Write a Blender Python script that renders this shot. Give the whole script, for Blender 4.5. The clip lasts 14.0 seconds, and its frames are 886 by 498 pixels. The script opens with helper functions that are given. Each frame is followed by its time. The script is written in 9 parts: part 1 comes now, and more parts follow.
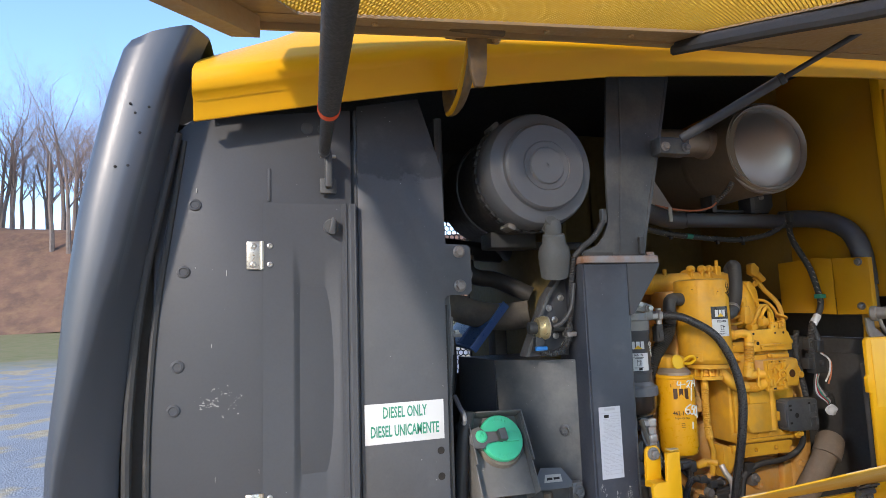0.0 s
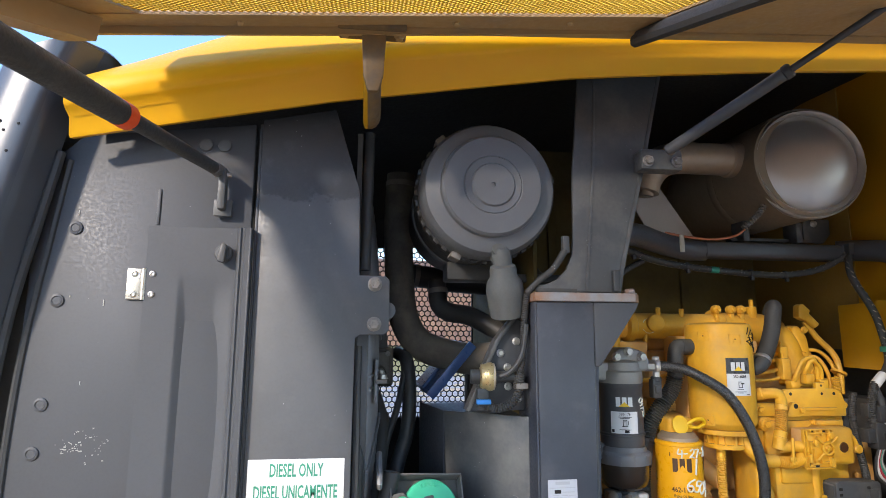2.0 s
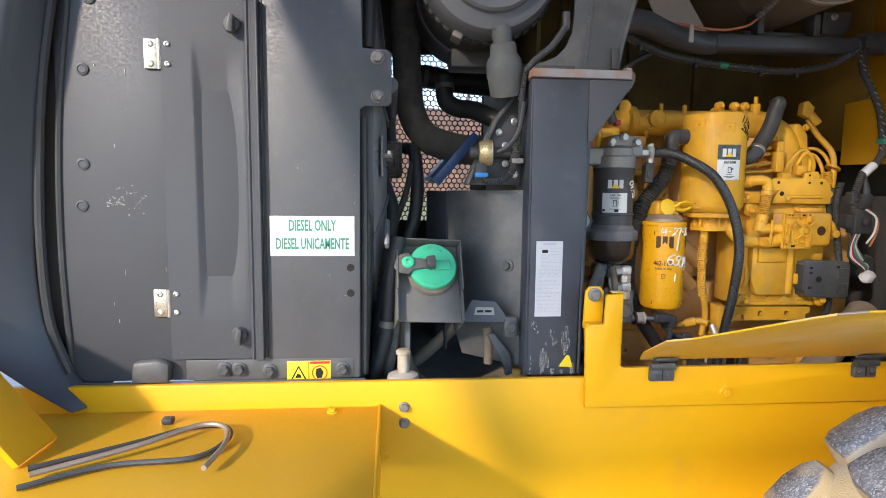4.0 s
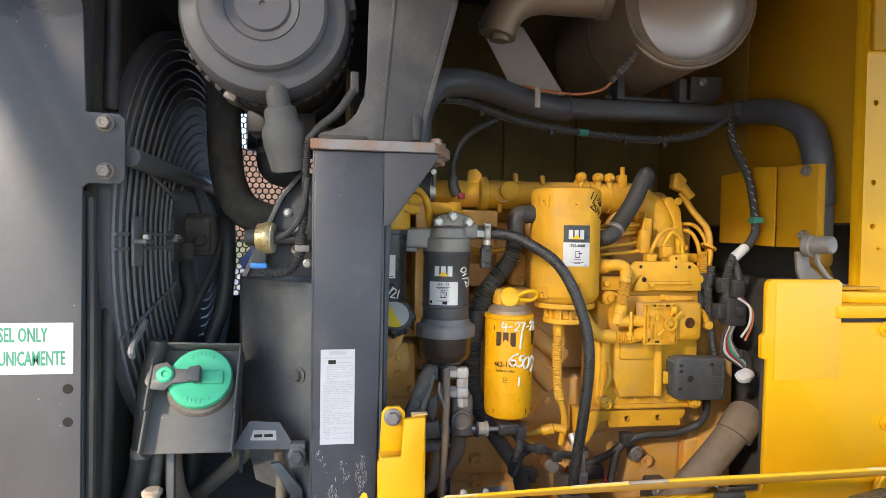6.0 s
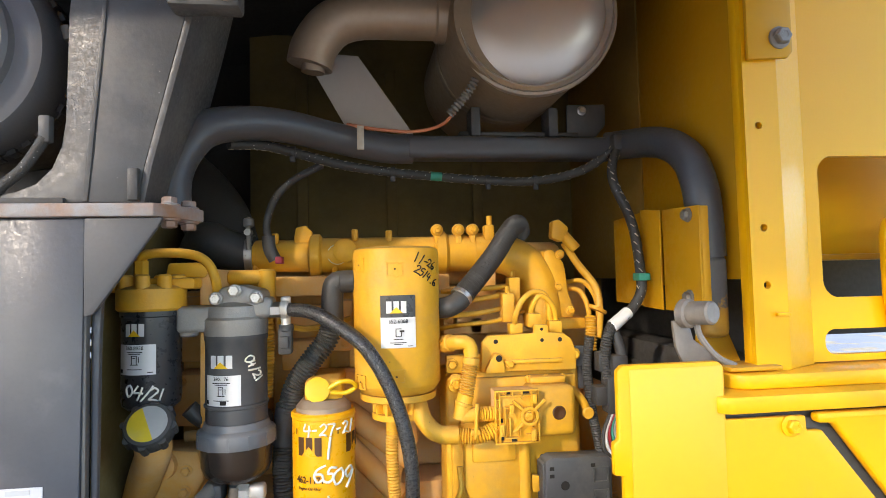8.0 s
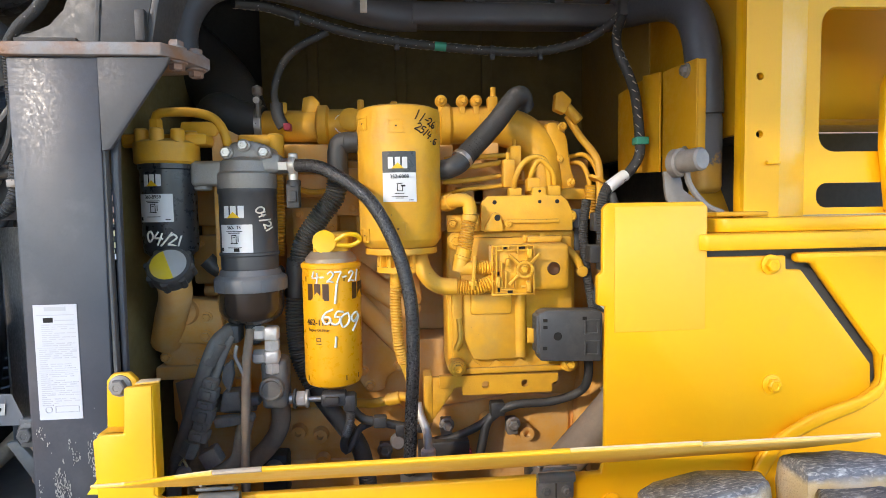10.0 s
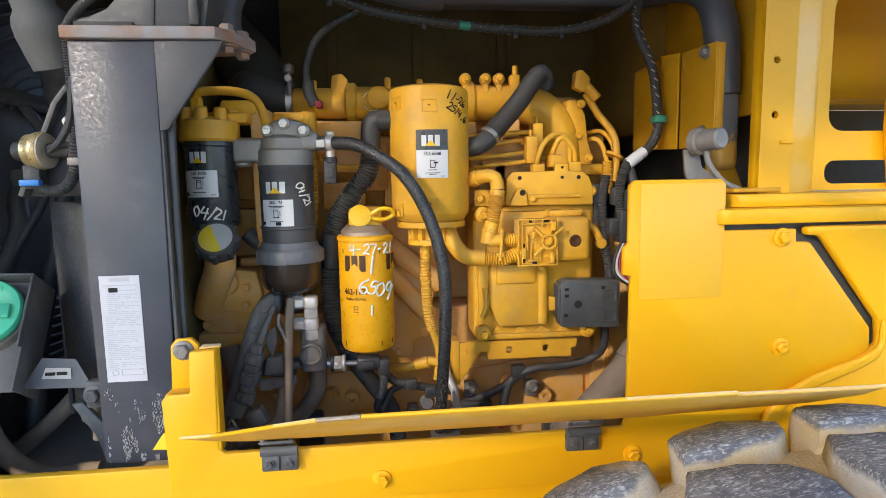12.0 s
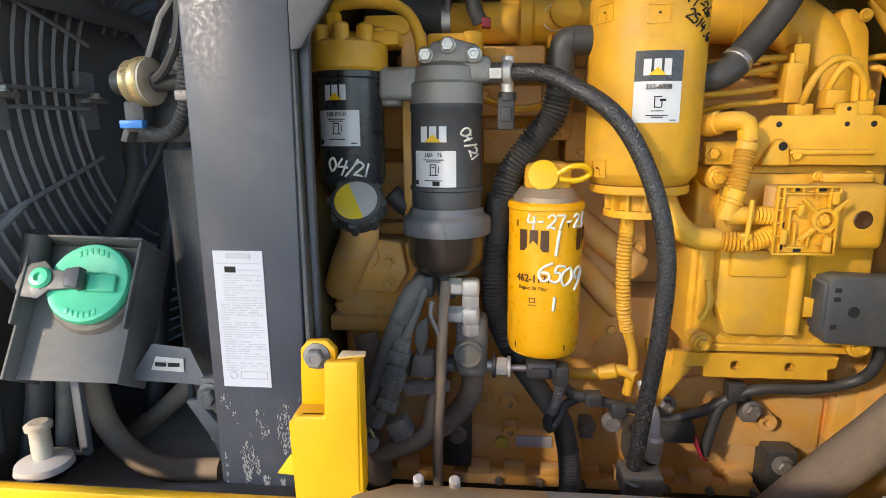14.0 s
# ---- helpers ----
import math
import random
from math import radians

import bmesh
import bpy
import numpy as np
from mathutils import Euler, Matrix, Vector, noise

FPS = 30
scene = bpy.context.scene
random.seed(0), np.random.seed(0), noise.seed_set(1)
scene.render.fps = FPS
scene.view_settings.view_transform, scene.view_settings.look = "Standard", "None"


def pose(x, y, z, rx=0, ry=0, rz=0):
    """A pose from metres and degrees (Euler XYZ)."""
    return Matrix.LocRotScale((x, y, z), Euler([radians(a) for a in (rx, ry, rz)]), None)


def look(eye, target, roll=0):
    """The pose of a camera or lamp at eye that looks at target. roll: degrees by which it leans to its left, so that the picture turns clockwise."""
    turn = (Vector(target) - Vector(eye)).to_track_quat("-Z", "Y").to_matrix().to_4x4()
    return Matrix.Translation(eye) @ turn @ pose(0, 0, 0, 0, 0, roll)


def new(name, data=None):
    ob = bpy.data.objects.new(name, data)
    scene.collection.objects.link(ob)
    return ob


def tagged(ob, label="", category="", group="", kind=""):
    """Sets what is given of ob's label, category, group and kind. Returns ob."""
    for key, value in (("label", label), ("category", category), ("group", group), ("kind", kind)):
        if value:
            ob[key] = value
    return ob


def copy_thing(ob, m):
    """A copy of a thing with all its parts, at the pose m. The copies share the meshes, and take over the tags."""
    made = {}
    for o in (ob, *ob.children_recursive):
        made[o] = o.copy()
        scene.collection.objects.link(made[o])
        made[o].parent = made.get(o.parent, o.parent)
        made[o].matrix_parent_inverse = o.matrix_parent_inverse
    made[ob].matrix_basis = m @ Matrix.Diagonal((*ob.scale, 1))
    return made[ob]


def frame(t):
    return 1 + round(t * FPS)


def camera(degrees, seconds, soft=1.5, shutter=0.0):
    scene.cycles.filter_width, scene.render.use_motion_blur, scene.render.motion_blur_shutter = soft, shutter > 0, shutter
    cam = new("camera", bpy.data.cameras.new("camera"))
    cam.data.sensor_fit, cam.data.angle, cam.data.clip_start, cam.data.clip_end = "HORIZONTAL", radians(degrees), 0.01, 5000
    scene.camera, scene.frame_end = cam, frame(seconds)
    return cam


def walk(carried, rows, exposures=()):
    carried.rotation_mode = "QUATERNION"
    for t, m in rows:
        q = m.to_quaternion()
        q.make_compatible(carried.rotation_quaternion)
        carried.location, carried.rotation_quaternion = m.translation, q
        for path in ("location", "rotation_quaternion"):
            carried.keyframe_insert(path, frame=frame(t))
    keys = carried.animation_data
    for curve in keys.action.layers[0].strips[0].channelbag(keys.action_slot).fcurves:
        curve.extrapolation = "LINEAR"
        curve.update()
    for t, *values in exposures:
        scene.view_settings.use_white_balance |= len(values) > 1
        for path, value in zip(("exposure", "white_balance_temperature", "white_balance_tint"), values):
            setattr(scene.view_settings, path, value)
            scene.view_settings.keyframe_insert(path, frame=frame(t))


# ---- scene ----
cam = camera(76.1, 14.0, soft=0.85)
PATH = [
    (0, (0.015, -0.004, 1.862), (0.602, 1.895, 2.079), -1.9),
    (0.5, (0.147, 0.058, 1.879), (0.725, 1.958, 2.114), -1.5),
    (1, (0.283, 0.081, 1.89), (0.742, 2.01, 2.15), -0.5),
    (1.5, (0.396, 0.094, 1.893), (0.775, 2.037, 2.182), -0.2),
    (2, (0.415, 0.097, 1.89), (0.671, 2.056, 2.203), 0.3),
    (2.2, (0.415, 0.084, 1.87), (0.638, 2.057, 2.114), 0.4),
    (2.5, (0.426, 0.035, 1.807), (0.6, 2.025, 1.916), 0.6),
    (3, (0.434, -0.017, 1.747), (0.609, 1.974, 1.678), 0.6),
    (3.2, (0.436, -0.026, 1.73), (0.611, 1.963, 1.614), 0.6),
    (5.3, (0.676, 0.125, 1.727), (0.897, 2.099, 1.493), 1.5),
    (5.5, (0.741, 0.135, 1.763), (0.971, 2.116, 1.611), 1.7),
    (6, (0.834, 0.217, 1.82), (1.127, 2.195, 1.775), 0.9),
    (6.5, (0.958, 0.305, 1.859), (1.279, 2.279, 1.887), 0.5),
    (7, (1.124, 0.386, 1.868), (1.442, 2.359, 1.94), -0.1),
    (7.2, (1.174, 0.412, 1.879), (1.484, 2.386, 1.977), -0.6),
    (9.3, (1.288, 0.42, 1.82), (1.458, 2.41, 1.922), -1.1),
    (9.5, (1.295, 0.412, 1.791), (1.459, 2.405, 1.804), -1.0),
    (10, (1.283, 0.374, 1.743), (1.456, 2.362, 1.608), -1.0),
    (10.5, (1.268, 0.348, 1.722), (1.452, 2.325, 1.477), -1.0),
    (11, (1.237, 0.304, 1.743), (1.442, 2.278, 1.493), -1.0),
    (11.5, (1.226, 0.297, 1.754), (1.451, 2.269, 1.504), -1.1),
    (12, (1.206, 0.321, 1.754), (1.406, 2.297, 1.515), -1.0),
    (12.3, (1.204, 0.337, 1.735), (1.216, 2.324, 1.51), -1.4),
    (12.5, (1.18, 0.36, 1.741), (1.109, 2.341, 1.482), -1.7),
    (13, (1.159, 0.429, 1.734), (1.01, 2.392, 1.383), -1.4),
    (13.5, (1.129, 0.53, 1.737), (0.969, 2.489, 1.369), -0.9),
    (14, (1.093, 0.611, 1.751), (0.91, 2.56, 1.344), -0.4),
]
walk(cam, [(t, look(eye, target, roll)) for t, eye, target, roll in PATH],
     exposures=[(t, ev, kelvin, 15) for t, ev, kelvin in ((0.0, 1.68, 6800), (1.0, 1.70, 6800), (1.5, 1.93, 6850), (2.0, 1.98, 6850), (3.0, 1.98, 6850), (5.5, 2.09, 7350), (6.5, 2.45, 7450), (7.0, 2.64, 7450), (9.5, 2.52, 7250), (10.2, 2.38, 7000), (11.0, 2.14, 6950), (12.5, 2.2, 7200), (14.0, 2.32, 7450))])

# ---- world, sun, exposure ----
SUN = Vector((-0.62, -0.68, 0.39)).normalized()
world = bpy.data.worlds.new("world")
scene.world = world
world.use_nodes = True
wn = world.node_tree.nodes
sky = wn.new("ShaderNodeTexSky")
sky.sky_type = "NISHITA"
sky.sun_disc = False
sky.sun_elevation = math.asin(SUN.z)
sky.sun_rotation = math.atan2(SUN.x, SUN.y)
sky.air_density, sky.dust_density, sky.ozone_density = 1.0, 0.2, 5.0
wn["Background"].inputs["Strength"].default_value = 0.15
world.node_tree.links.new(sky.outputs[0], wn["Background"].inputs["Color"])
sun = new("sun", bpy.data.lights.new("sun", "SUN"))
sun.data.energy, sun.data.angle, sun.data.color = 1.25, radians(3.2), (1.0, 0.93, 0.82)
sun.matrix_world = look(SUN * 30, (0, 0, 0))

# ---- materials ----


def material(name, col, rough=0.5, metal=0.0, col2=None, scale=6.0, mix=0.5, fine=90.0, bump=0.08, dust=None,
             dust_amt=0.0, dust_scale=9.0, dust_up=0.0, chips=None, chip_scale=120.0, chip_size=0.1, chip_keep=0.25, rvar=0.12, spec=0.5, coat=0.0, film=None):
    """Paint or solid: broad tone variation, fine grain in bump and gloss, a film of dust, paint chips."""
    m = bpy.data.materials.new(name)
    m.use_nodes = True
    nt = m.node_tree
    n, l = nt.nodes, nt.links
    b = n["Principled BSDF"]
    b.inputs["Metallic"].default_value = metal
    b.inputs["Specular IOR Level"].default_value = spec
    b.inputs["Coat Weight"].default_value = coat
    b.inputs["Coat Roughness"].default_value = 0.12
    co = n.new("ShaderNodeTexCoord").outputs["Object"]

    def nz(sc, detail=4.0, rgh=0.6):
        k = n.new("ShaderNodeTexNoise")
        k.inputs["Scale"].default_value, k.inputs["Detail"].default_value, k.inputs["Roughness"].default_value = sc, detail, rgh
        l.new(co, k.inputs["Vector"])
        return k.outputs["Fac"]

    def ramp(sock, a, bb, lo=0.0, hi=1.0):
        k = n.new("ShaderNodeMapRange")
        k.inputs["From Min"].default_value, k.inputs["From Max"].default_value = a, bb
        k.inputs["To Min"].default_value, k.inputs["To Max"].default_value = lo, hi
        l.new(sock, k.inputs["Value"])
        return k.outputs["Result"]

    def blend(fac, a, c):
        k = n.new("ShaderNodeMix")
        k.data_type = "RGBA"
        l.new(fac, k.inputs["Factor"])
        for sock, v in ((k.inputs["A"], a), (k.inputs["B"], c)):
            if isinstance(v, tuple):
                sock.default_value = (*v, 1)
            else:
                l.new(v, sock)
        return k.outputs["Result"]

    broad = nz(scale)
    grain = nz(fine, 3.0)
    c2 = col2 or tuple(v * 0.78 for v in col)
    out = blend(ramp(broad, 0.35, 0.65, 0, mix), col, c2)
    r = ramp(grain, 0.3, 0.7, max(rough - rvar, 0.03), min(rough + rvar, 1))
    if dust:
        d = ramp(nz(dust_scale, 8.0, 0.65), 0.62 - dust_amt * 0.4, 0.85 - dust_amt * 0.35, 0, min(1.0, dust_amt * 1.3))
        if dust_up:
            g = n.new("ShaderNodeNewGeometry")
            s = n.new("ShaderNodeSeparateXYZ")
            l.new(g.outputs["Normal"], s.inputs[0])
            up = ramp(s.outputs["Z"], 0.2, 0.9, 0, dust_up)
            a = n.new("ShaderNodeMath")
            a.operation = "MAXIMUM"
            l.new(d, a.inputs[0]), l.new(up, a.inputs[1])
            d = a.outputs[0]
        out = blend(d, out, dust)
        k = n.new("ShaderNodeMath")
        k.operation = "MAXIMUM"
        q = n.new("ShaderNodeMath")
        q.operation = "MULTIPLY"
        l.new(d, q.inputs[0])
        q.inputs[1].default_value = 0.85
        l.new(r, k.inputs[0]), l.new(q.outputs[0], k.inputs[1])
        r = k.outputs[0]
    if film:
        # a second colour below a ragged level line
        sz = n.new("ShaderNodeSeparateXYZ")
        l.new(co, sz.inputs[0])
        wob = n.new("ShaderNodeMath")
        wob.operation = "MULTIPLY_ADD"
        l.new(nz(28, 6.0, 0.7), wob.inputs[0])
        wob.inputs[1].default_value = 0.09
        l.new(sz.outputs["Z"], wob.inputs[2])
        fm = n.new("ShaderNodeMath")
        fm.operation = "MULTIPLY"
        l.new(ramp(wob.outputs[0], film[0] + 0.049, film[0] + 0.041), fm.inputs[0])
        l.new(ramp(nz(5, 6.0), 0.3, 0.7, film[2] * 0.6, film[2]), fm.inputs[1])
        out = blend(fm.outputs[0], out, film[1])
    if chips:
        v = n.new("ShaderNodeTexVoronoi")
        v.inputs["Scale"].default_value = chip_scale
        l.new(co, v.inputs["Vector"])
        spot = ramp(v.outputs["Distance"], chip_size, chip_size * 0.7)
        sep = n.new("ShaderNodeSeparateColor")
        l.new(v.outputs["Color"], sep.inputs[0])
        keep = ramp(sep.outputs[0], chip_keep, chip_keep - 0.02)
        a = n.new("ShaderNodeMath")
        a.operation = "MULTIPLY"
        l.new(spot, a.inputs[0]), l.new(keep, a.inputs[1])
        out = blend(a.outputs[0], out, chips)
    l.new(out, b.inputs["Base Color"])
    l.new(r, b.inputs["Roughness"])
    bp = n.new("ShaderNodeBump")
    bp.inputs["Strength"].default_value, bp.inputs["Distance"].default_value = bump, 0.002
    l.new(grain, bp.inputs["Height"])
    l.new(bp.outputs[0], b.inputs["Normal"])
    return m


YEL = material("machine_yellow", (0.80, 0.402, 0.009), 0.36, col2=(0.76, 0.37, 0.009), scale=3, bump=0.05, fine=160, dust=(0.42, 0.30, 0.13), dust_amt=0.12, dust_scale=6, dust_up=0.12, rvar=0.07, spec=0.28)
# darker copy of the machine yellow; part of the bay's shade is in it
YIN = material("shaded_inner_yellow", (0.57, 0.285, 0.010), 0.5, col2=(0.50, 0.225, 0.012), scale=4, bump=0.08, dust=(0.34, 0.22, 0.09), dust_amt=0.3, dust_scale=5, dust_up=0.4, spec=0.25)
YENG = material("engine_yellow", (0.78, 0.405, 0.030), 0.48, col2=(0.63, 0.31, 0.03), scale=17, mix=0.75, bump=0.18, fine=220, dust=(0.44, 0.285, 0.11), dust_amt=0.34, dust_scale=14, dust_up=0.5, chips=(0.30, 0.18, 0.05), chip_scale=75, chip_size=0.10, chip_keep=0.05, spec=0.3)
YDIRT = material("dusty_engine_yellow", (0.78, 0.38, 0.055), 0.72, col2=(0.66, 0.33, 0.075), scale=8, mix=0.9, bump=0.3, fine=140, dust=(0.68, 0.46, 0.24), dust_amt=0.58, dust_scale=9, dust_up=0.7)
YFILT = material("filter_orange_yellow", (0.86, 0.40, 0.010), 0.34, scale=5, mix=0.25, bump=0.03)
YMESH = material("mesh_yellow", (0.72, 0.40, 0.02), 0.5, dust=(0.4, 0.27, 0.1), dust_amt=0.2)
BLK = material("black_paint", (0.058, 0.061, 0.067), 0.52, col2=(0.070, 0.073, 0.080), scale=4, fine=180, bump=0.05, dust=(0.125, 0.125, 0.125), dust_amt=0.10, dust_scale=7, dust_up=0.5, chips=(0.30, 0.30, 0.30), chip_scale=85, chip_size=0.08, chip_keep=0.05, spec=0.38)
BLKF = material("paler_below_black_paint", (0.042, 0.044, 0.048), 0.5, col2=(0.063, 0.065, 0.068), scale=5, fine=180, bump=0.05, dust=(0.2, 0.2, 0.2), dust_amt=0.14, dust_scale=30, chips=(0.45, 0.45, 0.45), chip_scale=95, chip_size=0.10, chip_keep=0.08, film=(2.165, (0.125, 0.13, 0.14), 0.55))
GUARD = material("fan_guard_wire", (0.15, 0.155, 0.165), 0.5, col2=(0.25, 0.25, 0.25), scale=8, dust=(0.32, 0.31, 0.29), dust_amt=0.3)
BLKD = material("dusty_black_steel", (0.060, 0.062, 0.064), 0.5, col2=(0.080, 0.080, 0.078), scale=8, fine=150, bump=0.12, dust=(0.19, 0.18, 0.16), dust_amt=0.34, dust_scale=8, dust_up=0.6, chips=(0.33, 0.32, 0.31), chip_scale=110, chip_size=0.11, chip_keep=0.08)
SHELL = material("black_moulded_plastic", (0.050, 0.056, 0.068), 0.36, col2=(0.064, 0.070, 0.082), scale=4, fine=260, bump=0.05, dust=(0.15, 0.14, 0.13), dust_amt=0.14, dust_scale=5, rvar=0.05)
GPLA = material("grey_black_plastic", (0.115, 0.118, 0.124), 0.5, col2=(0.14, 0.143, 0.147), scale=6, fine=240, bump=0.08, dust=(0.2, 0.195, 0.185), dust_amt=0.22, dust_scale=9, dust_up=0.4)
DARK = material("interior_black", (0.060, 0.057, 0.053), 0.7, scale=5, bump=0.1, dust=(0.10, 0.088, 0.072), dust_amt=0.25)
RUB = material("hose_rubber", (0.042, 0.042, 0.042), 0.52, fine=260, bump=0.15, dust=(0.14, 0.13, 0.11), dust_amt=0.22, dust_scale=16, dust_up=0.35)
RUBD = material("dusty_hose_rubber", (0.10, 0.090, 0.078), 0.8, fine=200, bump=0.2, dust=(0.27, 0.225, 0.17), dust_amt=0.5, dust_scale=12, dust_up=0.6)
SLEEVE = material("braided_sleeve", (0.040, 0.040, 0.038), 0.6, fine=420, bump=0.5, chips=(0.5, 0.5, 0.48), chip_scale=210, chip_size=0.22, chip_keep=0.2)
ALU = material("cast_aluminium", (0.30, 0.285, 0.265), 0.5, metal=0.35, col2=(0.25, 0.235, 0.215), scale=12, fine=320, bump=0.3, dust=(0.36, 0.30, 0.22), dust_amt=0.3, dust_up=0.4)
STEEL = material("plated_steel", (0.52, 0.50, 0.47), 0.38, metal=0.85, col2=(0.40, 0.38, 0.35), scale=40, fine=300, bump=0.1, dust=(0.3, 0.26, 0.2), dust_amt=0.22)
ZINC = material("zinc_fitting", (0.62, 0.58, 0.53), 0.42, metal=0.45, col2=(0.48, 0.44, 0.39), scale=60, fine=260, bump=0.15, dust=(0.42, 0.35, 0.27), dust_amt=0.3)
MUD = material("brown_dusted_rubber", (0.20, 0.150, 0.105), 0.85, col2=(0.15, 0.115, 0.085), scale=10, fine=160, bump=0.25, dust=(0.30, 0.22, 0.15), dust_amt=0.5, dust_scale=14, dust_up=0.5)
YFLAP = material("dusted_flap_yellow", (0.76, 0.40, 0.025), 0.6, col2=(0.66, 0.35, 0.045), scale=6, bump=0.15, fine=150, dust=(0.72, 0.55, 0.33), dust_amt=0.38, dust_scale=5, dust_up=0.95)
GREYB = material("grey_bolt_steel", (0.23, 0.21, 0.19), 0.55, metal=0.3, col2=(0.16, 0.148, 0.135), scale=50, dust=(0.3, 0.27, 0.22), dust_amt=0.25)
NICKEL = material("nickel_hinge", (0.60, 0.56, 0.48), 0.35, metal=0.9, col2=(0.45, 0.40, 0.33), scale=45, fine=300)
MUFF = material("muffler_steel", (0.53, 0.50, 0.465), 0.38, metal=0.7, col2=(0.45, 0.41, 0.365), scale=7, fine=60, bump=0.02, rvar=0.05, dust=(0.38, 0.30, 0.21), dust_amt=0.16, dust_scale=5, dust_up=0.5)
MUFB = material("sooty_muffler_shell", (0.25, 0.19, 0.13), 0.55, metal=0.3, col2=(0.17, 0.13, 0.09), scale=8, bump=0.15, dust=(0.26, 0.19, 0.11), dust_amt=0.3, dust_up=0.5)
PIPE = material("heat_tinted_pipe", (0.40, 0.31, 0.225), 0.5, metal=0.5, col2=(0.32, 0.235, 0.165), scale=10, bump=0.15, dust=(0.3, 0.24, 0.17), dust_amt=0.3)
RUST = material("rusty_steel", (0.27, 0.135, 0.07), 0.62, col2=(0.24, 0.24, 0.245), scale=16, mix=1.0, fine=180, bump=0.4, dust=(0.2, 0.19, 0.18), dust_amt=0.3)
BEIGE = material("heat_shield", (0.52, 0.475, 0.42), 0.6, col2=(0.44, 0.40, 0.35), scale=8, metal=0.15, dust=(0.48, 0.41, 0.33), dust_amt=0.3)
WHITE = material("white_label", (0.66, 0.66, 0.65), 0.45, col2=(0.57, 0.57, 0.56), scale=14, mix=0.5, bump=0.02, rvar=0.05)
GREEN = material("green_print", (0.035, 0.27, 0.17), 0.45, bump=0.0)
INK = material("black_print_and_holes", (0.03, 0.028, 0.026), 0.9, bump=0.0, spec=0.1)
GREYINK = material("grey_print", (0.42, 0.42, 0.43), 0.5, bump=0.0)
BROWNINK = material("brown_print_and_dimple", (0.075, 0.028, 0.006), 0.5, bump=0.0)
CHALK = material("white_paint_marker", (0.80, 0.78, 0.70), 0.6, bump=0.1, mix=0.6, scale=60)
LOGOY = material("yellow_print", (0.85, 0.50, 0.01), 0.4, bump=0.0)
CAPG = material("green_cap_plastic", (0.045, 0.52, 0.28), 0.42, col2=(0.06, 0.46, 0.26), scale=14, fine=200, bump=0.08, dust=(0.36, 0.42, 0.34), dust_amt=0.2)
CAPY = material("yellow_cap_label", (0.70, 0.50, 0.03), 0.5, scale=20, dust=(0.45, 0.4, 0.3), dust_amt=0.3)
CAPGR = material("grey_cap_label", (0.42, 0.41, 0.38), 0.55, scale=20)
BLUE = material("blue_tray_paint", (0.045, 0.115, 0.31), 0.35, col2=(0.03, 0.07, 0.18), scale=8, dust=(0.2, 0.2, 0.2), dust_amt=0.12)
BLUEC = material("blue_connector", (0.02, 0.22, 0.62), 0.4, bump=0.02)
ORANGE = material("orange_tape", (0.85, 0.10, 0.02), 0.5, scale=30)
BRASS = material("yellow_passivated_brass", (0.55, 0.45, 0.22), 0.34, metal=0.6, col2=(0.48, 0.34, 0.18), scale=30, fine=200, dust=(0.5, 0.45, 0.36), dust_amt=0.2)
CREAM = material("cream_plastic", (0.48, 0.43, 0.34), 0.5, col2=(0.36, 0.28, 0.19), scale=30, mix=0.9, dust=(0.30, 0.22, 0.14), dust_amt=0.35, dust_scale=20)
TAPEG = material("green_tape", (0.03, 0.30, 0.20), 0.5)
BOWL = material("smoked_bowl", (0.030, 0.022, 0.018), 0.2, col2=(0.045, 0.03, 0.02), scale=12, rvar=0.06, dust=(0.16, 0.12, 0.08), dust_amt=0.18)
FILG = material("charcoal_filter_paint", (0.062, 0.063, 0.066), 0.42, col2=(0.05, 0.05, 0.053), scale=8, rvar=0.06, dust=(0.19, 0.17, 0.14), dust_amt=0.2)
WORN = material("rubbed_hose_print", (0.13, 0.13, 0.125), 0.6, bump=0.05)
FILB = material("filter_black_paint", (0.024, 0.025, 0.028), 0.30, scale=8, rvar=0.06, dust=(0.15, 0.14, 0.12), dust_amt=0.16)
# dusty door yellow, browned in the colour for its dim underside
FRAMEB = material("shaded_door_yellow", (0.48, 0.30, 0.12), 0.55, col2=(0.40, 0.26, 0.13), scale=5, dust=(0.30, 0.24, 0.17), dust_amt=0.4)
RED = material("red_wire", (0.4, 0.03, 0.05), 0.5)
PINK = material("orange_wire", (0.55, 0.18, 0.08), 0.5)
FOIL = material("crumpled_white_tape", (0.7, 0.7, 0.7), 0.35, scale=40, bump=0.5)
PATCH = material("paler_yellow", (0.80, 0.43, 0.030), 0.42, col2=(0.79, 0.415, 0.018), scale=5, bump=0.03)
WARN = material("warning_yellow", (0.85, 0.62, 0.03), 0.4, bump=0.02)

BOOT = material("grey_rubber_boot", (0.095, 0.098, 0.094), 0.7, col2=(0.12, 0.122, 0.115), scale=10, fine=200, bump=0.15, dust=(0.17, 0.165, 0.15), dust_amt=0.3)
DUSTB = material("dust_covered_rubber", (0.135, 0.122, 0.104), 0.85, col2=(0.085, 0.080, 0.072), scale=14, mix=1.0, fine=180, bump=0.25, dust=(0.25, 0.215, 0.165), dust_amt=0.45, dust_scale=15, dust_up=0.5)
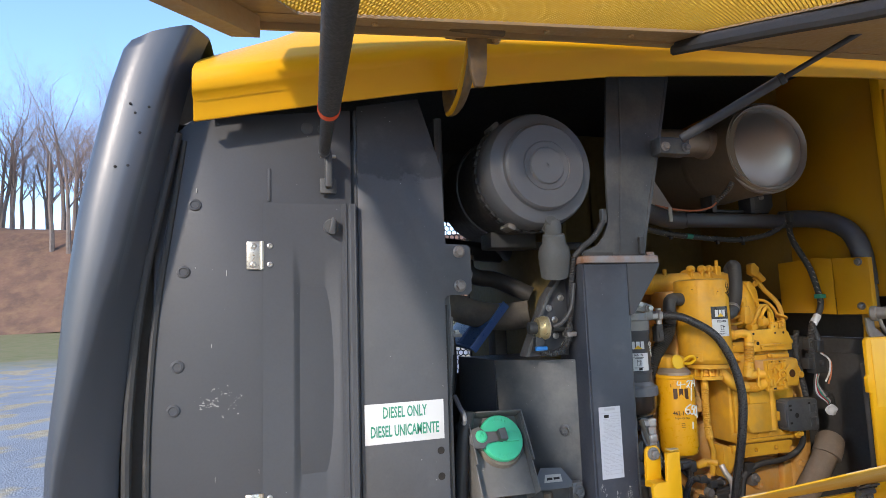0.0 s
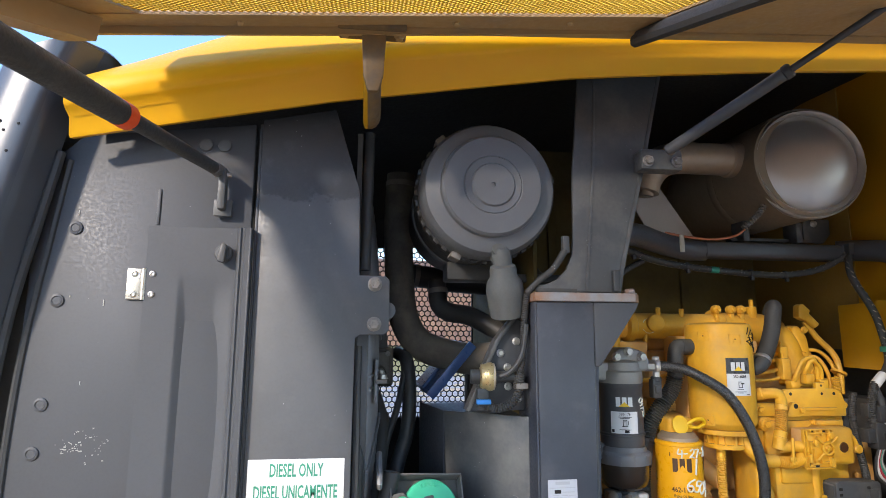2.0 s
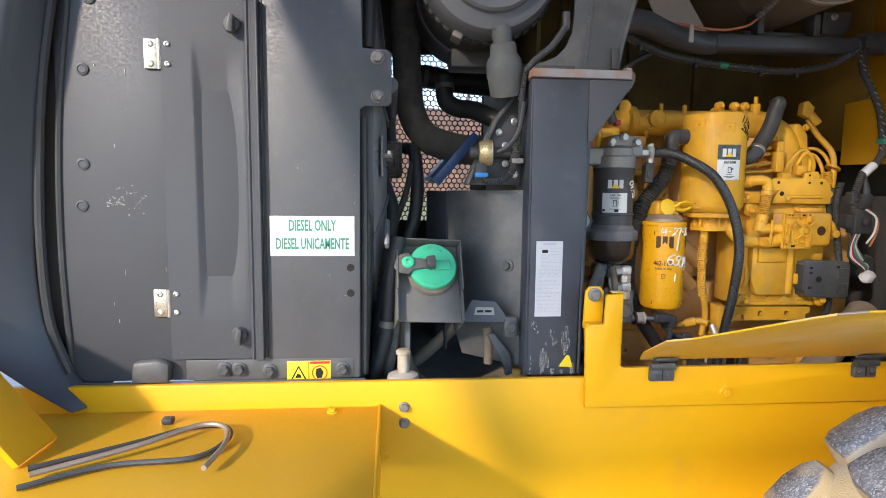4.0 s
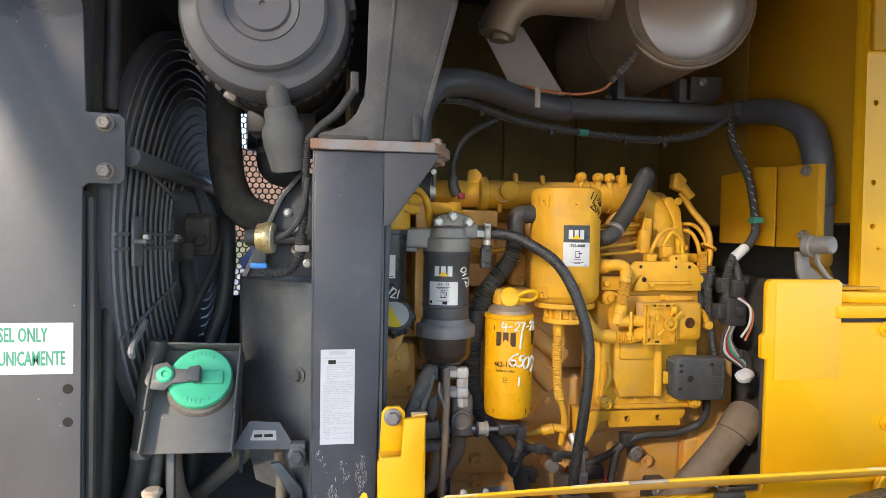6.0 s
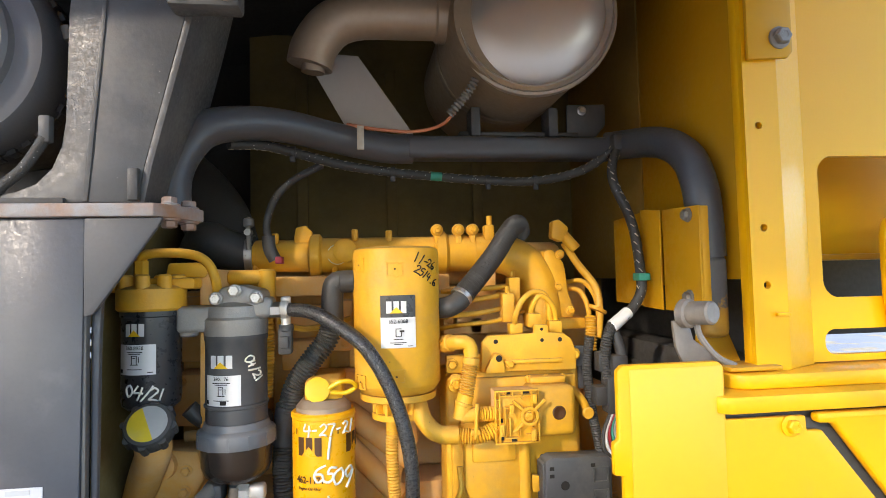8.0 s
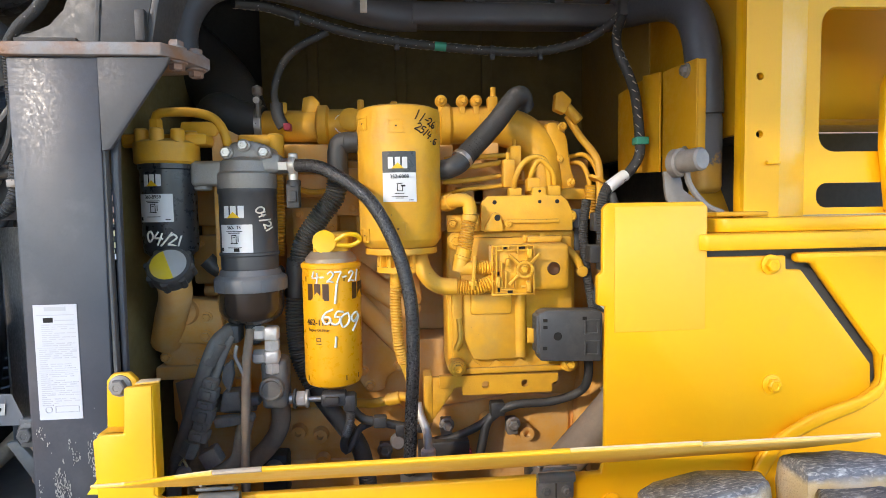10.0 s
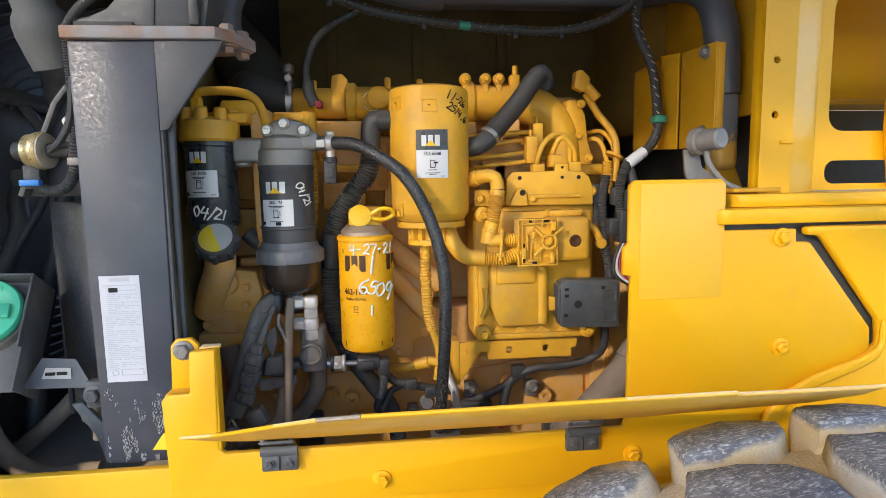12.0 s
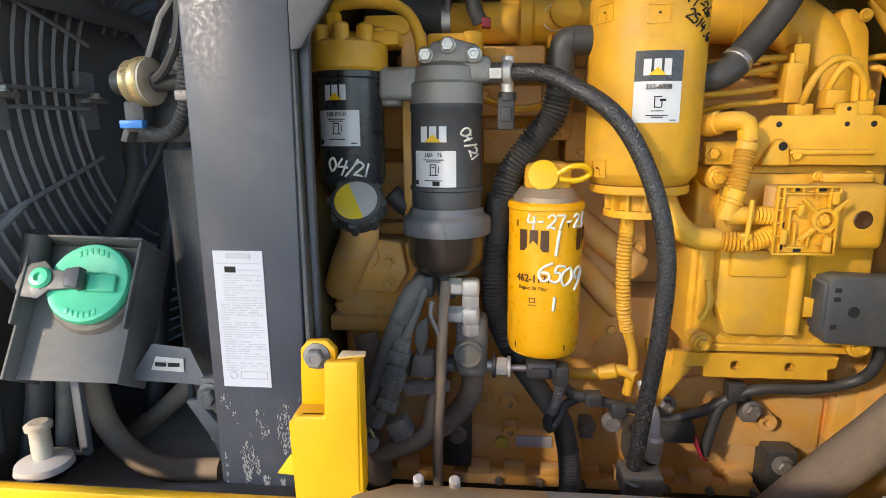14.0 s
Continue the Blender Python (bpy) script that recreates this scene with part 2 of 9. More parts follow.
POST = material("scuffed_blue_black_paint", (0.036, 0.040, 0.052), 0.42, col2=(0.060, 0.064, 0.074), scale=5, mix=0.8, fine=190, bump=0.06, dust=(0.14, 0.14, 0.145), dust_amt=0.2, dust_scale=16, chips=(0.36, 0.36, 0.36), chip_scale=90, chip_size=0.09, chip_keep=0.07, spec=0.5)
LABELG = material("grey_white_label", (0.50, 0.50, 0.52), 0.45, col2=(0.44, 0.44, 0.46), scale=14, mix=0.6, bump=0.02)
HOSEW = material("woven_hose_cover", (0.022, 0.022, 0.023), 0.30, col2=(0.034, 0.034, 0.034), scale=60, fine=300, bump=1.0, chips=(0.055, 0.055, 0.055), chip_scale=420, chip_size=0.38, chip_keep=0.35, spec=0.6)
# worn yellow paint, its brown deepened for the shade at the hood lip
HINGE = material("worn_shaded_hinge_paint", (0.22, 0.125, 0.040), 0.6, col2=(0.13, 0.085, 0.045), scale=30, mix=1.0, bump=0.15, dust=(0.25, 0.19, 0.12), dust_amt=0.3)
TUBE = material("black_tube_paint", (0.056, 0.059, 0.066), 0.42, col2=(0.075, 0.078, 0.085), scale=8, fine=200, bump=0.06, dust=(0.17, 0.16, 0.145), dust_amt=0.2, dust_up=0.3)
# dusty yellow, darkened to hold the shade deep in the engine bay
YSHADE = material("dusty_shaded_yellow", (0.22, 0.160, 0.050), 0.8, col2=(0.12, 0.092, 0.036), scale=4, mix=1.0, bump=0.12, dust=(0.21, 0.16, 0.08), dust_amt=0.35)
LEG = material("oversprayed_tube", (0.115, 0.118, 0.124), 0.5, col2=(0.14, 0.143, 0.147), scale=6, fine=240, bump=0.08, film=(1.825, (0.56, 0.285, 0.015), 0.95))
# ---- shape helpers ----
AX = {"x": lambda a, u, v: (a, u, v), "y": lambda a, u, v: (u, a, v), "z": lambda a, u, v: (u, v, a)}


def to_mesh(name, bm, mat, angle=38):
    bm.normal_update()
    me = bpy.data.meshes.new(name)
    bm.to_mesh(me)
    bm.free()
    me.polygons.foreach_set("use_smooth", [True] * len(me.polygons))
    me.set_sharp_from_angle(angle=radians(angle))
    for k in (mat if isinstance(mat, (list, tuple)) else (mat,)):
        me.materials.append(k)
    return me


def part(name, bm, mat, parent=None, label="", angle=38):
    """Links a bmesh, in world metres, as one mesh under a thing or a part."""
    ob = new(name, to_mesh(name, bm, mat, angle))
    if parent:
        ob.parent = parent
        ob.matrix_parent_inverse = Matrix.Translation(parent.location).inverted() if parent.type == "EMPTY" else Matrix()
    return tagged(ob, label)


def thing(name, loc, label, category, group="", kind=""):
    ob = new(name)
    ob.location = loc
    ob.empty_display_size = 0.02
    return tagged(ob, label, category, group, kind)


def joined(bm, tmp):
    me = bpy.data.meshes.new("tmp")
    tmp.to_mesh(me)
    tmp.free()
    bm.from_mesh(me)
    bpy.data.meshes.remove(me)
    return bm


def bevelled(tmp, w, segs=2, limit=20):
    if w > 0:
        es = [e for e in tmp.edges if e.is_manifold and e.calc_face_angle(0) > radians(limit)]
        bmesh.ops.bevel(tmp, geom=es, offset=w, segments=segs, profile=0.5, affect="EDGES", clamp_overlap=True)
    return tmp


def box(lo, hi, bev=0.0, bm=None, m=None, segs=2):
    tmp = bmesh.new()
    bmesh.ops.create_cube(tmp, size=1)
    for v in tmp.verts:
        v.co = Vector([(a + b) / 2 + c * (b - a) for a, b, c in zip(lo, hi, v.co)])
    bevelled(tmp, bev, segs)
    if m is not None:
        bmesh.ops.transform(tmp, matrix=m, verts=tmp.verts)
    return joined(bm, tmp) if bm else tmp


def prism(poly, axis, a, b, bev=0.0, bm=None, segs=2, m=None):
    """A plate: a polygon across an axis, from a to b along it."""
    f = AX[axis]
    tmp = bmesh.new()
    lo = [tmp.verts.new(f(a, u, v)) for u, v in poly]
    hi = [tmp.verts.new(f(b, u, v)) for u, v in poly]
    tmp.faces.new(lo), tmp.faces.new(hi)
    for i in range(len(poly)):
        j = (i + 1) % len(poly)
        tmp.faces.new((lo[i], lo[j], hi[j], hi[i]))
    bmesh.ops.recalc_face_normals(tmp, faces=tmp.faces)
    bevelled(tmp, bev, segs)
    if m is not None:
        bmesh.ops.transform(tmp, matrix=m, verts=tmp.verts)
    return joined(bm, tmp) if bm else tmp


def plate_with_holes(outer, holes, axis, a, b):
    """A plate with openings right through it."""
    f = AX[axis]
    tmp = bmesh.new()
    edges = []
    for loop in (outer, *holes):
        vs = [tmp.verts.new(f(a, u, v)) for u, v in loop]
        edges += [tmp.edges.new((vs[i], vs[(i + 1) % len(vs)])) for i in range(len(vs))]
    bmesh.ops.triangle_fill(tmp, use_beauty=True, edges=edges)
    geo = bmesh.ops.extrude_face_region(tmp, geom=tmp.faces[:])
    d = Vector(f(b - a, 0, 0))
    bmesh.ops.translate(tmp, vec=d, verts=[v for v in geo["geom"] if isinstance(v, bmesh.types.BMVert)])
    bmesh.ops.recalc_face_normals(tmp, faces=tmp.faces)
    return tmp


def rounded(u0, u1, v0, v1, r, n=5):
    out = []
    for cu, cv, s in ((u1 - r, v1 - r, 0), (u0 + r, v1 - r, 90), (u0 + r, v0 + r, 180), (u1 - r, v0 + r, 270)):
        for i in range(n + 1):
            t = radians(s + 90 * i / n)
            out.append((cu + r * math.cos(t), cv + r * math.sin(t)))
    return out


def ring(cu, cv, r, n=20, start=0.0):
    return [(cu + r * math.cos(start + 2 * math.pi * i / n), cv + r * math.sin(start + 2 * math.pi * i / n)) for i in range(n)]


def lathe(profile, origin, axis=(0, 0, 1), n=36, bm=None):
    """Turned round an axis: profile rows of (radius, way along the axis)."""
    tmp = bmesh.new()
    q = Vector((0, 0, 1)).rotation_difference(Vector(axis).normalized()).to_matrix()
    o = Vector(origin)
    rows = []
    for r, h in profile:
        if r < 1e-6:
            rows.append([tmp.verts.new(o + q @ Vector((0, 0, h)))])
        else:
            rows.append([tmp.verts.new(o + q @ Vector((r * math.cos(2 * math.pi * i / n), r * math.sin(2 * math.pi * i / n), h))) for i in range(n)])
    for a, b in zip(rows, rows[1:]):
        for i in range(n):
            j = (i + 1) % n
            if len(a) == 1 and len(b) == 1:
                continue
            if len(a) == 1:
                tmp.faces.new((a[0], b[j], b[i]))
            elif len(b) == 1:
                tmp.faces.new((a[i], a[j], b[0]))
            else:
                tmp.faces.new((a[i], a[j], b[j], b[i]))
    for row, flip in ((rows[0], True), (rows[-1], False)):
        if len(row) > 1:
            tmp.faces.new(row[::-1] if flip else row)
    bmesh.ops.recalc_face_normals(tmp, faces=tmp.faces)
    return joined(bm, tmp) if bm else tmp


def rod(a, b, r, n=16, bm=None, chamfer=0.0):
    a, b = Vector(a), Vector(b)
    h = (b - a).length
    c = min(chamfer, r * 0.6, h * 0.4)
    prof = [(r, 0), (r, h)] if not c else [(r - c, 0), (r, c), (r, h - c), (r - c, h)]
    return lathe(prof, a, b - a, n, bm)


def spline(pts, step=0.006):
    """A smooth line through points."""
    p = [Vector(q) for q in pts]
    if len(p) == 2:
        k = max(2, int((p[1] - p[0]).length / step))
        return [p[0].lerp(p[1], i / k) for i in range(k + 1)]
    p = [p[0] * 2 - p[1]] + p + [p[-1] * 2 - p[-2]]
    out = []
    for i in range(1, len(p) - 2):
        a, b, c, d = p[i - 1:i + 3]
        k = max(2, int((c - b).length / step))
        for j in range(k):
            t = j / k
            out.append(0.5 * (2 * b + (c - a) * t + (2 * a - 5 * b + 4 * c - d) * t * t + (3 * b - a - 3 * c + d) * t ** 3))
    out.append(p[-2])
    return out


def sweep(pts, r, n=10, step=0.006, ribs=0.0, depth=0.12, bm=None, flat=1.0):
    """A hose along points; ribs: metres from rib to rib of a corrugated one."""
    if ribs:
        step = ribs / 4
    line = spline(pts, step)
    tmp = bmesh.new()
    tan = [(line[min(i + 1, len(line) - 1)] - line[max(i - 1, 0)]).normalized() for i in range(len(line))]
    u = tan[0].orthogonal().normalized()
    rows = []
    for i, (c, t) in enumerate(zip(line, tan)):
        u = (u - t * u.dot(t)).normalized()
        w = t.cross(u)
        rr = r * (1 + depth * (1, 0.2, -1, 0.2)[i % 4]) if ribs else r
        rows.append([tmp.verts.new(c + (u * math.cos(2 * math.pi * k / n) + w * math.sin(2 * math.pi * k / n) * flat) * rr) for k in range(n)])
    for a, b in zip(rows, rows[1:]):
        for k in range(n):
            tmp.faces.new((a[k], a[(k + 1) % n], b[(k + 1) % n], b[k]))
    tmp.faces.new(rows[0][::-1]), tmp.faces.new(rows[-1])
    bmesh.ops.recalc_face_normals(tmp, faces=tmp.faces)
    return joined(bm, tmp) if bm else tmp


def tracer(pts, r, bm=None, pitch=0.014):
    """Pale dashes of a tracer thread wound round a braided sleeve."""
    tmp = bmesh.new()
    line = spline(pts, pitch)
    for i, (a, b) in enumerate(zip(line, line[1:])):
        t = (b - a).normalized()
        u = t.cross(Vector((0, 0, 1)))
        u = u.normalized() if u.length > 0.05 else Vector((1, 0, 0))
        w = u.cross(t)
        for side in (0, 2):
            ang = radians(90 * side + (38 if i % 2 else 62))
            pa = a + (u * math.cos(ang) + w * math.sin(ang)) * r * 1.03
            pb = a + t * pitch * 0.5 + (u * math.cos(ang + 0.55) + w * math.sin(ang + 0.55)) * r * 1.03
            n_ = (pa - a).normalized()
            s = t.cross(n_) * 0.0011
            vs = [tmp.verts.new(p + q + n_ * h) for h in (-0.0006, 0.0006) for p, q in ((pa, s), (pb, s), (pb, -s), (pa, -s))]
            for f in ((0, 1, 2, 3), (7, 6, 5, 4), (0, 4, 5, 1), (1, 5, 6, 2), (2, 6, 7, 3), (3, 7, 4, 0)):
                tmp.faces.new([vs[k] for k in f])
    bmesh.ops.recalc_face_normals(tmp, faces=tmp.faces)
    return tmp


def field(x0, x1, nx, z0, z1, nz_, fn, thick, bm=None):
    """A pressed sheet across x and z, its face at y = fn(x, z), with depth behind."""
    tmp = bmesh.new()
    xs = [x0 + (x1 - x0) * i / nx for i in range(nx + 1)]
    zs = [z0 + (z1 - z0) * i / nz_ for i in range(nz_ + 1)]
    g = [[tmp.verts.new((x, fn(x, z), z)) for x in xs] for z in zs]
    for j in range(nz_):
        for i in range(nx):
            tmp.faces.new((g[j][i], g[j][i + 1], g[j + 1][i + 1], g[j + 1][i]))
    geo = bmesh.ops.extrude_face_region(tmp, geom=tmp.faces[:])
    for v in geo["geom"]:
        if isinstance(v, bmesh.types.BMVert):
            v.co.y += thick
    bmesh.ops.recalc_face_normals(tmp, faces=tmp.faces)
    return joined(bm, tmp) if bm else tmp


def wrap_patch(cx, cy, r, a0, a1, z0, z1, n=10, thick=0.0006):
    """A label bent round an upright cylinder; angles in degrees, 0 towards the open side."""
    tmp = bmesh.new()
    rows = []
    for rr in (r, r + thick):
        row = []
        for i in range(n + 1):
            a = radians(a0 + (a1 - a0) * i / n)
            row.append([tmp.verts.new((cx + rr * math.sin(a), cy - rr * math.cos(a), z)) for z in (z0, z1)])
        rows.append(row)
    i0, i1 = rows
    for i in range(n):
        tmp.faces.new((i1[i][0], i1[i + 1][0], i1[i + 1][1], i1[i][1]))
        tmp.faces.new((i0[i][0], i0[i][1], i0[i + 1][1], i0[i + 1][0]))
        for k in (0, 1):
            tmp.faces.new((i0[i][k], i0[i + 1][k], i1[i + 1][k], i1[i][k]))
    for i in (0, n):
        tmp.faces.new((i0[i][0], i0[i][1], i1[i][1], i1[i][0]))
    bmesh.ops.recalc_face_normals(tmp, faces=tmp.faces)
    return tmp


def lettering(name, body, size, mat, parent, at, wrap=None, squeeze=1.0, turn=0.0, shear=0.0, bold=0.0, label=""):
    """Words in the built-in font, upright on a wall that faces the open side, or bent round a cylinder (cx, cy, r, angle)."""
    cu = bpy.data.curves.new(name, "FONT")
    cu.body, cu.size, cu.align_x, cu.align_y, cu.extrude, cu.shear, cu.offset = body, size, "CENTER", "CENTER", 0.0003, shear, bold
    cu.resolution_u = 2
    tmp_ob = bpy.data.objects.new(name, cu)
    me0 = bpy.data.meshes.new_from_object(tmp_ob)
    bm = bmesh.new()
    bm.from_mesh(me0)
    bpy.data.objects.remove(tmp_ob)
    bpy.data.meshes.remove(me0)
    c, s = math.cos(radians(turn)), math.sin(radians(turn))
    for v in bm.verts:
        x, y, z = v.co.x * squeeze, v.co.y, v.co.z
        x, y = x * c - y * s, x * s + y * c
        if wrap:
            cx, cy, r, a = wrap
            t = radians(a) + x / r
            v.co = (cx + (r + 0.0012 + z) * math.sin(t), cy - (r + 0.0012 + z) * math.cos(t), at[2] + y)
        else:
            v.co = (at[0] + x, at[1] - z, at[2] + y)
    return part(name, bm, mat, parent, label, angle=180)


GLYPHS = {
    "0": (((0.3, 1.0), (0.05, 0.75), (0.02, 0.35), (0.25, 0.02), (0.52, 0.3), (0.55, 0.72), (0.3, 1.0)),),
    "1": (((0.32, 1.0), (0.25, 0.5), (0.18, 0.0)),),
    "2": (((0.02, 0.78), (0.25, 1.0), (0.5, 0.8), (0.35, 0.45), (0.02, 0.05), (0.28, 0.1), (0.56, 0.02)),),
    "4": (((0.15, 1.0), (0.02, 0.45), (0.28, 0.46), (0.58, 0.5)), ((0.45, 0.9), (0.42, 0.45), (0.36, -0.05))),
    "5": (((0.55, 1.0), (0.15, 0.95), (0.12, 0.58), (0.42, 0.6), (0.5, 0.3), (0.3, 0.02), (0.05, 0.1)),),
    "6": (((0.4, 1.0), (0.12, 0.65), (0.05, 0.25), (0.28, 0.0), (0.5, 0.2), (0.38, 0.45), (0.1, 0.35)),),
    "7": (((0.02, 0.95), (0.3, 0.98), (0.56, 0.95), (0.38, 0.5), (0.25, 0.0)),),
    "9": (((0.5, 0.85), (0.25, 1.0), (0.05, 0.75), (0.25, 0.5), (0.5, 0.85), (0.45, 0.4), (0.32, 0.0)),),
    "-": (((0.1, 0.45), (0.48, 0.5)),),
    "/": (((0.5, 1.1), (0.3, 0.5), (0.05, -0.1)),),
    ".": (((0.2, 0.04), (0.26, 0.0)),),
    "|": (((0.25, 1.0), (0.22, 0.5), (0.24, 0.0)),),
}


def scrawl(name, text, size, mat, parent, z, wrap, turn=0.0, pen=0.0016, seed=1, gap=0.78, drop=0.0, label=""):
    """Marker strokes by hand round an upright cylinder (cx, cy, r, angle)."""
    cx, cy, r, a = wrap
    rs_ = random.Random(seed)
    bm = bmesh.new()
    c, s = math.cos(radians(turn)), math.sin(radians(turn))
    x0 = -gap * size * len(text) / 2
    for i, ch in enumerate(text):
        k = rs_.uniform(0.85, 1.15)
        lean = rs_.uniform(-0.08, 0.16)
        for stroke in GLYPHS.get(ch, ()):
            pts = []
            for u, v in stroke:
                x = x0 + i * gap * size + (u * 1.1 + v * lean + rs_.uniform(-0.03, 0.03)) * size * k
                y = (v - 0.5 + rs_.uniform(-0.03, 0.03)) * size * k - drop * size * i
                x, y = x * c - y * s, x * s + y * c
                t = radians(a) + x / r
                pts.append((cx + (r + 0.0008) * math.sin(t), cy - (r + 0.0008) * math.cos(t), z + y))
            sweep(pts, pen, 6, step=0.0025, bm=bm)
    return part(name, bm, mat, parent, label, angle=180)


BOLTS = {}


def bolt(parent, at, s=0.008, axis=(0, -1, 0), mat=None, name="bolt", flange=1.45):
    """A flanged hexagon bolt head of half-width s."""
    mat = mat or GREYB
    key = (round(s, 5), mat.name, flange)
    if key not in BOLTS:
        bm = lathe([(s * flange, 0), (s * flange, s * 0.25), (s * 1.1, s * 0.42)], (0, 0, 0), n=20)
        lathe([(s * 1.08, s * 0.3), (s * 1.08, s * 1.1), (s * 0.9, s * 1.28), (s * 0.5, s * 1.28), (s * 0.42, s * 1.2), (0, s * 1.2)], (0, 0, 0), n=6, bm=bm)
        BOLTS[key] = to_mesh("bolt", bm, mat, 30)
    ob = new(name, BOLTS[key])
    ob.matrix_basis = Matrix.Translation(at) @ Vector((0, 0, 1)).rotation_difference(Vector(axis)).to_matrix().to_4x4()
    ob.parent = parent
    ob.matrix_parent_inverse = Matrix.Translation(parent.location).inverted() if parent.type == "EMPTY" else Matrix()
    return ob


def lerp_table(rows, v):
    for (a, p), (b, q) in zip(rows, rows[1:]):
        if v <= b:
            t = max(0.0, (v - a) / (b - a))
            return p + (q - p) * t
    return rows[-1][1]

# ---- the large structure ----
GROUND = -0.13

bm = bmesh.new()
gx = [-400, -120, -60, -30, -18] + [-12 + i for i in range(25)] + [18, 30, 60, 120, 400]
gy = [-400, -60, -20] + [-8 + i for i in range(22)] + [18, 24, 30, 36, 42, 48, 54, 60, 80, 120, 400]
gv = [[bm.verts.new((x, y, GROUND + (0.02 * noise.noise((x * 0.6, y * 0.6, 0)) if abs(x) < 20 and abs(y) < 20 else 0)
                     + (1.6 * min(max((y - 26) / 30, 0), 1)))) for x in gx] for y in gy]
for j in range(len(gy) - 1):
    for i in range(len(gx) - 1):
        bm.faces.new((gv[j][i], gv[j][i + 1], gv[j + 1][i + 1], gv[j + 1][i]))


def ground_material():
    m = bpy.data.materials.new("gravel_and_field")
    m.use_nodes = True
    n, l = m.node_tree.nodes, m.node_tree.links
    b = n["Principled BSDF"]
    b.inputs["Roughness"].default_value = 0.95
    co = n.new("ShaderNodeTexCoord").outputs["Object"]

    def nz(sc, d=6):
        k = n.new("ShaderNodeTexNoise")
        k.inputs["Scale"].default_value, k.inputs["Detail"].default_value = sc, d
        l.new(co, k.inputs["Vector"])
        return k.outputs["Fac"]

    def mr(s, a, c, lo=0, hi=1):
        k = n.new("ShaderNodeMapRange")
        for nm, v in (("From Min", a), ("From Max", c), ("To Min", lo), ("To Max", hi)):
            k.inputs[nm].default_value = v
        l.new(s, k.inputs["Value"])
        return k.outputs["Result"]

    def mx(f, a, c):
        k = n.new("ShaderNodeMix")
        k.data_type = "RGBA"
        l.new(f, k.inputs["Factor"])
        for sock, v in ((k.inputs["A"], a), (k.inputs["B"], c)):
            if isinstance(v, tuple):
                sock.default_value = (*v, 1)
            else:
                l.new(v, sock)
        return k.outputs["Result"]

    vor = n.new("ShaderNodeTexVoronoi")
    vor.inputs["Scale"].default_value = 38
    l.new(co, vor.inputs["Vector"])
    gravel = mx(mr(vor.outputs["Distance"], 0.1, 0.7), (0.385, 0.375, 0.36), (0.245, 0.24, 0.23))
    gravel = mx(mr(nz(0.5), 0.4, 0.6), gravel, (0.335, 0.328, 0.316))
    leaves = mx(mr(nz(9), 0.3, 0.7), (0.40, 0.28, 0.14), (0.54, 0.42, 0.26))
    near = mx(mr(nz(0.9, 9), 0.50, 0.58), gravel, leaves)
    grass = mx(mr(nz(1.5), 0.3, 0.7), (0.20, 0.19, 0.06), (0.27, 0.21, 0.09))
    sep = n.new("ShaderNodeSeparateXYZ")
    l.new(co, sep.inputs[0])
    edge = n.new("ShaderNodeMath")
    edge.operation = "ADD"
    l.new(sep.outputs["Y"], edge.inputs[0]), l.new(mr(nz(0.15), 0, 1, -5, 5), edge.inputs[1])
    l.new(mx(mr(edge.outputs[0], 27, 31), near, grass), b.inputs["Base Color"])
    bp = n.new("ShaderNodeBump")
    bp.inputs["Strength"].default_value, bp.inputs["Distance"].default_value = 0.5, 0.02
    l.new(vor.outputs["Distance"], bp.inputs["Height"])
    l.new(bp.outputs[0], b.inputs["Normal"])
    return m


tagged(part("ground", bm, ground_material()), "grey gravel yard strewn with dry leaves, grass beyond", "ground", kind="structure")

# leaf-covered bank behind the yard
bm = bmesh.new()
bx = [-150 + 6 * i for i in range(52)]
by = [50, 53, 57, 61, 66, 72, 90, 140]
bz = [1.2, 3.4, 7.0, 10.2, 11.6, 12.2, 12.6, 11.0]
bv = [[bm.verts.new((x, y + 3 * noise.noise((x * 0.03, 1, 0)), z * (1 + 0.10 * noise.noise((x * 0.05, y * 0.05, 3))) + 0.4 * noise.noise((x * 0.3, y * 0.3, 0)))) for x in bx] for y, z in zip(by, bz)]
for j in range(len(by) - 1):
    for i in range(len(bx) - 1):
        bm.faces.new((bv[j][i], bv[j][i + 1], bv[j + 1][i + 1], bv[j + 1][i]))
BANK = material("leaf_litter", (0.20, 0.105, 0.062), 0.95, col2=(0.12, 0.066, 0.044), scale=0.5, mix=1.0, fine=5, bump=0.8, dust=(0.30, 0.17, 0.08), dust_amt=0.4, dust_scale=0.8)
tagged(part("hillside", bm, BANK), "brown hillside covered in fallen leaves", "hillside", kind="structure")

# machine frame rail: long yellow side beam with its bolted cover plate
rail = thing("frame_rail", (0.5, 1.18, 0.9), "yellow painted steel side frame of the machine", "frame rail")
part("beam", box((-0.9, 1.180, 0.88), (2.6, 1.196, 1.325), 0.004), YEL, rail)
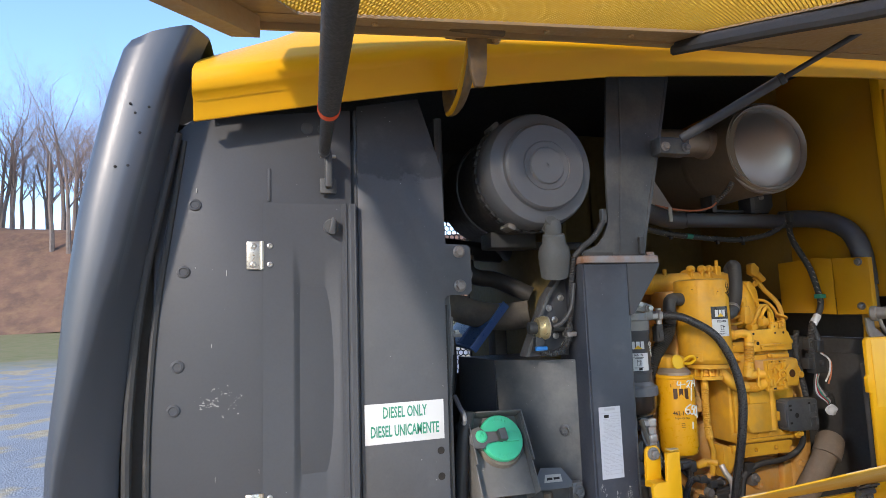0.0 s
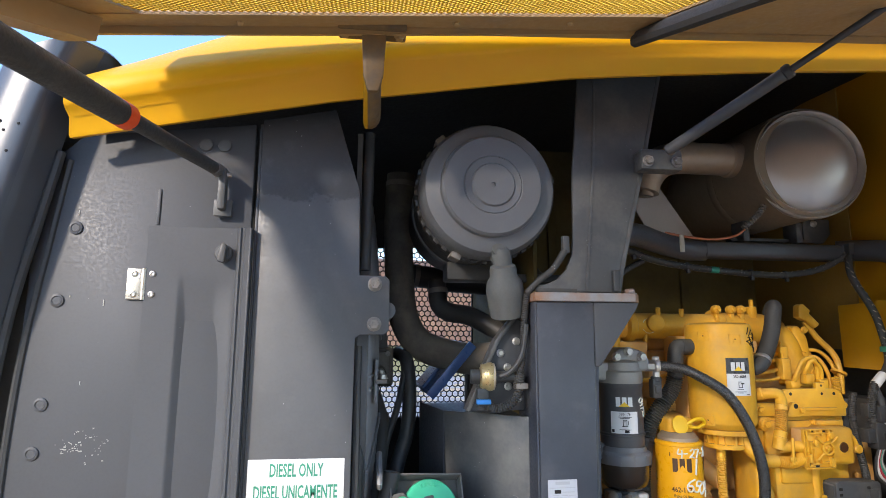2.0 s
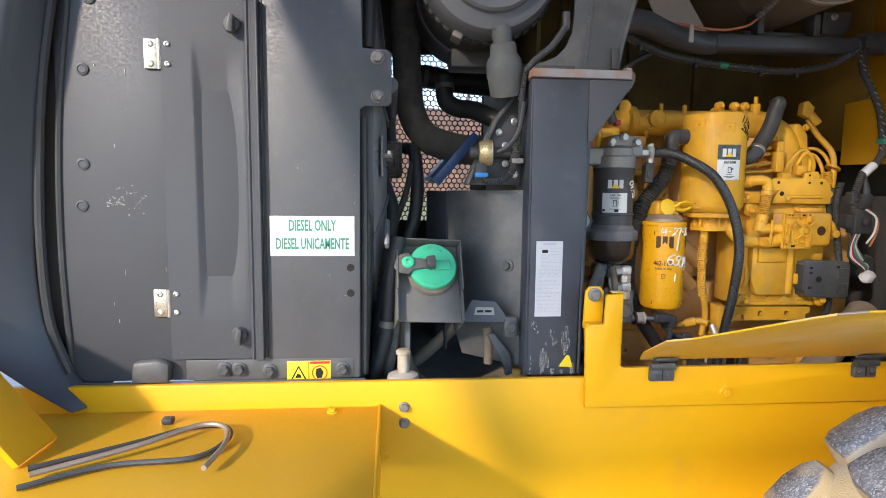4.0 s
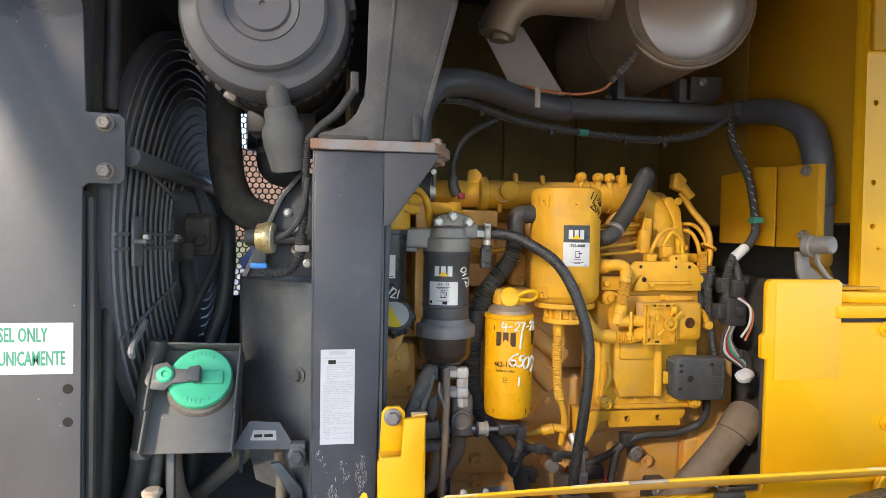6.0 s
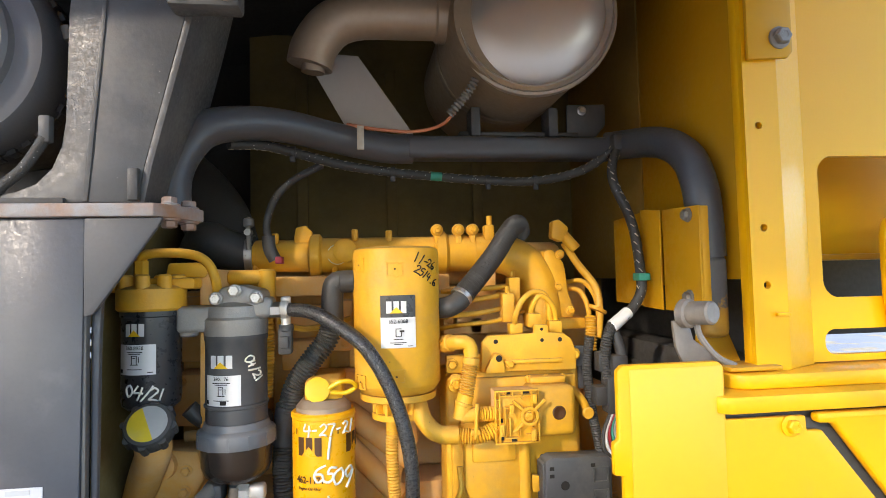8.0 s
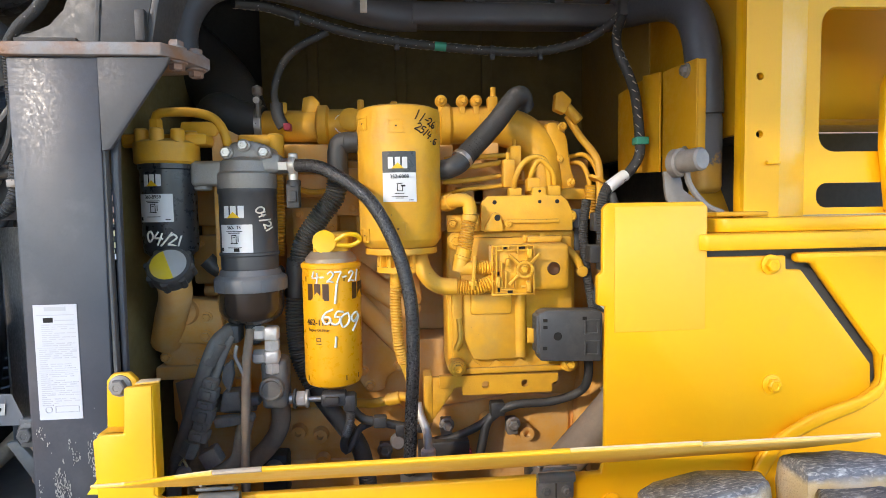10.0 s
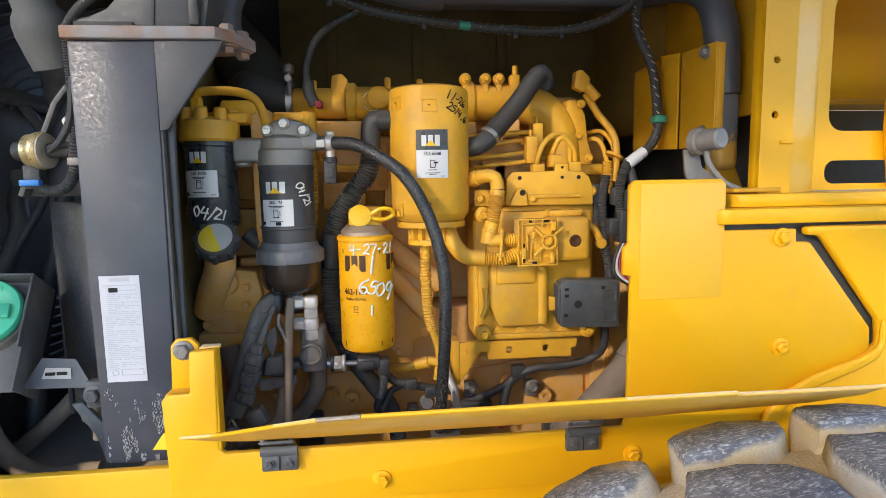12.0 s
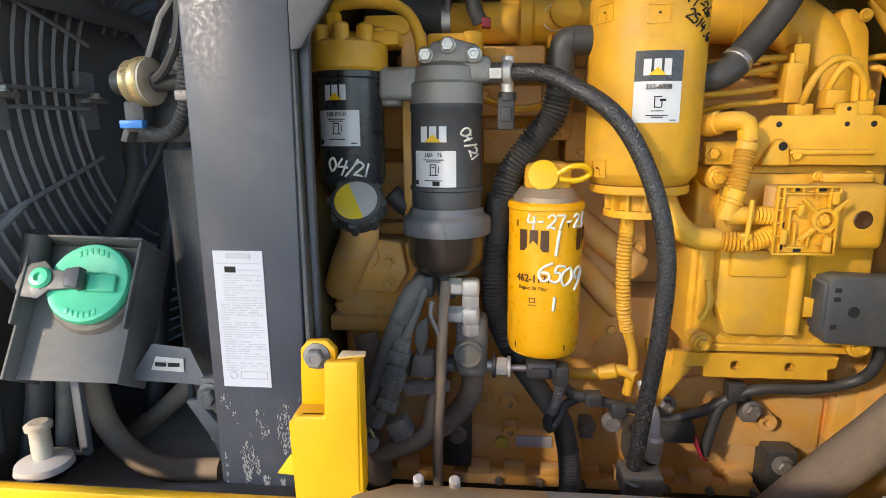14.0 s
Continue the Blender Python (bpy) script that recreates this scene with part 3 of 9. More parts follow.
cover = part("cover_plate", prism([(0.873, 1.262), (0.868, 1.438), (0.880, 1.446), (0.909, 1.446), (0.912, 1.51), (0.949, 1.512), (0.946, 1.358), (0.955, 1.350), (1.580, 1.352),
                                    (1.586, 1.37), (1.588, 1.60), (1.575, 1.602), (1.575, 1.645), (1.583, 1.65), (1.583, 1.742), (1.591, 1.75), (1.733, 1.75), (1.741, 1.742),
                                    (1.741, 1.668), (1.863, 1.668), (1.864, 1.647), (1.888, 1.646), (2.004, 1.499), (2.006, 1.462), (1.985, 1.448), (1.900, 1.420), (1.850, 1.392), (1.820, 1.360), (1.80, 1.262)],
                                   "y", 1.164, 1.176, 0.003), YEL, rail, "yellow bolted cover plate")
part("pale_patch", box((1.600, 1.1622, 1.562), (1.737, 1.1640, 1.744), 0.0008), PATCH, cover, "paler patch on the yellow plate")
part("skirt_plate", prism([(1.876, 1.672), (2.6, 1.672), (2.6, 0.88), (1.803, 0.88), (1.803, 1.262), (1.823, 1.361), (1.852, 1.394), (1.902, 1.4225), (1.986, 1.4500), (2.009, 1.463), (2.018, 1.472), (2.014, 1.511), (1.902, 1.656), (1.877, 1.657)],
                          "y", 1.158, 1.176, 0.006), YEL, rail, "yellow outer skirt plate with a shaped slot")
part("slot_lip", prism([(2.010, 1.470), (1.985, 1.454), (1.905, 1.430), (1.865, 1.410), (1.832, 1.384), (1.806, 1.342), (1.826, 1.334), (1.850, 1.374), (1.880, 1.396), (1.917, 1.412), (1.976, 1.432), (2.009, 1.449), (2.022, 1.472), (2.022, 1.502), (2.014, 1.518), (2.012, 1.48)], "y", 1.148, 1.1578, 0.0045, segs=3), YEL, rail)
up = part("upper_bracket", prism([(0.873, 1.43), (0.876, 1.512), (0.884, 1.522), (0.907, 1.523), (0.917, 1.512), (0.915, 1.43)], "y", 1.194, 1.204, 0.002), YEL, rail)
part("bracket_fold", box((0.872, 1.166, 1.432), (0.912, 1.204, 1.446), 0.004), YEL, rail)
part("bracket_side", box((0.940, 1.166, 1.35), (0.950, 1.192, 1.512), 0.003), YEL, rail)
part("folded_tab", prism([(0.926, 1.168), (0.955, 1.176), (0.953, 1.188), (0.926, 1.188)], "z", 1.5122, 1.5150, 0.0008), YFLAP, rail)
bolt(up, (0.895, 1.194, 1.505), 0.0105, mat=GREYB)
for p, s in (((1.189, 1.164, 1.292), 0.0095), ((1.596, 1.164, 1.306), 0.0095), ((1.838, 1.164, 1.655), 0.0095), ((1.844, 1.164, 1.474), 0.0095)):
    bolt(cover, p, s, mat=YEL, flange=1.6)
for p in ((0.483, 1.180, 1.268), (0.483, 1.180, 1.233)):
    bolt(rail, p, 0.0085, mat=GREYB, flange=1.35)

# dark plate added behind the slot; its black stands for the shade inside
part("slot_backing", box((1.60, 1.184, 1.326), (2.6, 1.20, 1.676), 0.001), DARK, rail)

# ledge and upright at the bulkhead
ledge = thing("cab_mount_ledge", (2.0, 1.25, 1.7), "yellow steel ledge plates below the upright", "ledge")
part("lower_plate", prism(rounded(1.724, 2.75, 1.150, 1.272, 0.022), "z", 1.678, 1.702, 0.003), YEL, ledge)
part("upper_plate", prism(rounded(1.772, 2.75, 1.186, 1.272, 0.030), "z", 1.7025, 1.724, 0.003), YEL, ledge)
upright = thing("yellow_upright", (1.9, 1.25, 1.724), "yellow steel upright with bolt holes and cut-outs", "upright")
part("front_face", plate_with_holes([(1.828, 1.724), (1.884, 1.724), (1.884, 2.62), (1.828, 2.62)], [ring(1.851, 1.941, 0.006, 12), ring(1.852, 1.853, 0.006, 12), ring(1.851, 2.10, 0.006, 12)], "y", 1.215, 1.225), YEL, upright)
part("side_face", box((1.828, 1.2255, 1.724), (1.838, 1.243, 2.62), 0.001), YEL, upright)
part("foot_notch", box((1.862, 1.2080, 1.806), (1.884, 1.2145, 1.811), 0.001), YEL, upright)
part("edge_round", rod((1.8845, 1.2205, 1.7245), (1.8845, 1.2205, 2.62), 0.0052, 16), YEL, upright)
part("angled_face", prism([(1.886, 1.2155), (1.958, 1.2555), (1.958, 1.2680), (1.886, 1.2280)], "z", 1.7245, 2.62), YEL, upright)
part("cutout_plate", plate_with_holes([(1.9585, 1.726), (2.6, 1.726), (2.6, 2.62), (1.9585, 2.62)],
                                      [rounded(1.982, 2.30, 1.829, 2.062, 0.028), rounded(1.980, 2.25, 1.737, 1.778, 0.018)], "y", 1.256, 1.268), YEL, upright)
part("back_plate", box((1.972, 1.50, 1.905), (2.7, 1.512, 2.62), 0.001), YEL, upright)
# black plate below the shelf, the opening's shade put into its colour
part("back_shade", box((1.972, 1.60, 1.726), (2.7, 1.612, 1.904), 0.001), DARK, upright)
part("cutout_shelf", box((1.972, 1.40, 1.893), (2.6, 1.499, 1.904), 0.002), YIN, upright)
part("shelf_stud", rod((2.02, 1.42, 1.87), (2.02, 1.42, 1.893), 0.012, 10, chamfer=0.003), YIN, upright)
strap = part("side_strap", prism([(2.094, 1.731), (2.35, 1.731), (2.35, 1.965), (2.105, 1.965), (2.088, 1.955), (2.080, 1.93), (2.080, 1.835)], "y", 1.236, 1.250, 0.003), YEL, upright)
part("strap_pad", prism(rounded(2.115, 2.35, 1.80, 1.90, 0.018), "y", 1.230, 1.2365, 0.003), YEL, strap)
part("strap_fold", prism([(2.100, 1.738), (2.35, 1.738), (2.35, 1.752), (2.108, 1.752)], "y", 1.229, 1.2365, 0.002), YEL, strap)
bolt(strap, (2.117, 1.236, 1.935), 0.012, mat=GREYB)

bulk = thing("bulkhead", (1.82, 1.7, 1.0), "yellow painted sheet steel bulkhead behind the engine", "bulkhead")
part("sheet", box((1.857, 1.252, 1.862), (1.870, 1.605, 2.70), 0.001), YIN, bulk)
# dark sheets added here hold the recess shade and close off daylight
part("recess_back", box((1.850, 1.305, 0.95), (1.860, 2.25, 1.677), 0.001), DARK, bulk, "dark sheet standing in for the recess shade")
part("recess_upper", box((1.94, 1.270, 1.7245), (1.95, 2.25, 1.861), 0.001), DARK, bulk, "dark sheet standing in for the recess shade")
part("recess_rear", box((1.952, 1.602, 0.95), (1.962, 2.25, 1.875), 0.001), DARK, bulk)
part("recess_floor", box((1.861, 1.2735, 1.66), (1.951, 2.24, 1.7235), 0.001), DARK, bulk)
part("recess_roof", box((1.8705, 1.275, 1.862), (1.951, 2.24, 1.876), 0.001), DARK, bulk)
# same yellow sheet further in, with the growing shade put into its colour
part("inner_sheet", box((1.854, 1.606, 1.8645), (1.870, 2.20, 2.70), 0.001), material("depth_shaded_yellow", (0.34, 0.20, 0.035), 0.75, col2=(0.22, 0.135, 0.03), scale=3, mix=1.0, bump=0.12, dust=(0.2, 0.14, 0.07), dust_amt=0.3), bulk, "inner sheet, its yellow darkened for shade")
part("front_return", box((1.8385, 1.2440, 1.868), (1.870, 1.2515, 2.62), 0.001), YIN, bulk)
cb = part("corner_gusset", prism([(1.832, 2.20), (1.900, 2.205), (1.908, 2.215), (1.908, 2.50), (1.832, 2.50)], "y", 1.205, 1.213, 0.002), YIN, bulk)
bolt(cb, (1.885, 1.205, 2.235), 0.012, mat=GREYB)

# far side wall of the bay, floor, rear wall
far = thing("far_hood_side", (0.9, 2.2, 1.2), "dark far side of the hood with a hexagon mesh grille", "hood side")
far_w = part("panel", plate_with_holes([(-0.3, 0.95), (1.82, 0.95), (1.82, 2.62), (-0.3, 2.62)], [[(0.415, 1.61), (0.800, 1.61), (0.800, 2.22), (0.60, 2.235), (0.415, 2.22)],
                                       [(0.755, 2.395), (0.90, 2.41), (0.90, 2.416), (0.755, 2.401)], [(0.985, 2.40), (1.0, 2.44), (1.006, 2.44), (0.991, 2.40)], [(0.90, 2.515), (1.0, 2.525), (1.0, 2.532), (0.90, 2.523)]], "y", 2.20, 2.215), DARK, far)
bm = bmesh.new()
P, T = 0.021, 0.0023
for j in range(36):
    for i in range(19):
        cx_, cz_ = 0.413 + P * (i + 0.5 * (j % 2)), 1.60 + P * 0.866 * j
        o = [(cx_ + P / math.sqrt(3) * math.sin(radians(60 * k)), cz_ + P / math.sqrt(3) * math.cos(radians(60 * k))) for k in range(6)]
        q = [(cx_ + (P / math.sqrt(3) - T) * math.sin(radians(60 * k)), cz_ + (P / math.sqrt(3) - T) * math.cos(radians(60 * k))) for k in range(6)]
        ov = [bm.verts.new((x, 2.206, z)) for x, z in o]
        iv = [bm.verts.new((x, 2.206, z)) for x, z in q]
        dv = [bm.verts.new((x, 2.209, z)) for x, z in q]
        for k in range(6):
            h = (k + 1) % 6
            bm.faces.new((ov[k], ov[h], iv[h], iv[k])), bm.faces.new((iv[k], iv[h], dv[h], dv[k]))
tagged(part("hexagon_grille", bm, BLKD, far, "black hexagon mesh"), kind="stuff")
bayf = thing("bay_floor", (0.6, 1.7, 1.2), "dusty tan floor sheet of the cooling bay", "floor sheet")
part("floor_sheet", box((0.396, 1.232, 1.195), (0.802, 2.195, 1.205), 0.002), material("tan_dust", (0.34, 0.285, 0.21), 0.9, col2=(0.24, 0.205, 0.155), scale=5, mix=1.0, fine=120, bump=0.3, dust=(0.42, 0.36, 0.27), dust_amt=0.4), bayf)
part("floor_lip", box((0.396, 1.222, 1.195), (0.802, 1.231, 1.30), 0.002), BLKD, bayf)
floor = thing("belly_pan", (0.8, 1.7, 1.0), "dark dusty belly pan under the engine", "belly pan")
part("pan_sheet", box((-0.3, 1.21, 0.95), (1.82, 2.2, 0.965), 0.001), DARK, floor)

# ---- hood, open side door, struts ----
LIP = [(-0.125, 2.243), (0.10, 2.292), (0.341, 2.342), (0.60, 2.386), (0.82, 2.422), (1.0, 2.441), (1.3, 2.470), (1.7, 2.500), (2.6, 2.53)]
hood = thing("engine_hood", (0.9, 1.675, 2.3), "yellow engine hood with a rolled lower lip", "hood")
bm = bmesh.new()
SEC = [(1.166, 0.004), (1.150, 0.0), (1.146, 0.006), (1.140, 0.040), (1.122, 0.052), (1.116, 0.060), (1.112, 0.094), (1.118, 0.104), (1.145, 0.128), (1.21, 0.172), (1.32, 0.215), (1.45, 0.24), (1.675, 0.25)]
sec = SEC + [(3.35 - y, z) for y, z in SEC[-2::-1]]
hx = [-0.125, -0.05, 0.03, 0.1, 0.2, 0.341, 0.45, 0.6, 0.72, 0.82, 0.9, 1.0, 1.15, 1.3, 1.5, 1.7, 2.0, 2.6]
def hood_z(x, z):
    end = min(max((0.25 - x) / 0.375, 0), 1)
    return lerp_table(LIP, x) + z * (1 - 0.12 * end) + max(0, z - 0.104) * lerp_table([(-0.125, 0.0), (0.05, 0.35), (0.4, 1.1), (1.0, 1.7), (2.6, 1.8)], x)
outer_v = [[bm.verts.new((x, y, hood_z(x, z))) for y, z in sec] for x in hx]
for a, b in zip(outer_v, outer_v[1:]):
    for k in range(len(sec) - 1):
        bm.faces.new((a[k], b[k], b[k + 1], a[k + 1]))
bmesh.ops.recalc_face_normals(bm, faces=bm.faces)
if sum(f.normal.z for f in bm.faces) < 0:
    bmesh.ops.reverse_faces(bm, faces=bm.faces)
bmesh.ops.solidify(bm, geom=bm.faces[:], thickness=0.006)
part("hood_sheet", bm, YEL, hood, angle=50)
# black sheet added below the yellow hood so the bay's top reads dark
bm = bmesh.new()
lv = [[bm.verts.new((x, y, lerp_table(LIP, x) + dz)) for y, dz in ((1.19, 0.02), (1.20, 0.09), (1.30, 0.13), (1.675, 0.15), (2.05, 0.14), (2.14, 0.10), (2.197, -0.03))] for x in (-0.11, 0.2, 0.6, 1.0, 1.4, 1.80)]
for a, b in zip(lv, lv[1:]):
    for k in range(6):
        bm.faces.new((a[k], b[k], b[k + 1], a[k + 1]))
bmesh.ops.solidify(bm, geom=bm.faces[:], thickness=0.01)
part("hood_dark_sheet", bm, DARK, hood, "matt black sheet added under the hood")

DOOR_S, DOOR_C = -math.sin(radians(15)), math.cos(radians(15))
def door_pt(x, s, up=0.0):
    """A point of the raised door: along the machine, outwards from its inner edge, above its sheet."""
    z0 = lerp_table([(-0.06, 2.381), (0.349, 2.412), (0.886, 2.455), (1.57, 2.500), (2.6, 2.54)], x)
    return (x, 1.01 - s * DOOR_C - up * DOOR_S, z0 + s * DOOR_S + up * DOOR_C)
door = thing("raised_side_door", (0.8, 1.01, 2.45), "raised yellow hood side door with a perforated mesh screen", "hood door")
def door_strip(pts, up0=0.0, up1=0.012, bm=None):
    tmp = bmesh.new()
    lo = [tmp.verts.new(door_pt(x, s, up0)) for x, s in pts]
    hi = [tmp.verts.new(door_pt(x, s, up1)) for x, s in pts]
    tmp.faces.new(lo), tmp.faces.new(hi)
    for i in range(len(pts)):
        j = (i + 1) % len(pts)
        tmp.faces.new((lo[i], lo[j], hi[j], hi[i]))
    bmesh.ops.recalc_face_normals(tmp, faces=tmp.faces)
    return joined(bm, tmp) if bm else tmp
xs = [-0.06, 0.15, 0.349, 0.6, 0.886, 1.2, 1.57, 2.2]
part("inner_rail", door_strip([(x, 0.0) for x in xs] + [(x, 0.075) for x in reversed(xs)], 0.0, 0.022), FRAMEB, door)
part("inner_flange", door_strip([(x, 0.0) for x in xs] + [(x, 0.012) for x in reversed(xs)], -0.016, 0.0), FRAMEB, door)
# unseen strip added on the door, keeps low sun out of the gap
part("sun_baffle", door_strip([(x, 0.022) for x in xs] + [(x, 0.034) for x in reversed(xs)], 0.022, 0.105), FRAMEB, door, "unseen strip added to block a sun streak")
part("end_rail", door_strip([(-0.06, 0.075), (0.06, 0.075), (-0.645, 1.49), (-0.77, 1.49)], 0.002, 0.016), FRAMEB, door)
part("end_flange", door_strip([(-0.045, 0.052), (0.0, 0.052), (-0.72, 1.49), (-0.765, 1.49)], -0.046, 0.0), FRAMEB, door)
part("outer_rail", door_strip([(-0.75, 1.49), (2.2, 1.49), (2.2, 1.51), (-0.76, 1.51)], 0.0, 0.012), FRAMEB, door)
# solid sheet carried on out of view to shade the upright
part("far_rail", door_strip([(0.91, 0.075), (2.2, 0.075), (2.2, 0.62), (1.06, 0.62)], 0.002, 0.016), FRAMEB, door)
bm = bmesh.new()
def wire(p, q, w=0.0008):
    a, b = Vector(p), Vector(q)
    d = (b - a).normalized()
    n_ = Vector((0, -DOOR_S, DOOR_C))
    u = d.cross(n_) * w
    v = n_ * 0.0008
    o = [bm.verts.new(e + u * su + v * sv) for e in (a, b) for su, sv in ((-1, -1), (1, -1), (1, 1), (-1, 1))]
    for k in range(4):
        h = (k + 1) % 4
        bm.faces.new((o[k], o[h], o[4 + h], o[4 + k]))
# the screen is lengthened out of view so its mesh softens the sun
MX0, MX1, MS0, MS1 = -0.72, 2.2, 0.07, 1.495
pitch, rise = 0.0125, 0.0085
slope = rise / pitch * 1.0
count = int((MX1 - MX0) / pitch) + int((MS1 - MS0) / rise)
for k in range(count):
    for sgn in (1, -1):
        x0 = MX0 + k * pitch - (MS1 - MS0) / slope if sgn > 0 else MX0 + k * pitch
        lo_x, lo_s = x0, MS0
        hi_x, hi_s = x0 + sgn * (MS1 - MS0) / slope, MS1
        pts = []
        dx, ds = hi_x - lo_x, hi_s - lo_s
        t0 = max(0, min((MX0 - lo_x) / dx, (MX1 - lo_x) / dx))
        t1 = min(1, max((MX0 - lo_x) / dx, (MX1 - lo_x) / dx))
        if t1 - t0 > 0.01:
            segs = 8
            for q in range(segs):
                ta, tb = t0 + (t1 - t0) * q / segs, t0 + (t1 - t0) * (q + 1) / segs
                if lo_x + dx * (ta + tb) / 2 < 0.06 - 0.5 * (lo_s + ds * (ta + tb) / 2):
                    continue
                if (lo_s + ds * (ta + tb) / 2) < 0.60 and lo_x + dx * (ta + tb) / 2 > 1.15:
                    continue
                wire(door_pt(lo_x + dx * ta, lo_s + ds * ta, 0.008), door_pt(lo_x + dx * tb, lo_s + ds * tb, 0.008))
tagged(part("mesh_screen", bm, YMESH, door, "yellow expanded metal mesh", angle=10), kind="stuff")
seal = part("rubber_deflector", sweep([door_pt(0.893, 0.0, -0.02), door_pt(0.92, 0.10, -0.02), door_pt(0.955, 0.23, -0.02), door_pt(1.01, 0.40, -0.02), door_pt(1.13, 0.90, -0.02)], 0.024, 10, flat=0.6), RUB, door, "black rubber deflector strip")
for x in (0.20, 0.55, 0.75, 1.1):
    bolt(door, door_pt(x, 0.04, 0.0), 0.005, axis=(0, DOOR_S, -DOOR_C), mat=FRAMEB)

hinge = part("gooseneck_hinge", prism([(0.383, 2.42), (0.440, 2.42), (0.434, 2.408), (0.430, 2.33), (0.422, 2.30), (0.404, 2.30), (0.396, 2.33), (0.392, 2.408)], "y", 1.0, 1.012, 0.003), HINGE, door)
part("hinge_arm", sweep([(0.412, 1.008, 2.415), (0.414, 1.035, 2.38), (0.415, 1.085, 2.335), (0.415, 1.14, 2.312), (0.416, 1.185, 2.318), (0.416, 1.205, 2.345), (0.416, 1.21, 2.40)], 0.017, 10, flat=0.6), HINGE, door, "curved worn hinge arm")
part("hinge_arm_rib", sweep([(0.399, 1.012, 2.405), (0.401, 1.04, 2.372), (0.402, 1.088, 2.326), (0.402, 1.14, 2.303), (0.403, 1.18, 2.306)], 0.006, 8), YIN, door)
hp = part("hinge_pad", box((0.352, 0.985, 2.406), (0.468, 1.032, 2.420), 0.004), HINGE, door)
for x in (0.363, 0.456):
    bolt(hp, (x, 1.008, 2.406), 0.0065, axis=(0, 0, -1), mat=FRAMEB)

strut = thing("gas_strut", (0.125, 1.19, 2.19), "black gas strut with orange tape and worn paint", "gas strut", "gas struts")
a, b = Vector((0.126, 1.182, 2.203)), Vector((0.100, 0.822, 2.168))
d = (b - a).normalized()
a0 = Vector((0.126, 1.178, 2.203))
part("rod", rod(a0, b, 0.0115, 16), RUB, strut)
part("cylinder", rod(b - d * 0.004, b + d * 0.56, 0.0165, 20, chamfer=0.004), RUB, strut)
part("tape_band", rod(b - d * 0.014, b + d * 0.008, 0.0172, 20), ORANGE, strut, "orange tape band")
part("ball_end", rod(a0 + d * -0.012, a0 + d * 0.03, 0.0125, 14, chamfer=0.004), GPLA, strut)
cl = part("clevis", box((0.128, 1.176, 2.128), (0.142, 1.198, 2.208), 0.003), BLKD, strut)
part("clevis_foot", box((0.118, 1.194, 2.118), (0.152, 1.203, 2.15), 0.002), BLKD, strut)
part("pin", rod((0.118, 1.186, 2.196), (0.150, 1.186, 2.196), 0.004, 10), STEEL, strut)

strut2 = thing("gas_strut", (1.03, 1.19, 2.27), "black gas strut bolted to the post bracket", "gas strut", "gas struts")
a = Vector((1.030, 1.172, 2.282))
j = Vector((1.165, 0.985, 2.376))
d = (j - a).normalized()
part("cylinder", rod(a, j, 0.0125, 18, chamfer=0.004), TUBE, strut2)
part("rod", rod(j - d * 0.01, j + d * 0.45, 0.0065, 12), RUB, strut2)
part("end_collar", rod(j - d * 0.004, j + d * 0.012, 0.0142, 16, chamfer=0.003), RUB, strut2)

# ---- rear corner shell ----
shell = thing("rear_hood_shell", (-0.3, 1.4, 1.3), "black moulded rear hood corner with small rivets", "hood corner")
EDGE = [(1.286, -0.142), (1.362, -0.205), (1.442, -0.238), (1.532, -0.250), (1.622, -0.250), (1.746, -0.242), (1.881, -0.228), (2.032, -0.203), (2.104, -0.190), (2.232, -0.165), (2.315, -0.147), (2.377, -0.130), (2.437, -0.106)]
def shell_section(z):
    """Edge, a face sloping out to the ridge, then the flat front; the ridge runs away from the edge lower down."""
    rx = lerp_table([(1.30, -0.100), (1.45, -0.098), (1.65, -0.078), (1.85, -0.048), (2.0, -0.030), (2.15, -0.024), (2.4, -0.020)], z)
    sec_ = [(0.0, 1.190), (rx * 0.30, 1.172), (rx * 0.72, 1.148), (rx, 1.134), (rx - 0.008, 1.129)]
    for f in (0.33, 0.66, 1.0):
        sec_.append(((rx - 0.008) * (1 - f) - 0.108 * f, 1.127 + 0.010 * f * f))
    return sec_ + [(-0.118, 1.147), (-0.126, 1.17), (-0.132, 1.27), (-0.138, 1.675)]
SS = shell_section(2.437)
def shell_top(dx):
    """Height of the upper edge: it falls away from the hood and rounds off at the outer corner."""
    return 2.437 + dx * 0.36 - 1.1 * max(0.0, -dx - 0.100)
bm = bmesh.new()
zz = [1.286, 1.31, 1.34, 1.38, 1.42, 1.46, 1.50, 1.55, 1.62, 1.70, 1.78, 1.88, 1.98, 2.08, 2.18, 2.26, 2.32, 2.37, 2.41, 2.437]
rows = []
for z in zz:
    e = lerp_table(EDGE, z)
    lower = min(max((z - 1.286) / 0.12, 0.0), 1.0)
    row = []
    for dx, y in shell_section(z):
        zv = z if z < 2.2 else 2.2 + (z - 2.2) * (shell_top(dx) - 2.2) / 0.237
        row.append(bm.verts.new((lerp_table(EDGE, zv) + dx * (0.35 + 0.65 * lower) * (0.84 if z < 1.8 else 0.84 + 0.16 * min((z - 1.8) / 0.3, 1)), y + 0.02 * (1 - lower), zv)))
    rows.append(row)
for lift, shrink in ((0.006, 0.03), (0.011, 0.10), (0.014, 0.28), (0.016, 0.60), (0.017, 0.95)):
    rows.append([bm.verts.new((v.co.x, v.co.y + (1.70 + 0.002 * k - v.co.y) * shrink, v.co.z + lift)) for k, v in enumerate(rows[len(zz) - 1])])
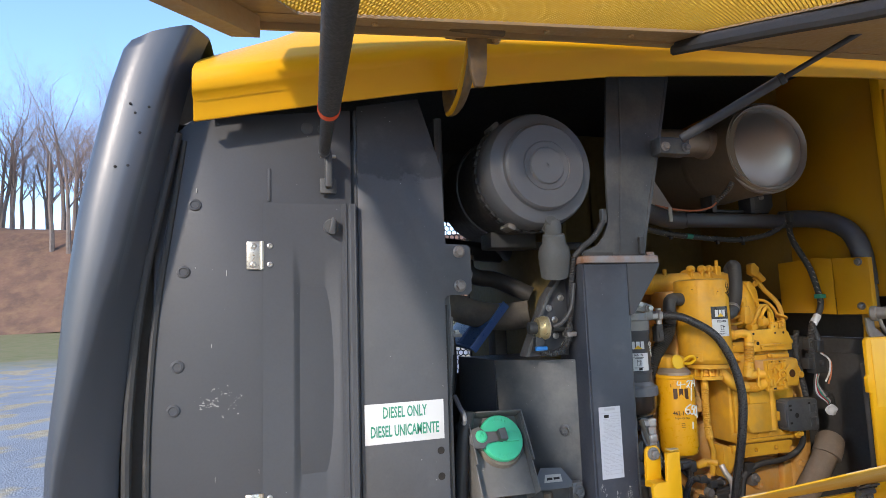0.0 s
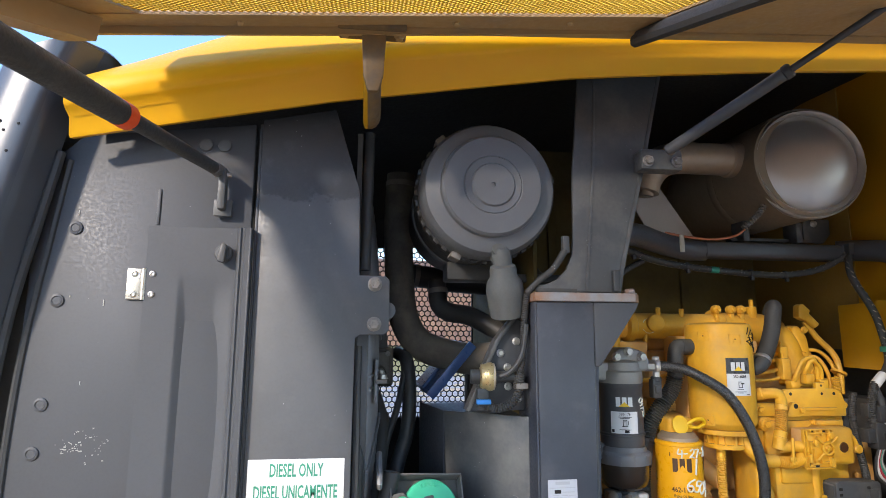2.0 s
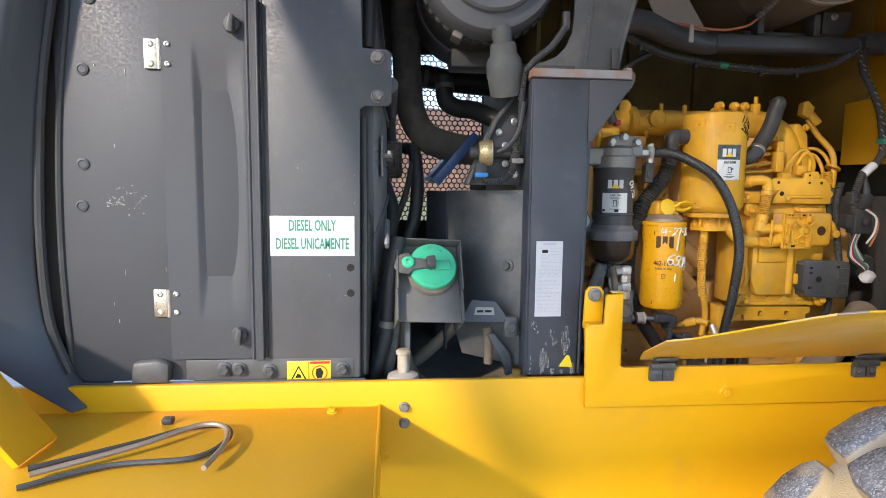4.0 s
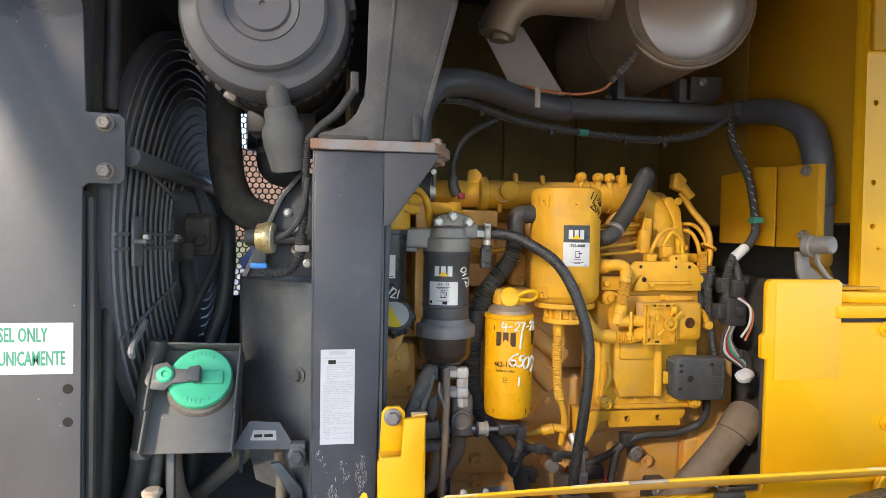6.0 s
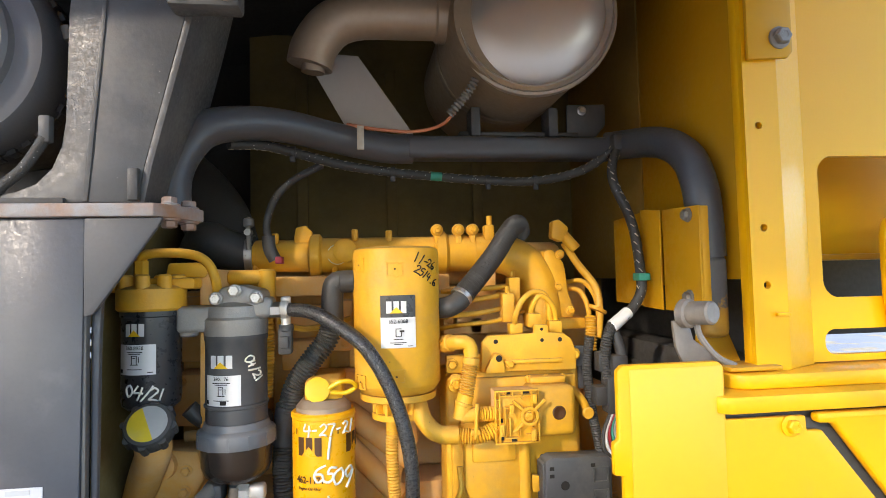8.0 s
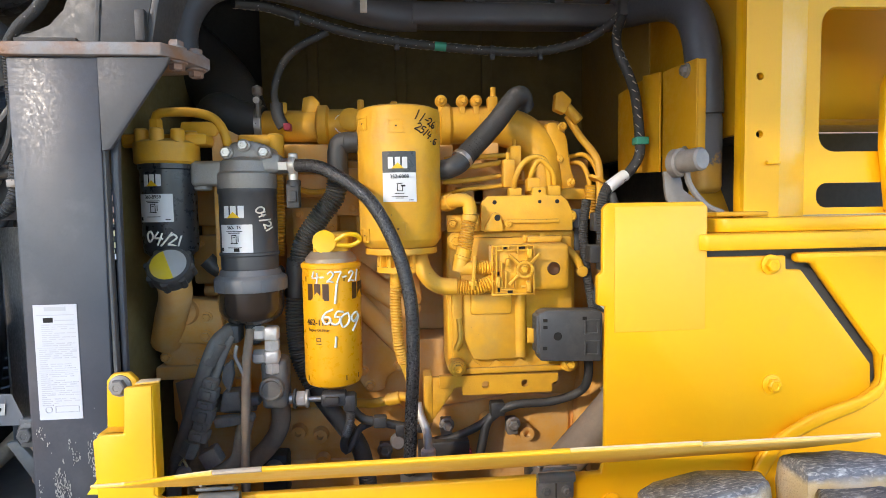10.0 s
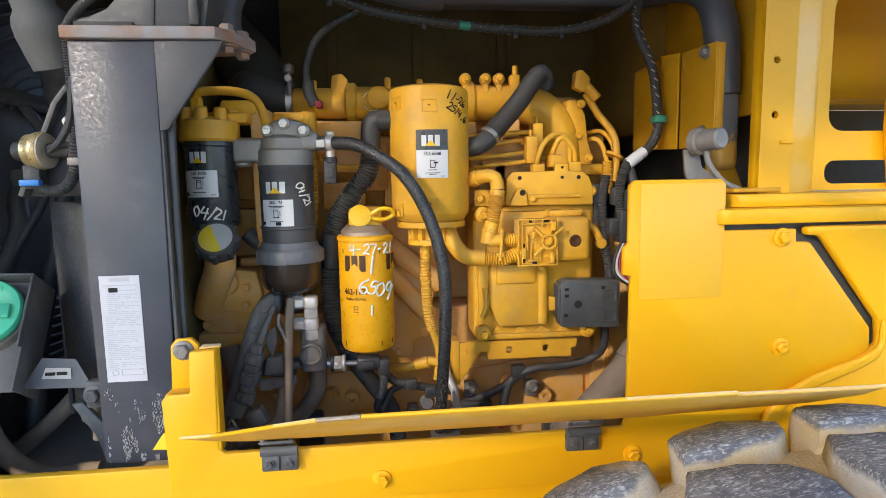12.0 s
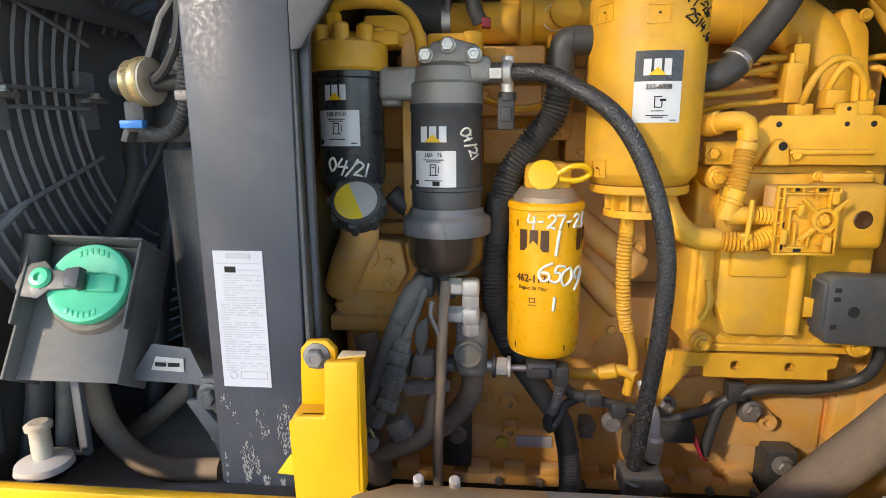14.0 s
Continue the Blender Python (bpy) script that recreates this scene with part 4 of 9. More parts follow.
for p, q in zip(rows, rows[1:]):
    for k in range(len(SS) - 1):
        bm.faces.new((p[k], p[k + 1], q[k + 1], q[k]))
inner = [[bm.verts.new(v.co + Vector((0.003, 0.006, -0.004))) for v in r] for r in rows]
for p, q in zip(inner, inner[1:]):
    for k in range(len(SS) - 1):
        bm.faces.new((p[k], q[k], q[k + 1], p[k + 1]))
for p, q, a, b in zip(rows, rows[1:], inner, inner[1:]):
    bm.faces.new((p[0], q[0], b[0], a[0]))
    bm.faces.new((p[-1], a[-1], b[-1], q[-1]))
for k in range(len(SS) - 1):
    bm.faces.new((rows[0][k], inner[0][k], inner[0][k + 1], rows[0][k + 1]))
    bm.faces.new((rows[-1][k], rows[-1][k + 1], inner[-1][k + 1], inner[-1][k]))
bmesh.ops.recalc_face_normals(bm, faces=bm.faces)
part("corner_moulding", bm, SHELL, shell, angle=60)
for dx, z in ((-0.072, 2.262), (-0.060, 2.245), (-0.040, 2.258), (-0.044, 2.208), (-0.070, 2.142), (-0.050, 2.145)):
    e = lerp_table(EDGE, z)
    part("rivet", lathe([(0.0026, 0), (0.0022, 0.0012), (0.0, 0.0015)], (e + dx, 1.1285, z), (0, -1, 0), 10), INK, shell)
part("edge_seal", sweep([(-0.160, 1.195, 2.23), (-0.184, 1.195, 2.10), (-0.212, 1.197, 1.95), (-0.228, 1.198, 1.80), (-0.236, 1.198, 1.62), (-0.228, 1.198, 1.46), (-0.195, 1.198, 1.35)], 0.009, 8), RUB, shell)
part("edge_seal", sweep([(-0.150, 1.212, 2.22), (-0.172, 1.212, 2.05), (-0.196, 1.212, 1.85), (-0.205, 1.212, 1.60), (-0.196, 1.212, 1.33)], 0.007, 8), RUB, shell)
# dark sheet added behind the gap; the shade there is in its colour
part("gap_back", prism([(-0.29, 1.33), (-0.203, 1.33), (-0.203, 2.18), (-0.14, 2.26), (-0.20, 2.26)], "y", 1.228, 1.236), DARK, shell)

# ---- black radiator side panel with its hinged flap door ----
side = thing("radiator_side_panel", (0.1, 1.22, 1.325), "black painted steel radiator side panel, scuffed and dusty", "side panel")
backp = part("back_panel", prism([(-0.20, 1.325), (0.186, 1.325), (0.186, 2.31), (-0.13, 2.27), (-0.20, 2.2)], "y", 1.211, 1.226, 0.003), BLK, side)
part("bead", box((0.012, 1.2085, 2.10), (0.018, 1.2112, 2.17), 0.001), BLK, side)
def flap_y(x, z):
    """Pressed flap: a long tapered hollow and a raised free edge."""
    y = 1.2035
    t = (z - 1.46) / (2.005 - 1.46)
    if 0 < t < 1:
        w = math.sin(math.pi * t)
        lx = 0.062 + 0.002 * w
        if x > lx:
            y += 0.016 * w * min(max((x - lx) / (0.006 + 0.018 * w), 0), 1) * (1 - min(max((x - 0.128) / 0.03, 0), 1))
    if x > 0.163:
        y -= 0.012 * min((x - 0.163) / 0.006, 1)
        if 0.172 < x < 0.178:
            y += 0.003
    return y
flapd = part("flap_door", field(0.003, 0.190, 62, 1.372, 2.096, 60, flap_y, 0.004), BLK, side, "black pressed flap door", angle=30)
part("free_edge", box((0.1885, 1.190, 1.372), (0.192, 1.214, 2.096), 0.001), BLK, flapd)
for z in (1.987, 1.490):
    h = part("butt_hinge", box((-0.029, 1.2045, z - 0.029), (0.001, 1.2105, z + 0.029), 0.002), NICKEL, side, "nickel-plated butt hinge")
    part("knuckle", rod((0.001, 1.205, z - 0.029), (0.001, 1.205, z + 0.029), 0.0045, 12), NICKEL, h)
    for x, r, mm in ((-0.016, 0.0065, NICKEL), (0.0165, 0.006, STEEL)):
        for dz in (-0.019, 0.019):
            part("rivet", lathe([(r, 0), (r * 0.9, 0.0022), (r * 0.5, 0.003), (r * 0.42, 0.0016), (0, 0.0012)], (x, 1.2045 if x < 0 else 1.2032, z + dz), (0, -1, 0), 14), mm, h)
for z in (2.047, 1.424):
    kb = part("turn_knob", lathe([(0.0165, 0), (0.0165, 0.006), (0.014, 0.009), (0, 0.010)], (0.141, 1.2035, z), (0, -1, 0), 22), BLKD, flapd, "black quarter-turn knob")
    part("grip", prism([(0.133, z - 0.017), (0.147, z - 0.020), (0.150, z + 0.014), (0.141, z + 0.019)], "y", 1.180, 1.197, 0.003), BLKD, kb)
for x, z in ((-0.128, 2.09), (-0.155, 1.771), (-0.161, 1.688), (-0.147, 1.955)):
    part("flat_plug", lathe([(0.0125, 0), (0.0120, 0.0025), (0.008, 0.0035), (0.0065, 0.002), (0, 0.002)], (x, 1.211, z), (0, -1, 0), 20), BLK, side)
for x, z in ((0.093, 2.262), (0.128, 2.262)):
    part("blanking_plug", lathe([(0.013, 0), (0.012, 0.003), (0, 0.0042)], (x, 1.211, z), (0, -1, 0), 18), BLKD, side)
rs = random.Random(11)
bm = bmesh.new()
for k in range(110):
    x, z = rs.gauss(-0.082, 0.017), rs.gauss(1.700, 0.015)
    if noise.noise((x * 45, z * 45, 4.0)) > -0.05:
        w, hgt = rs.uniform(0.0008, 0.0065) * rs.random(), rs.uniform(0.0006, 0.0022)
        box((x, 1.2098, z), (x + w, 1.2106, z + hgt), 0, bm)
for k in range(18):
    x, z = rs.uniform(-0.13, 0.18), rs.uniform(1.40, 2.2)
    if not 0.0 < x < 0.195:
        box((x, 1.2098, z), (x + rs.uniform(0.0006, 0.0014), 1.2106, z + rs.uniform(0.002, 0.012)), 0, bm)
tagged(part("paint_scuffs", bm, CAPGR, side, "pale scuff marks"), kind="stuff")
part("sill_filler", box((-0.20, 1.1975, 1.300), (0.40, 1.2045, 1.3255), 0.001), BLKD, side)
part("lower_strip", box((0.03, 1.2050, 1.326), (0.376, 1.2098, 1.369), 0.002), BLKD, side)
for x, z in ((0.108, 1.349), (0.138, 1.349), (0.200, 1.344), (0.352, 1.346)):
    bolt(side, (x, 1.205, z), 0.0105, mat=BLKD, flange=1.5)
part("buffer_block", prism([(-0.075, 1.326), (0.0, 1.326), (0.004, 1.366), (-0.02, 1.375), (-0.07, 1.370)], "y", 1.186, 1.211, 0.008), BLKD, side, "worn dark buffer block")

fuel = thing("fuel_tank_side_panel", (0.3, 1.22, 1.325), "black painted steel side panel with a diesel sign", "side panel")
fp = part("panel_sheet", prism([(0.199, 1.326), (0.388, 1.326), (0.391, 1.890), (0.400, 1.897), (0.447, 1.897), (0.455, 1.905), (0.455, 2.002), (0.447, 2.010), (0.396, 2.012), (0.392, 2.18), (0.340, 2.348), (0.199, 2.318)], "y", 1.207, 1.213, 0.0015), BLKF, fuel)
part("edge_return", box((0.384, 1.213, 1.326), (0.390, 1.262, 1.885), 0.001), BLK, fuel)
part("edge_return", prism([(0.386, 2.015), (0.392, 2.015), (0.392, 2.18), (0.342, 2.345), (0.336, 2.343), (0.386, 2.178)], "y", 1.213, 1.24), BLK, fuel)
part("edge_seal", sweep([(0.396, 1.225, 1.33), (0.398, 1.225, 1.60), (0.397, 1.225, 1.875)], 0.0075, 8), RUB, fuel)
part("shoulder", box((0.193, 1.2095, 1.372), (0.1985, 1.226, 2.31), 0.001), BLK, fuel)
for z in (1.994, 1.917):
    bolt(fp, (0.4265, 1.207, z), 0.0105, mat=GREYB, flange=1.35)
# bolt holes as thin black discs, their darkness put into the colour
for z in (1.563, 1.509):
    part("bolt_hole", lathe([(0.008, 0), (0.0072, 0.0008), (0.005, 0.0004), (0, 0.0002)], (0.370, 1.2068, z), (0, -1, 0), 16), INK, fuel)
sign = part("diesel_sign", box((0.2055, 1.2060, 1.588), (0.3785, 1.2070, 1.671), 0.0004), WHITE, fuel, "white sign with green lettering")
lettering("lettering", "DIESEL ONLY", 0.0325, GREEN, sign, (0.292, 1.2056, 1.6505), squeeze=0.50, bold=0.0006)
lettering("lettering", "DIESEL UNICAMENTE", 0.0325, GREEN, sign, (0.292, 1.2056, 1.6125), squeeze=0.485, bold=0.0006)
wl = part("warning_label", box((0.236, 1.2040, 1.3175), (0.327, 1.2049, 1.3645), 0.0004), WARN, fuel, "yellow warning label with pictograms")
part("label_divider", box((0.2805, 1.2034, 1.319), (0.2818, 1.2040, 1.363)), INK, wl)
part("label_header", box((0.2835, 1.2034, 1.358), (0.325, 1.2040, 1.363)), material("warning_red", (0.6, 0.03, 0.02), 0.4), wl)
part("triangle", plate_with_holes([(0.243, 1.323), (0.277, 1.323), (0.260, 1.355)], [[(0.2475, 1.3255), (0.2725, 1.3255), (0.260, 1.3495)]], "y", 1.2034, 1.2040), INK, wl)
part("pictogram", prism([(0.253, 1.328), (0.266, 1.328), (0.263, 1.335), (0.257, 1.337)], "y", 1.2034, 1.2040), INK, wl)
part("pictogram", plate_with_holes(ring(0.304, 1.338, 0.0165, 24), [ring(0.304, 1.338, 0.0142, 24)], "y", 1.2034, 1.2040), material("warning_print", (0.5, 0.05, 0.02), 0.4), wl)
part("pictogram", prism([(0.298, 1.327), (0.308, 1.327), (0.312, 1.340), (0.306, 1.349), (0.297, 1.347), (0.295, 1.337)], "y", 1.2034, 1.2040), INK, wl)

# ---- step platform and sloping fender ----
step = thing("step_platform", (0.1, 0.9, 1.1), "yellow painted steel step platform below the panels", "step")
part("deck", box((-0.30, 0.45, 1.262), (0.428, 1.178, 1.272), 0.002), YEL, step)
part("end_plate", box((0.428, 0.45, 1.14), (0.434, 1.178, 1.276), 0.002), YEL, step)
for p in ((0.336, 1.15, 1.272), (0.44, 1.10, 1.20), (0.02, 1.12, 1.272)):
    bolt(step, p, 0.008, axis=(0, 0, 1) if p[0] < 0.43 else (1, 0, 0), mat=YEL)
fender = thing("sloping_fender", (-0.3, 0.8, 1.3), "yellow sloping steel fender beside the step", "fender")
part("fender_sheet", prism([(-0.150, 1.273), (-0.140, 1.279), (-0.223, 1.390), (-0.280, 1.470), (-0.50, 1.59), (-0.51, 1.58), (-0.290, 1.464), (-0.233, 1.386)], "y", 0.94, 1.05, 0.002), YEL, fender)
part("fender_end", prism([(-0.150, 1.273), (-0.230, 1.386), (-0.290, 1.464), (-0.50, 1.58), (-0.50, 1.273)], "y", 1.05, 1.056), YEL, fender)
cable = thing("loose_cable", (0.0, 1.0, 1.272), "loose black cable looped on the step", "cable")
pts = [(-0.12, 0.93, 1.279), (0.0, 1.01, 1.279), (0.08, 1.07, 1.280), (0.14, 1.075, 1.280), (0.165, 1.02, 1.281), (0.13, 0.95, 1.280), (0.0, 0.93, 1.280), (-0.10, 0.87, 1.279)]
part("cable_loop", sweep(pts, 0.005, 8), RUB, cable)
pts = [(-0.10, 0.90, 1.284), (0.02, 0.98, 1.288), (0.10, 1.06, 1.289), (0.15, 1.05, 1.289), (0.17, 0.98, 1.289), (0.16, 0.90, 1.286)]
part("cable_loop", sweep(pts, 0.005, 8), PIPE, cable)
part("cable_clip", box((0.015, 1.105, 1.272), (0.035, 1.125, 1.284), 0.003), RUB, cable)

# ---- engine ----
eng = thing("diesel_engine", (1.25, 1.6, 1.0), "yellow painted diesel engine, dusty towards the bottom", "engine")
rnd = random.Random(7)
part("crankcase", box((0.82, 1.575, 1.128), (1.76, 2.02, 1.47), 0.012), YDIRT, eng, "dusty yellow crankcase")
part("cylinder_head", box((0.86, 1.66, 1.47), (1.74, 1.98, 1.86), 0.012), YDIRT, eng)
part("rocker_cover", box((0.90, 1.70, 1.86), (1.70, 1.94, 1.955), 0.025, segs=3), YDIRT, eng)
part("sump_rail", box((0.82, 1.555, 1.108), (1.76, 1.59, 1.13), 0.004), YDIRT, eng)
part("sump", box((0.84, 1.60, 0.97), (1.72, 1.98, 1.11), 0.02), DARK, eng)
for i in range(14):
    x = 0.85 + i * 0.066
    part("sump_lug", box((x, 1.549, 1.132), (x + 0.040, 1.580, 1.150), 0.002), YDIRT, eng)
for i in range(12):
    x = 0.88 + i * 0.075
    part("sump_bolt", lathe([(0.008, 0), (0.008, 0.008), (0.006, 0.010), (0, 0.010)], (x, 1.556, 1.119), (0, -1, 0), 6), GREYB, eng)
part("flywheel_housing", prism([(1.70, 1.10), (1.795, 1.10), (1.795, 1.62), (1.745, 1.64), (1.70, 1.60)], "y", 1.545, 2.0, 0.012), YDIRT, eng, "dusty flywheel housing")
for z in (1.20, 1.31, 1.42, 1.53):
    bolt(eng, (1.735, 1.545, z), 0.009, mat=YDIRT)
# cast reliefs of the crankcase
for poly, y in (([(1.0, 1.24), (1.30, 1.235), (1.33, 1.30), (1.28, 1.335), (1.02, 1.33)], 1.562), ([(1.34, 1.20), (1.66, 1.20), (1.66, 1.335), (1.55, 1.345), (1.36, 1.32)], 1.564),
                ([(0.83, 1.17), (0.97, 1.17), (0.98, 1.40), (0.84, 1.42)], 1.560), ([(1.02, 1.155), (1.26, 1.155), (1.25, 1.215), (1.03, 1.22)], 1.566), ([(1.665, 1.22), (1.755, 1.20), (1.755, 1.46), (1.68, 1.45)], 1.552)):
    part("cast_web", prism(poly, "y", y, 1.58, 0.008), YDIRT, eng)
for x, z, r in ((1.076, 1.286, 0.0115), (1.121, 1.277, 0.0115), (1.475, 1.291, 0.0115), (1.124, 1.222, 0.0105), (1.30, 1.262, 0.010), (1.56, 1.26, 0.012), (0.955, 1.30, 0.012), (1.62, 1.375, 0.011), (1.235, 1.382, 0.0125), (1.20, 1.44, 0.010)):
    part("boss", lathe([(r * 1.5, 0), (r * 1.3, 0.016), (r * 1.25, 0.020), (r * 0.62, 0.020), (r * 0.55, 0.008), (0, 0.008)], (x, 1.563, z), (0, -1, 0), 18), YDIRT, eng)
part("core_plug", lathe([(0.012, 0), (0.0115, 0.006), (0, 0.007)], (1.110, 1.563, 1.192), (0, -1, 0), 18), CAPY, eng, "yellow plastic core plug")
part("name_plate", box((1.135, 1.5615, 1.184), (1.20, 1.5655, 1.206), 0.001), LABELG, eng, "grey metal name plate")
# timing-side housing behind the oil filter
part("side_housing", prism([(1.20, 1.40), (1.225, 1.365), (1.26, 1.372), (1.262, 1.40), (1.30, 1.42), (1.305, 1.50), (1.34, 1.56), (1.33, 1.66), (1.24, 1.70), (1.12, 1.70), (1.10, 1.50), (1.14, 1.43)], "y", 1.535, 1.60, 0.010), YDIRT, eng)
for x, z in ((1.228, 1.384), (1.288, 1.425), (1.322, 1.565), (1.318, 1.64), (1.25, 1.69), (1.292, 1.497), (1.215, 1.415)):
    bolt(eng, (x, 1.535, z), 0.008, mat=YDIRT)
part("inlet_runner", rod((1.20, 1.52, 1.63), (1.325, 1.52, 1.53), 0.022, 18, chamfer=0.005), YDIRT, eng)
part("inlet_runner", rod((1.20, 1.52, 1.57), (1.30, 1.525, 1.46), 0.020, 18, chamfer=0.005), YDIRT, eng)
# intake manifold along the top
man = part("intake_manifold", lathe([(0.030, 0), (0.033, 0.01), (0.033, 0.14), (0.044, 0.145), (0.044, 0.163), (0.036, 0.168), (0.036, 0.40), (0.047, 0.405), (0.047, 0.423), (0.040, 0.43), (0.040, 0.50)], (0.985, 1.62, 1.928), (1, 0, 0), 30), YENG, eng)
part("outlet_elbow", sweep([(1.47, 1.62, 1.928), (1.52, 1.62, 1.926), (1.565, 1.618, 1.912), (1.60, 1.615, 1.88), (1.612, 1.61, 1.83), (1.615, 1.605, 1.77)], 0.043, 18), YENG, eng)
part("inlet_casting", prism([(1.618, 1.775), (1.680, 1.775), (1.684, 1.80), (1.672, 1.84), (1.665, 1.90), (1.640, 1.935), (1.615, 1.93), (1.620, 1.85)], "y", 1.585, 1.65, 0.012), YENG, eng)
part("inlet_flange", box((1.600, 1.565, 1.762), (1.700, 1.66, 1.786), 0.005), YENG, eng)
for x, z in ((1.652, 1.92), (1.645, 1.85), (1.672, 1.80)):
    bolt(eng, (x, 1.585, z), 0.007, mat=YENG)
for x in (1.39, 1.435, 1.465):
    lug = part("clamp_lug", lathe([(0.011, 0), (0.013, 0.004), (0.013, 0.016), (0.010, 0.020)], (x, 1.602, 1.975), (0, -1, 0), 16), YENG, man)
    part("lug_neck", box((x - 0.006, 1.585, 1.945), (x + 0.006, 1.602, 1.972), 0.002), YENG, lug)
    bolt(lug, (x, 1.582, 1.975), 0.006, mat=YENG)
part("sensor_block", box((1.49, 1.585, 1.945), (1.512, 1.61, 1.985), 0.004), YENG, man)
part("sensor_stem", rod((1.503, 1.597, 1.98), (1.503, 1.597, 2.005), 0.006, 10), YENG, man)
for x, z in ((1.02, 1.905), (1.06, 1.962), (1.22, 1.968), (1.29, 1.965), (1.18, 1.893)):
    part("manifold_stud", rod((x, 1.60, z - 0.012), (x, 1.60, z + 0.012), 0.007, 8, chamfer=0.002), YENG, man)
part("round_cover", lathe([(0.024, 0), (0.024, 0.012), (0.018, 0.016), (0, 0.016)], (1.20, 1.586, 1.935), (0, -1, 0), 22), YENG, man)
part("cover_ear", prism([(1.095, 1.95), (1.13, 1.95), (1.135, 1.975), (1.12, 1.99), (1.10, 1.985)], "y", 1.60, 1.615, 0.004), YENG, man)
part("coolant_fitting", rod((0.985, 1.53, 1.885), (1.055, 1.53, 1.885), 0.014, 14, chamfer=0.003), YENG, eng)
part("coolant_elbow", rod((1.055, 1.53, 1.90), (1.055, 1.53, 1.83), 0.0165, 16, chamfer=0.004), YENG, eng)
part("corrugated_drop", sweep([(1.055, 1.53, 1.835), (1.058, 1.525, 1.75), (1.055, 1.52, 1.66)], 0.011, 10, ribs=0.006), YENG, eng)
part("chalk_ring", plate_with_holes(ring(1.185, 1.928, 0.021, 20), [ring(1.185, 1.928, 0.0195, 20)], "y", 1.5852, 1.5858), CHALK, man)
# left end: turbo hose elbow with clamp
part("turbo_elbow", sweep([(0.86, 1.74, 1.86), (0.88, 1.70, 1.93), (0.915, 1.64, 1.962), (0.96, 1.62, 1.945), (1.01, 1.62, 1.93)], 0.040, 18), RUB, eng, "black rubber charge-air elbow")
part("hose_clamp", lathe([(0.0425, 0), (0.0425, 0.014)], (1.002, 1.62, 1.930), (1, 0, 0), 28), STEEL, eng, "bright steel hose clamp")
part("clamp_screw", rod((1.010, 1.575, 1.975), (1.010, 1.60, 1.975), 0.007, 10), STEEL, eng)
part("tee_bolt", rod((1.012, 1.58, 1.94), (1.012, 1.58, 2.005), 0.005, 10), GREYB, eng)
part("tee_head", rod((1.012, 1.58, 1.985), (1.012, 1.58, 2.003), 0.011, 12, chamfer=0.003), GREYB, eng)
# left end of the block: high-pressure fuel pump
pump = part("fuel_pump", box((0.83, 1.50, 1.44), (0.965, 1.60, 1.575), 0.014, segs=3), YDIRT, eng)
part("pump_face", prism([(0.845, 1.50), (0.935, 1.495), (0.955, 1.53), (0.945, 1.58), (0.87, 1.59), (0.845, 1.56)], "y", 1.478, 1.51, 0.006), YDIRT, pump)
part("pump_boss", lathe([(0.026, 0), (0.024, 0.012), (0.018, 0.014), (0.012, 0.018), (0, 0.018)], (0.885, 1.478, 1.560), (0, -1, 0), 22), YDIRT, pump)
part("pump_base", box((0.82, 1.49, 1.425), (0.975, 1.60, 1.452), 0.005), YDIRT, pump)
for x, z in ((0.862, 1.535), (0.925, 1.548), (0.922, 1.512), (0.84, 1.47), (0.955, 1.47), (0.905, 1.46)):
    bolt(pump, (x, 1.478 if z > 1.49 else 1.495, z), 0.0075, mat=YDIRT)
part("pump_lower", box((0.84, 1.51, 1.33), (0.95, 1.60, 1.425), 0.012), YDIRT, pump)
# filler neck with knurled cap
neck = part("filler_neck", sweep([(0.84, 1.50, 1.50), (0.865, 1.46, 1.55), (0.895, 1.41, 1.60), (0.905, 1.375, 1.635)], 0.028, 16), YDIRT, eng)
cdir = Vector((0.05, -0.80, 0.60)).normalized()
cc = Vector((0.905, 1.372, 1.648))
bm = lathe([(0.036, -0.006), (0.037, 0.0), (0.037, 0.016), (0.034, 0.021), (0.028, 0.022), (0, 0.022)], cc, cdir, 40)
q = Vector((0, 0, 1)).rotation_difference(cdir).to_matrix()
fcap = part("oil_filler_cap", bm, RUB, eng, "black knurled cap with a yellow and grey label")
for i in range(8):
    a = 2 * math.pi * i / 8
    part("grip_lobe", rod(cc + q @ Vector((0.035 * math.cos(a), 0.035 * math.sin(a), -0.004)), cc + q @ Vector((0.035 * math.cos(a), 0.035 * math.sin(a), 0.018)), 0.0065, 8), RUB, fcap)
def half_disc(r, h, a0, a1):
    t = bmesh.new()
    for hh in (h, h + 0.0008):
        t.faces.new([t.verts.new(cc + q @ Vector((r * math.cos(radians(a)), r * math.sin(radians(a)), hh))) for a in [a0 + (a1 - a0) * i / 16 for i in range(17)]])
    bmesh.ops.recalc_face_normals(t, faces=t.faces)
    return t
part("cap_label", half_disc(0.029, 0.0222, 118, 298), CAPY, fcap)
part("cap_label", half_disc(0.029, 0.0222, -62, 118), CAPGR, fcap)

# ---- electronic control unit on the side of the engine ----
ecm = thing("engine_control_module", (1.5, 1.47, 1.42), "yellow painted engine control module with finned plug sockets", "control module")
part("module_body", box((1.384, 1.462, 1.425), (1.640, 1.56, 1.702), 0.008, segs=3), YENG, ecm)
part("module_face", prism([(1.392, 1.44), (1.392, 1.585), (1.410, 1.61), (1.410, 1.69), (1.63, 1.69), (1.632, 1.44), (1.60, 1.432), (1.43, 1.432)], "y", 1.452, 1.47, 0.004), YENG, ecm)
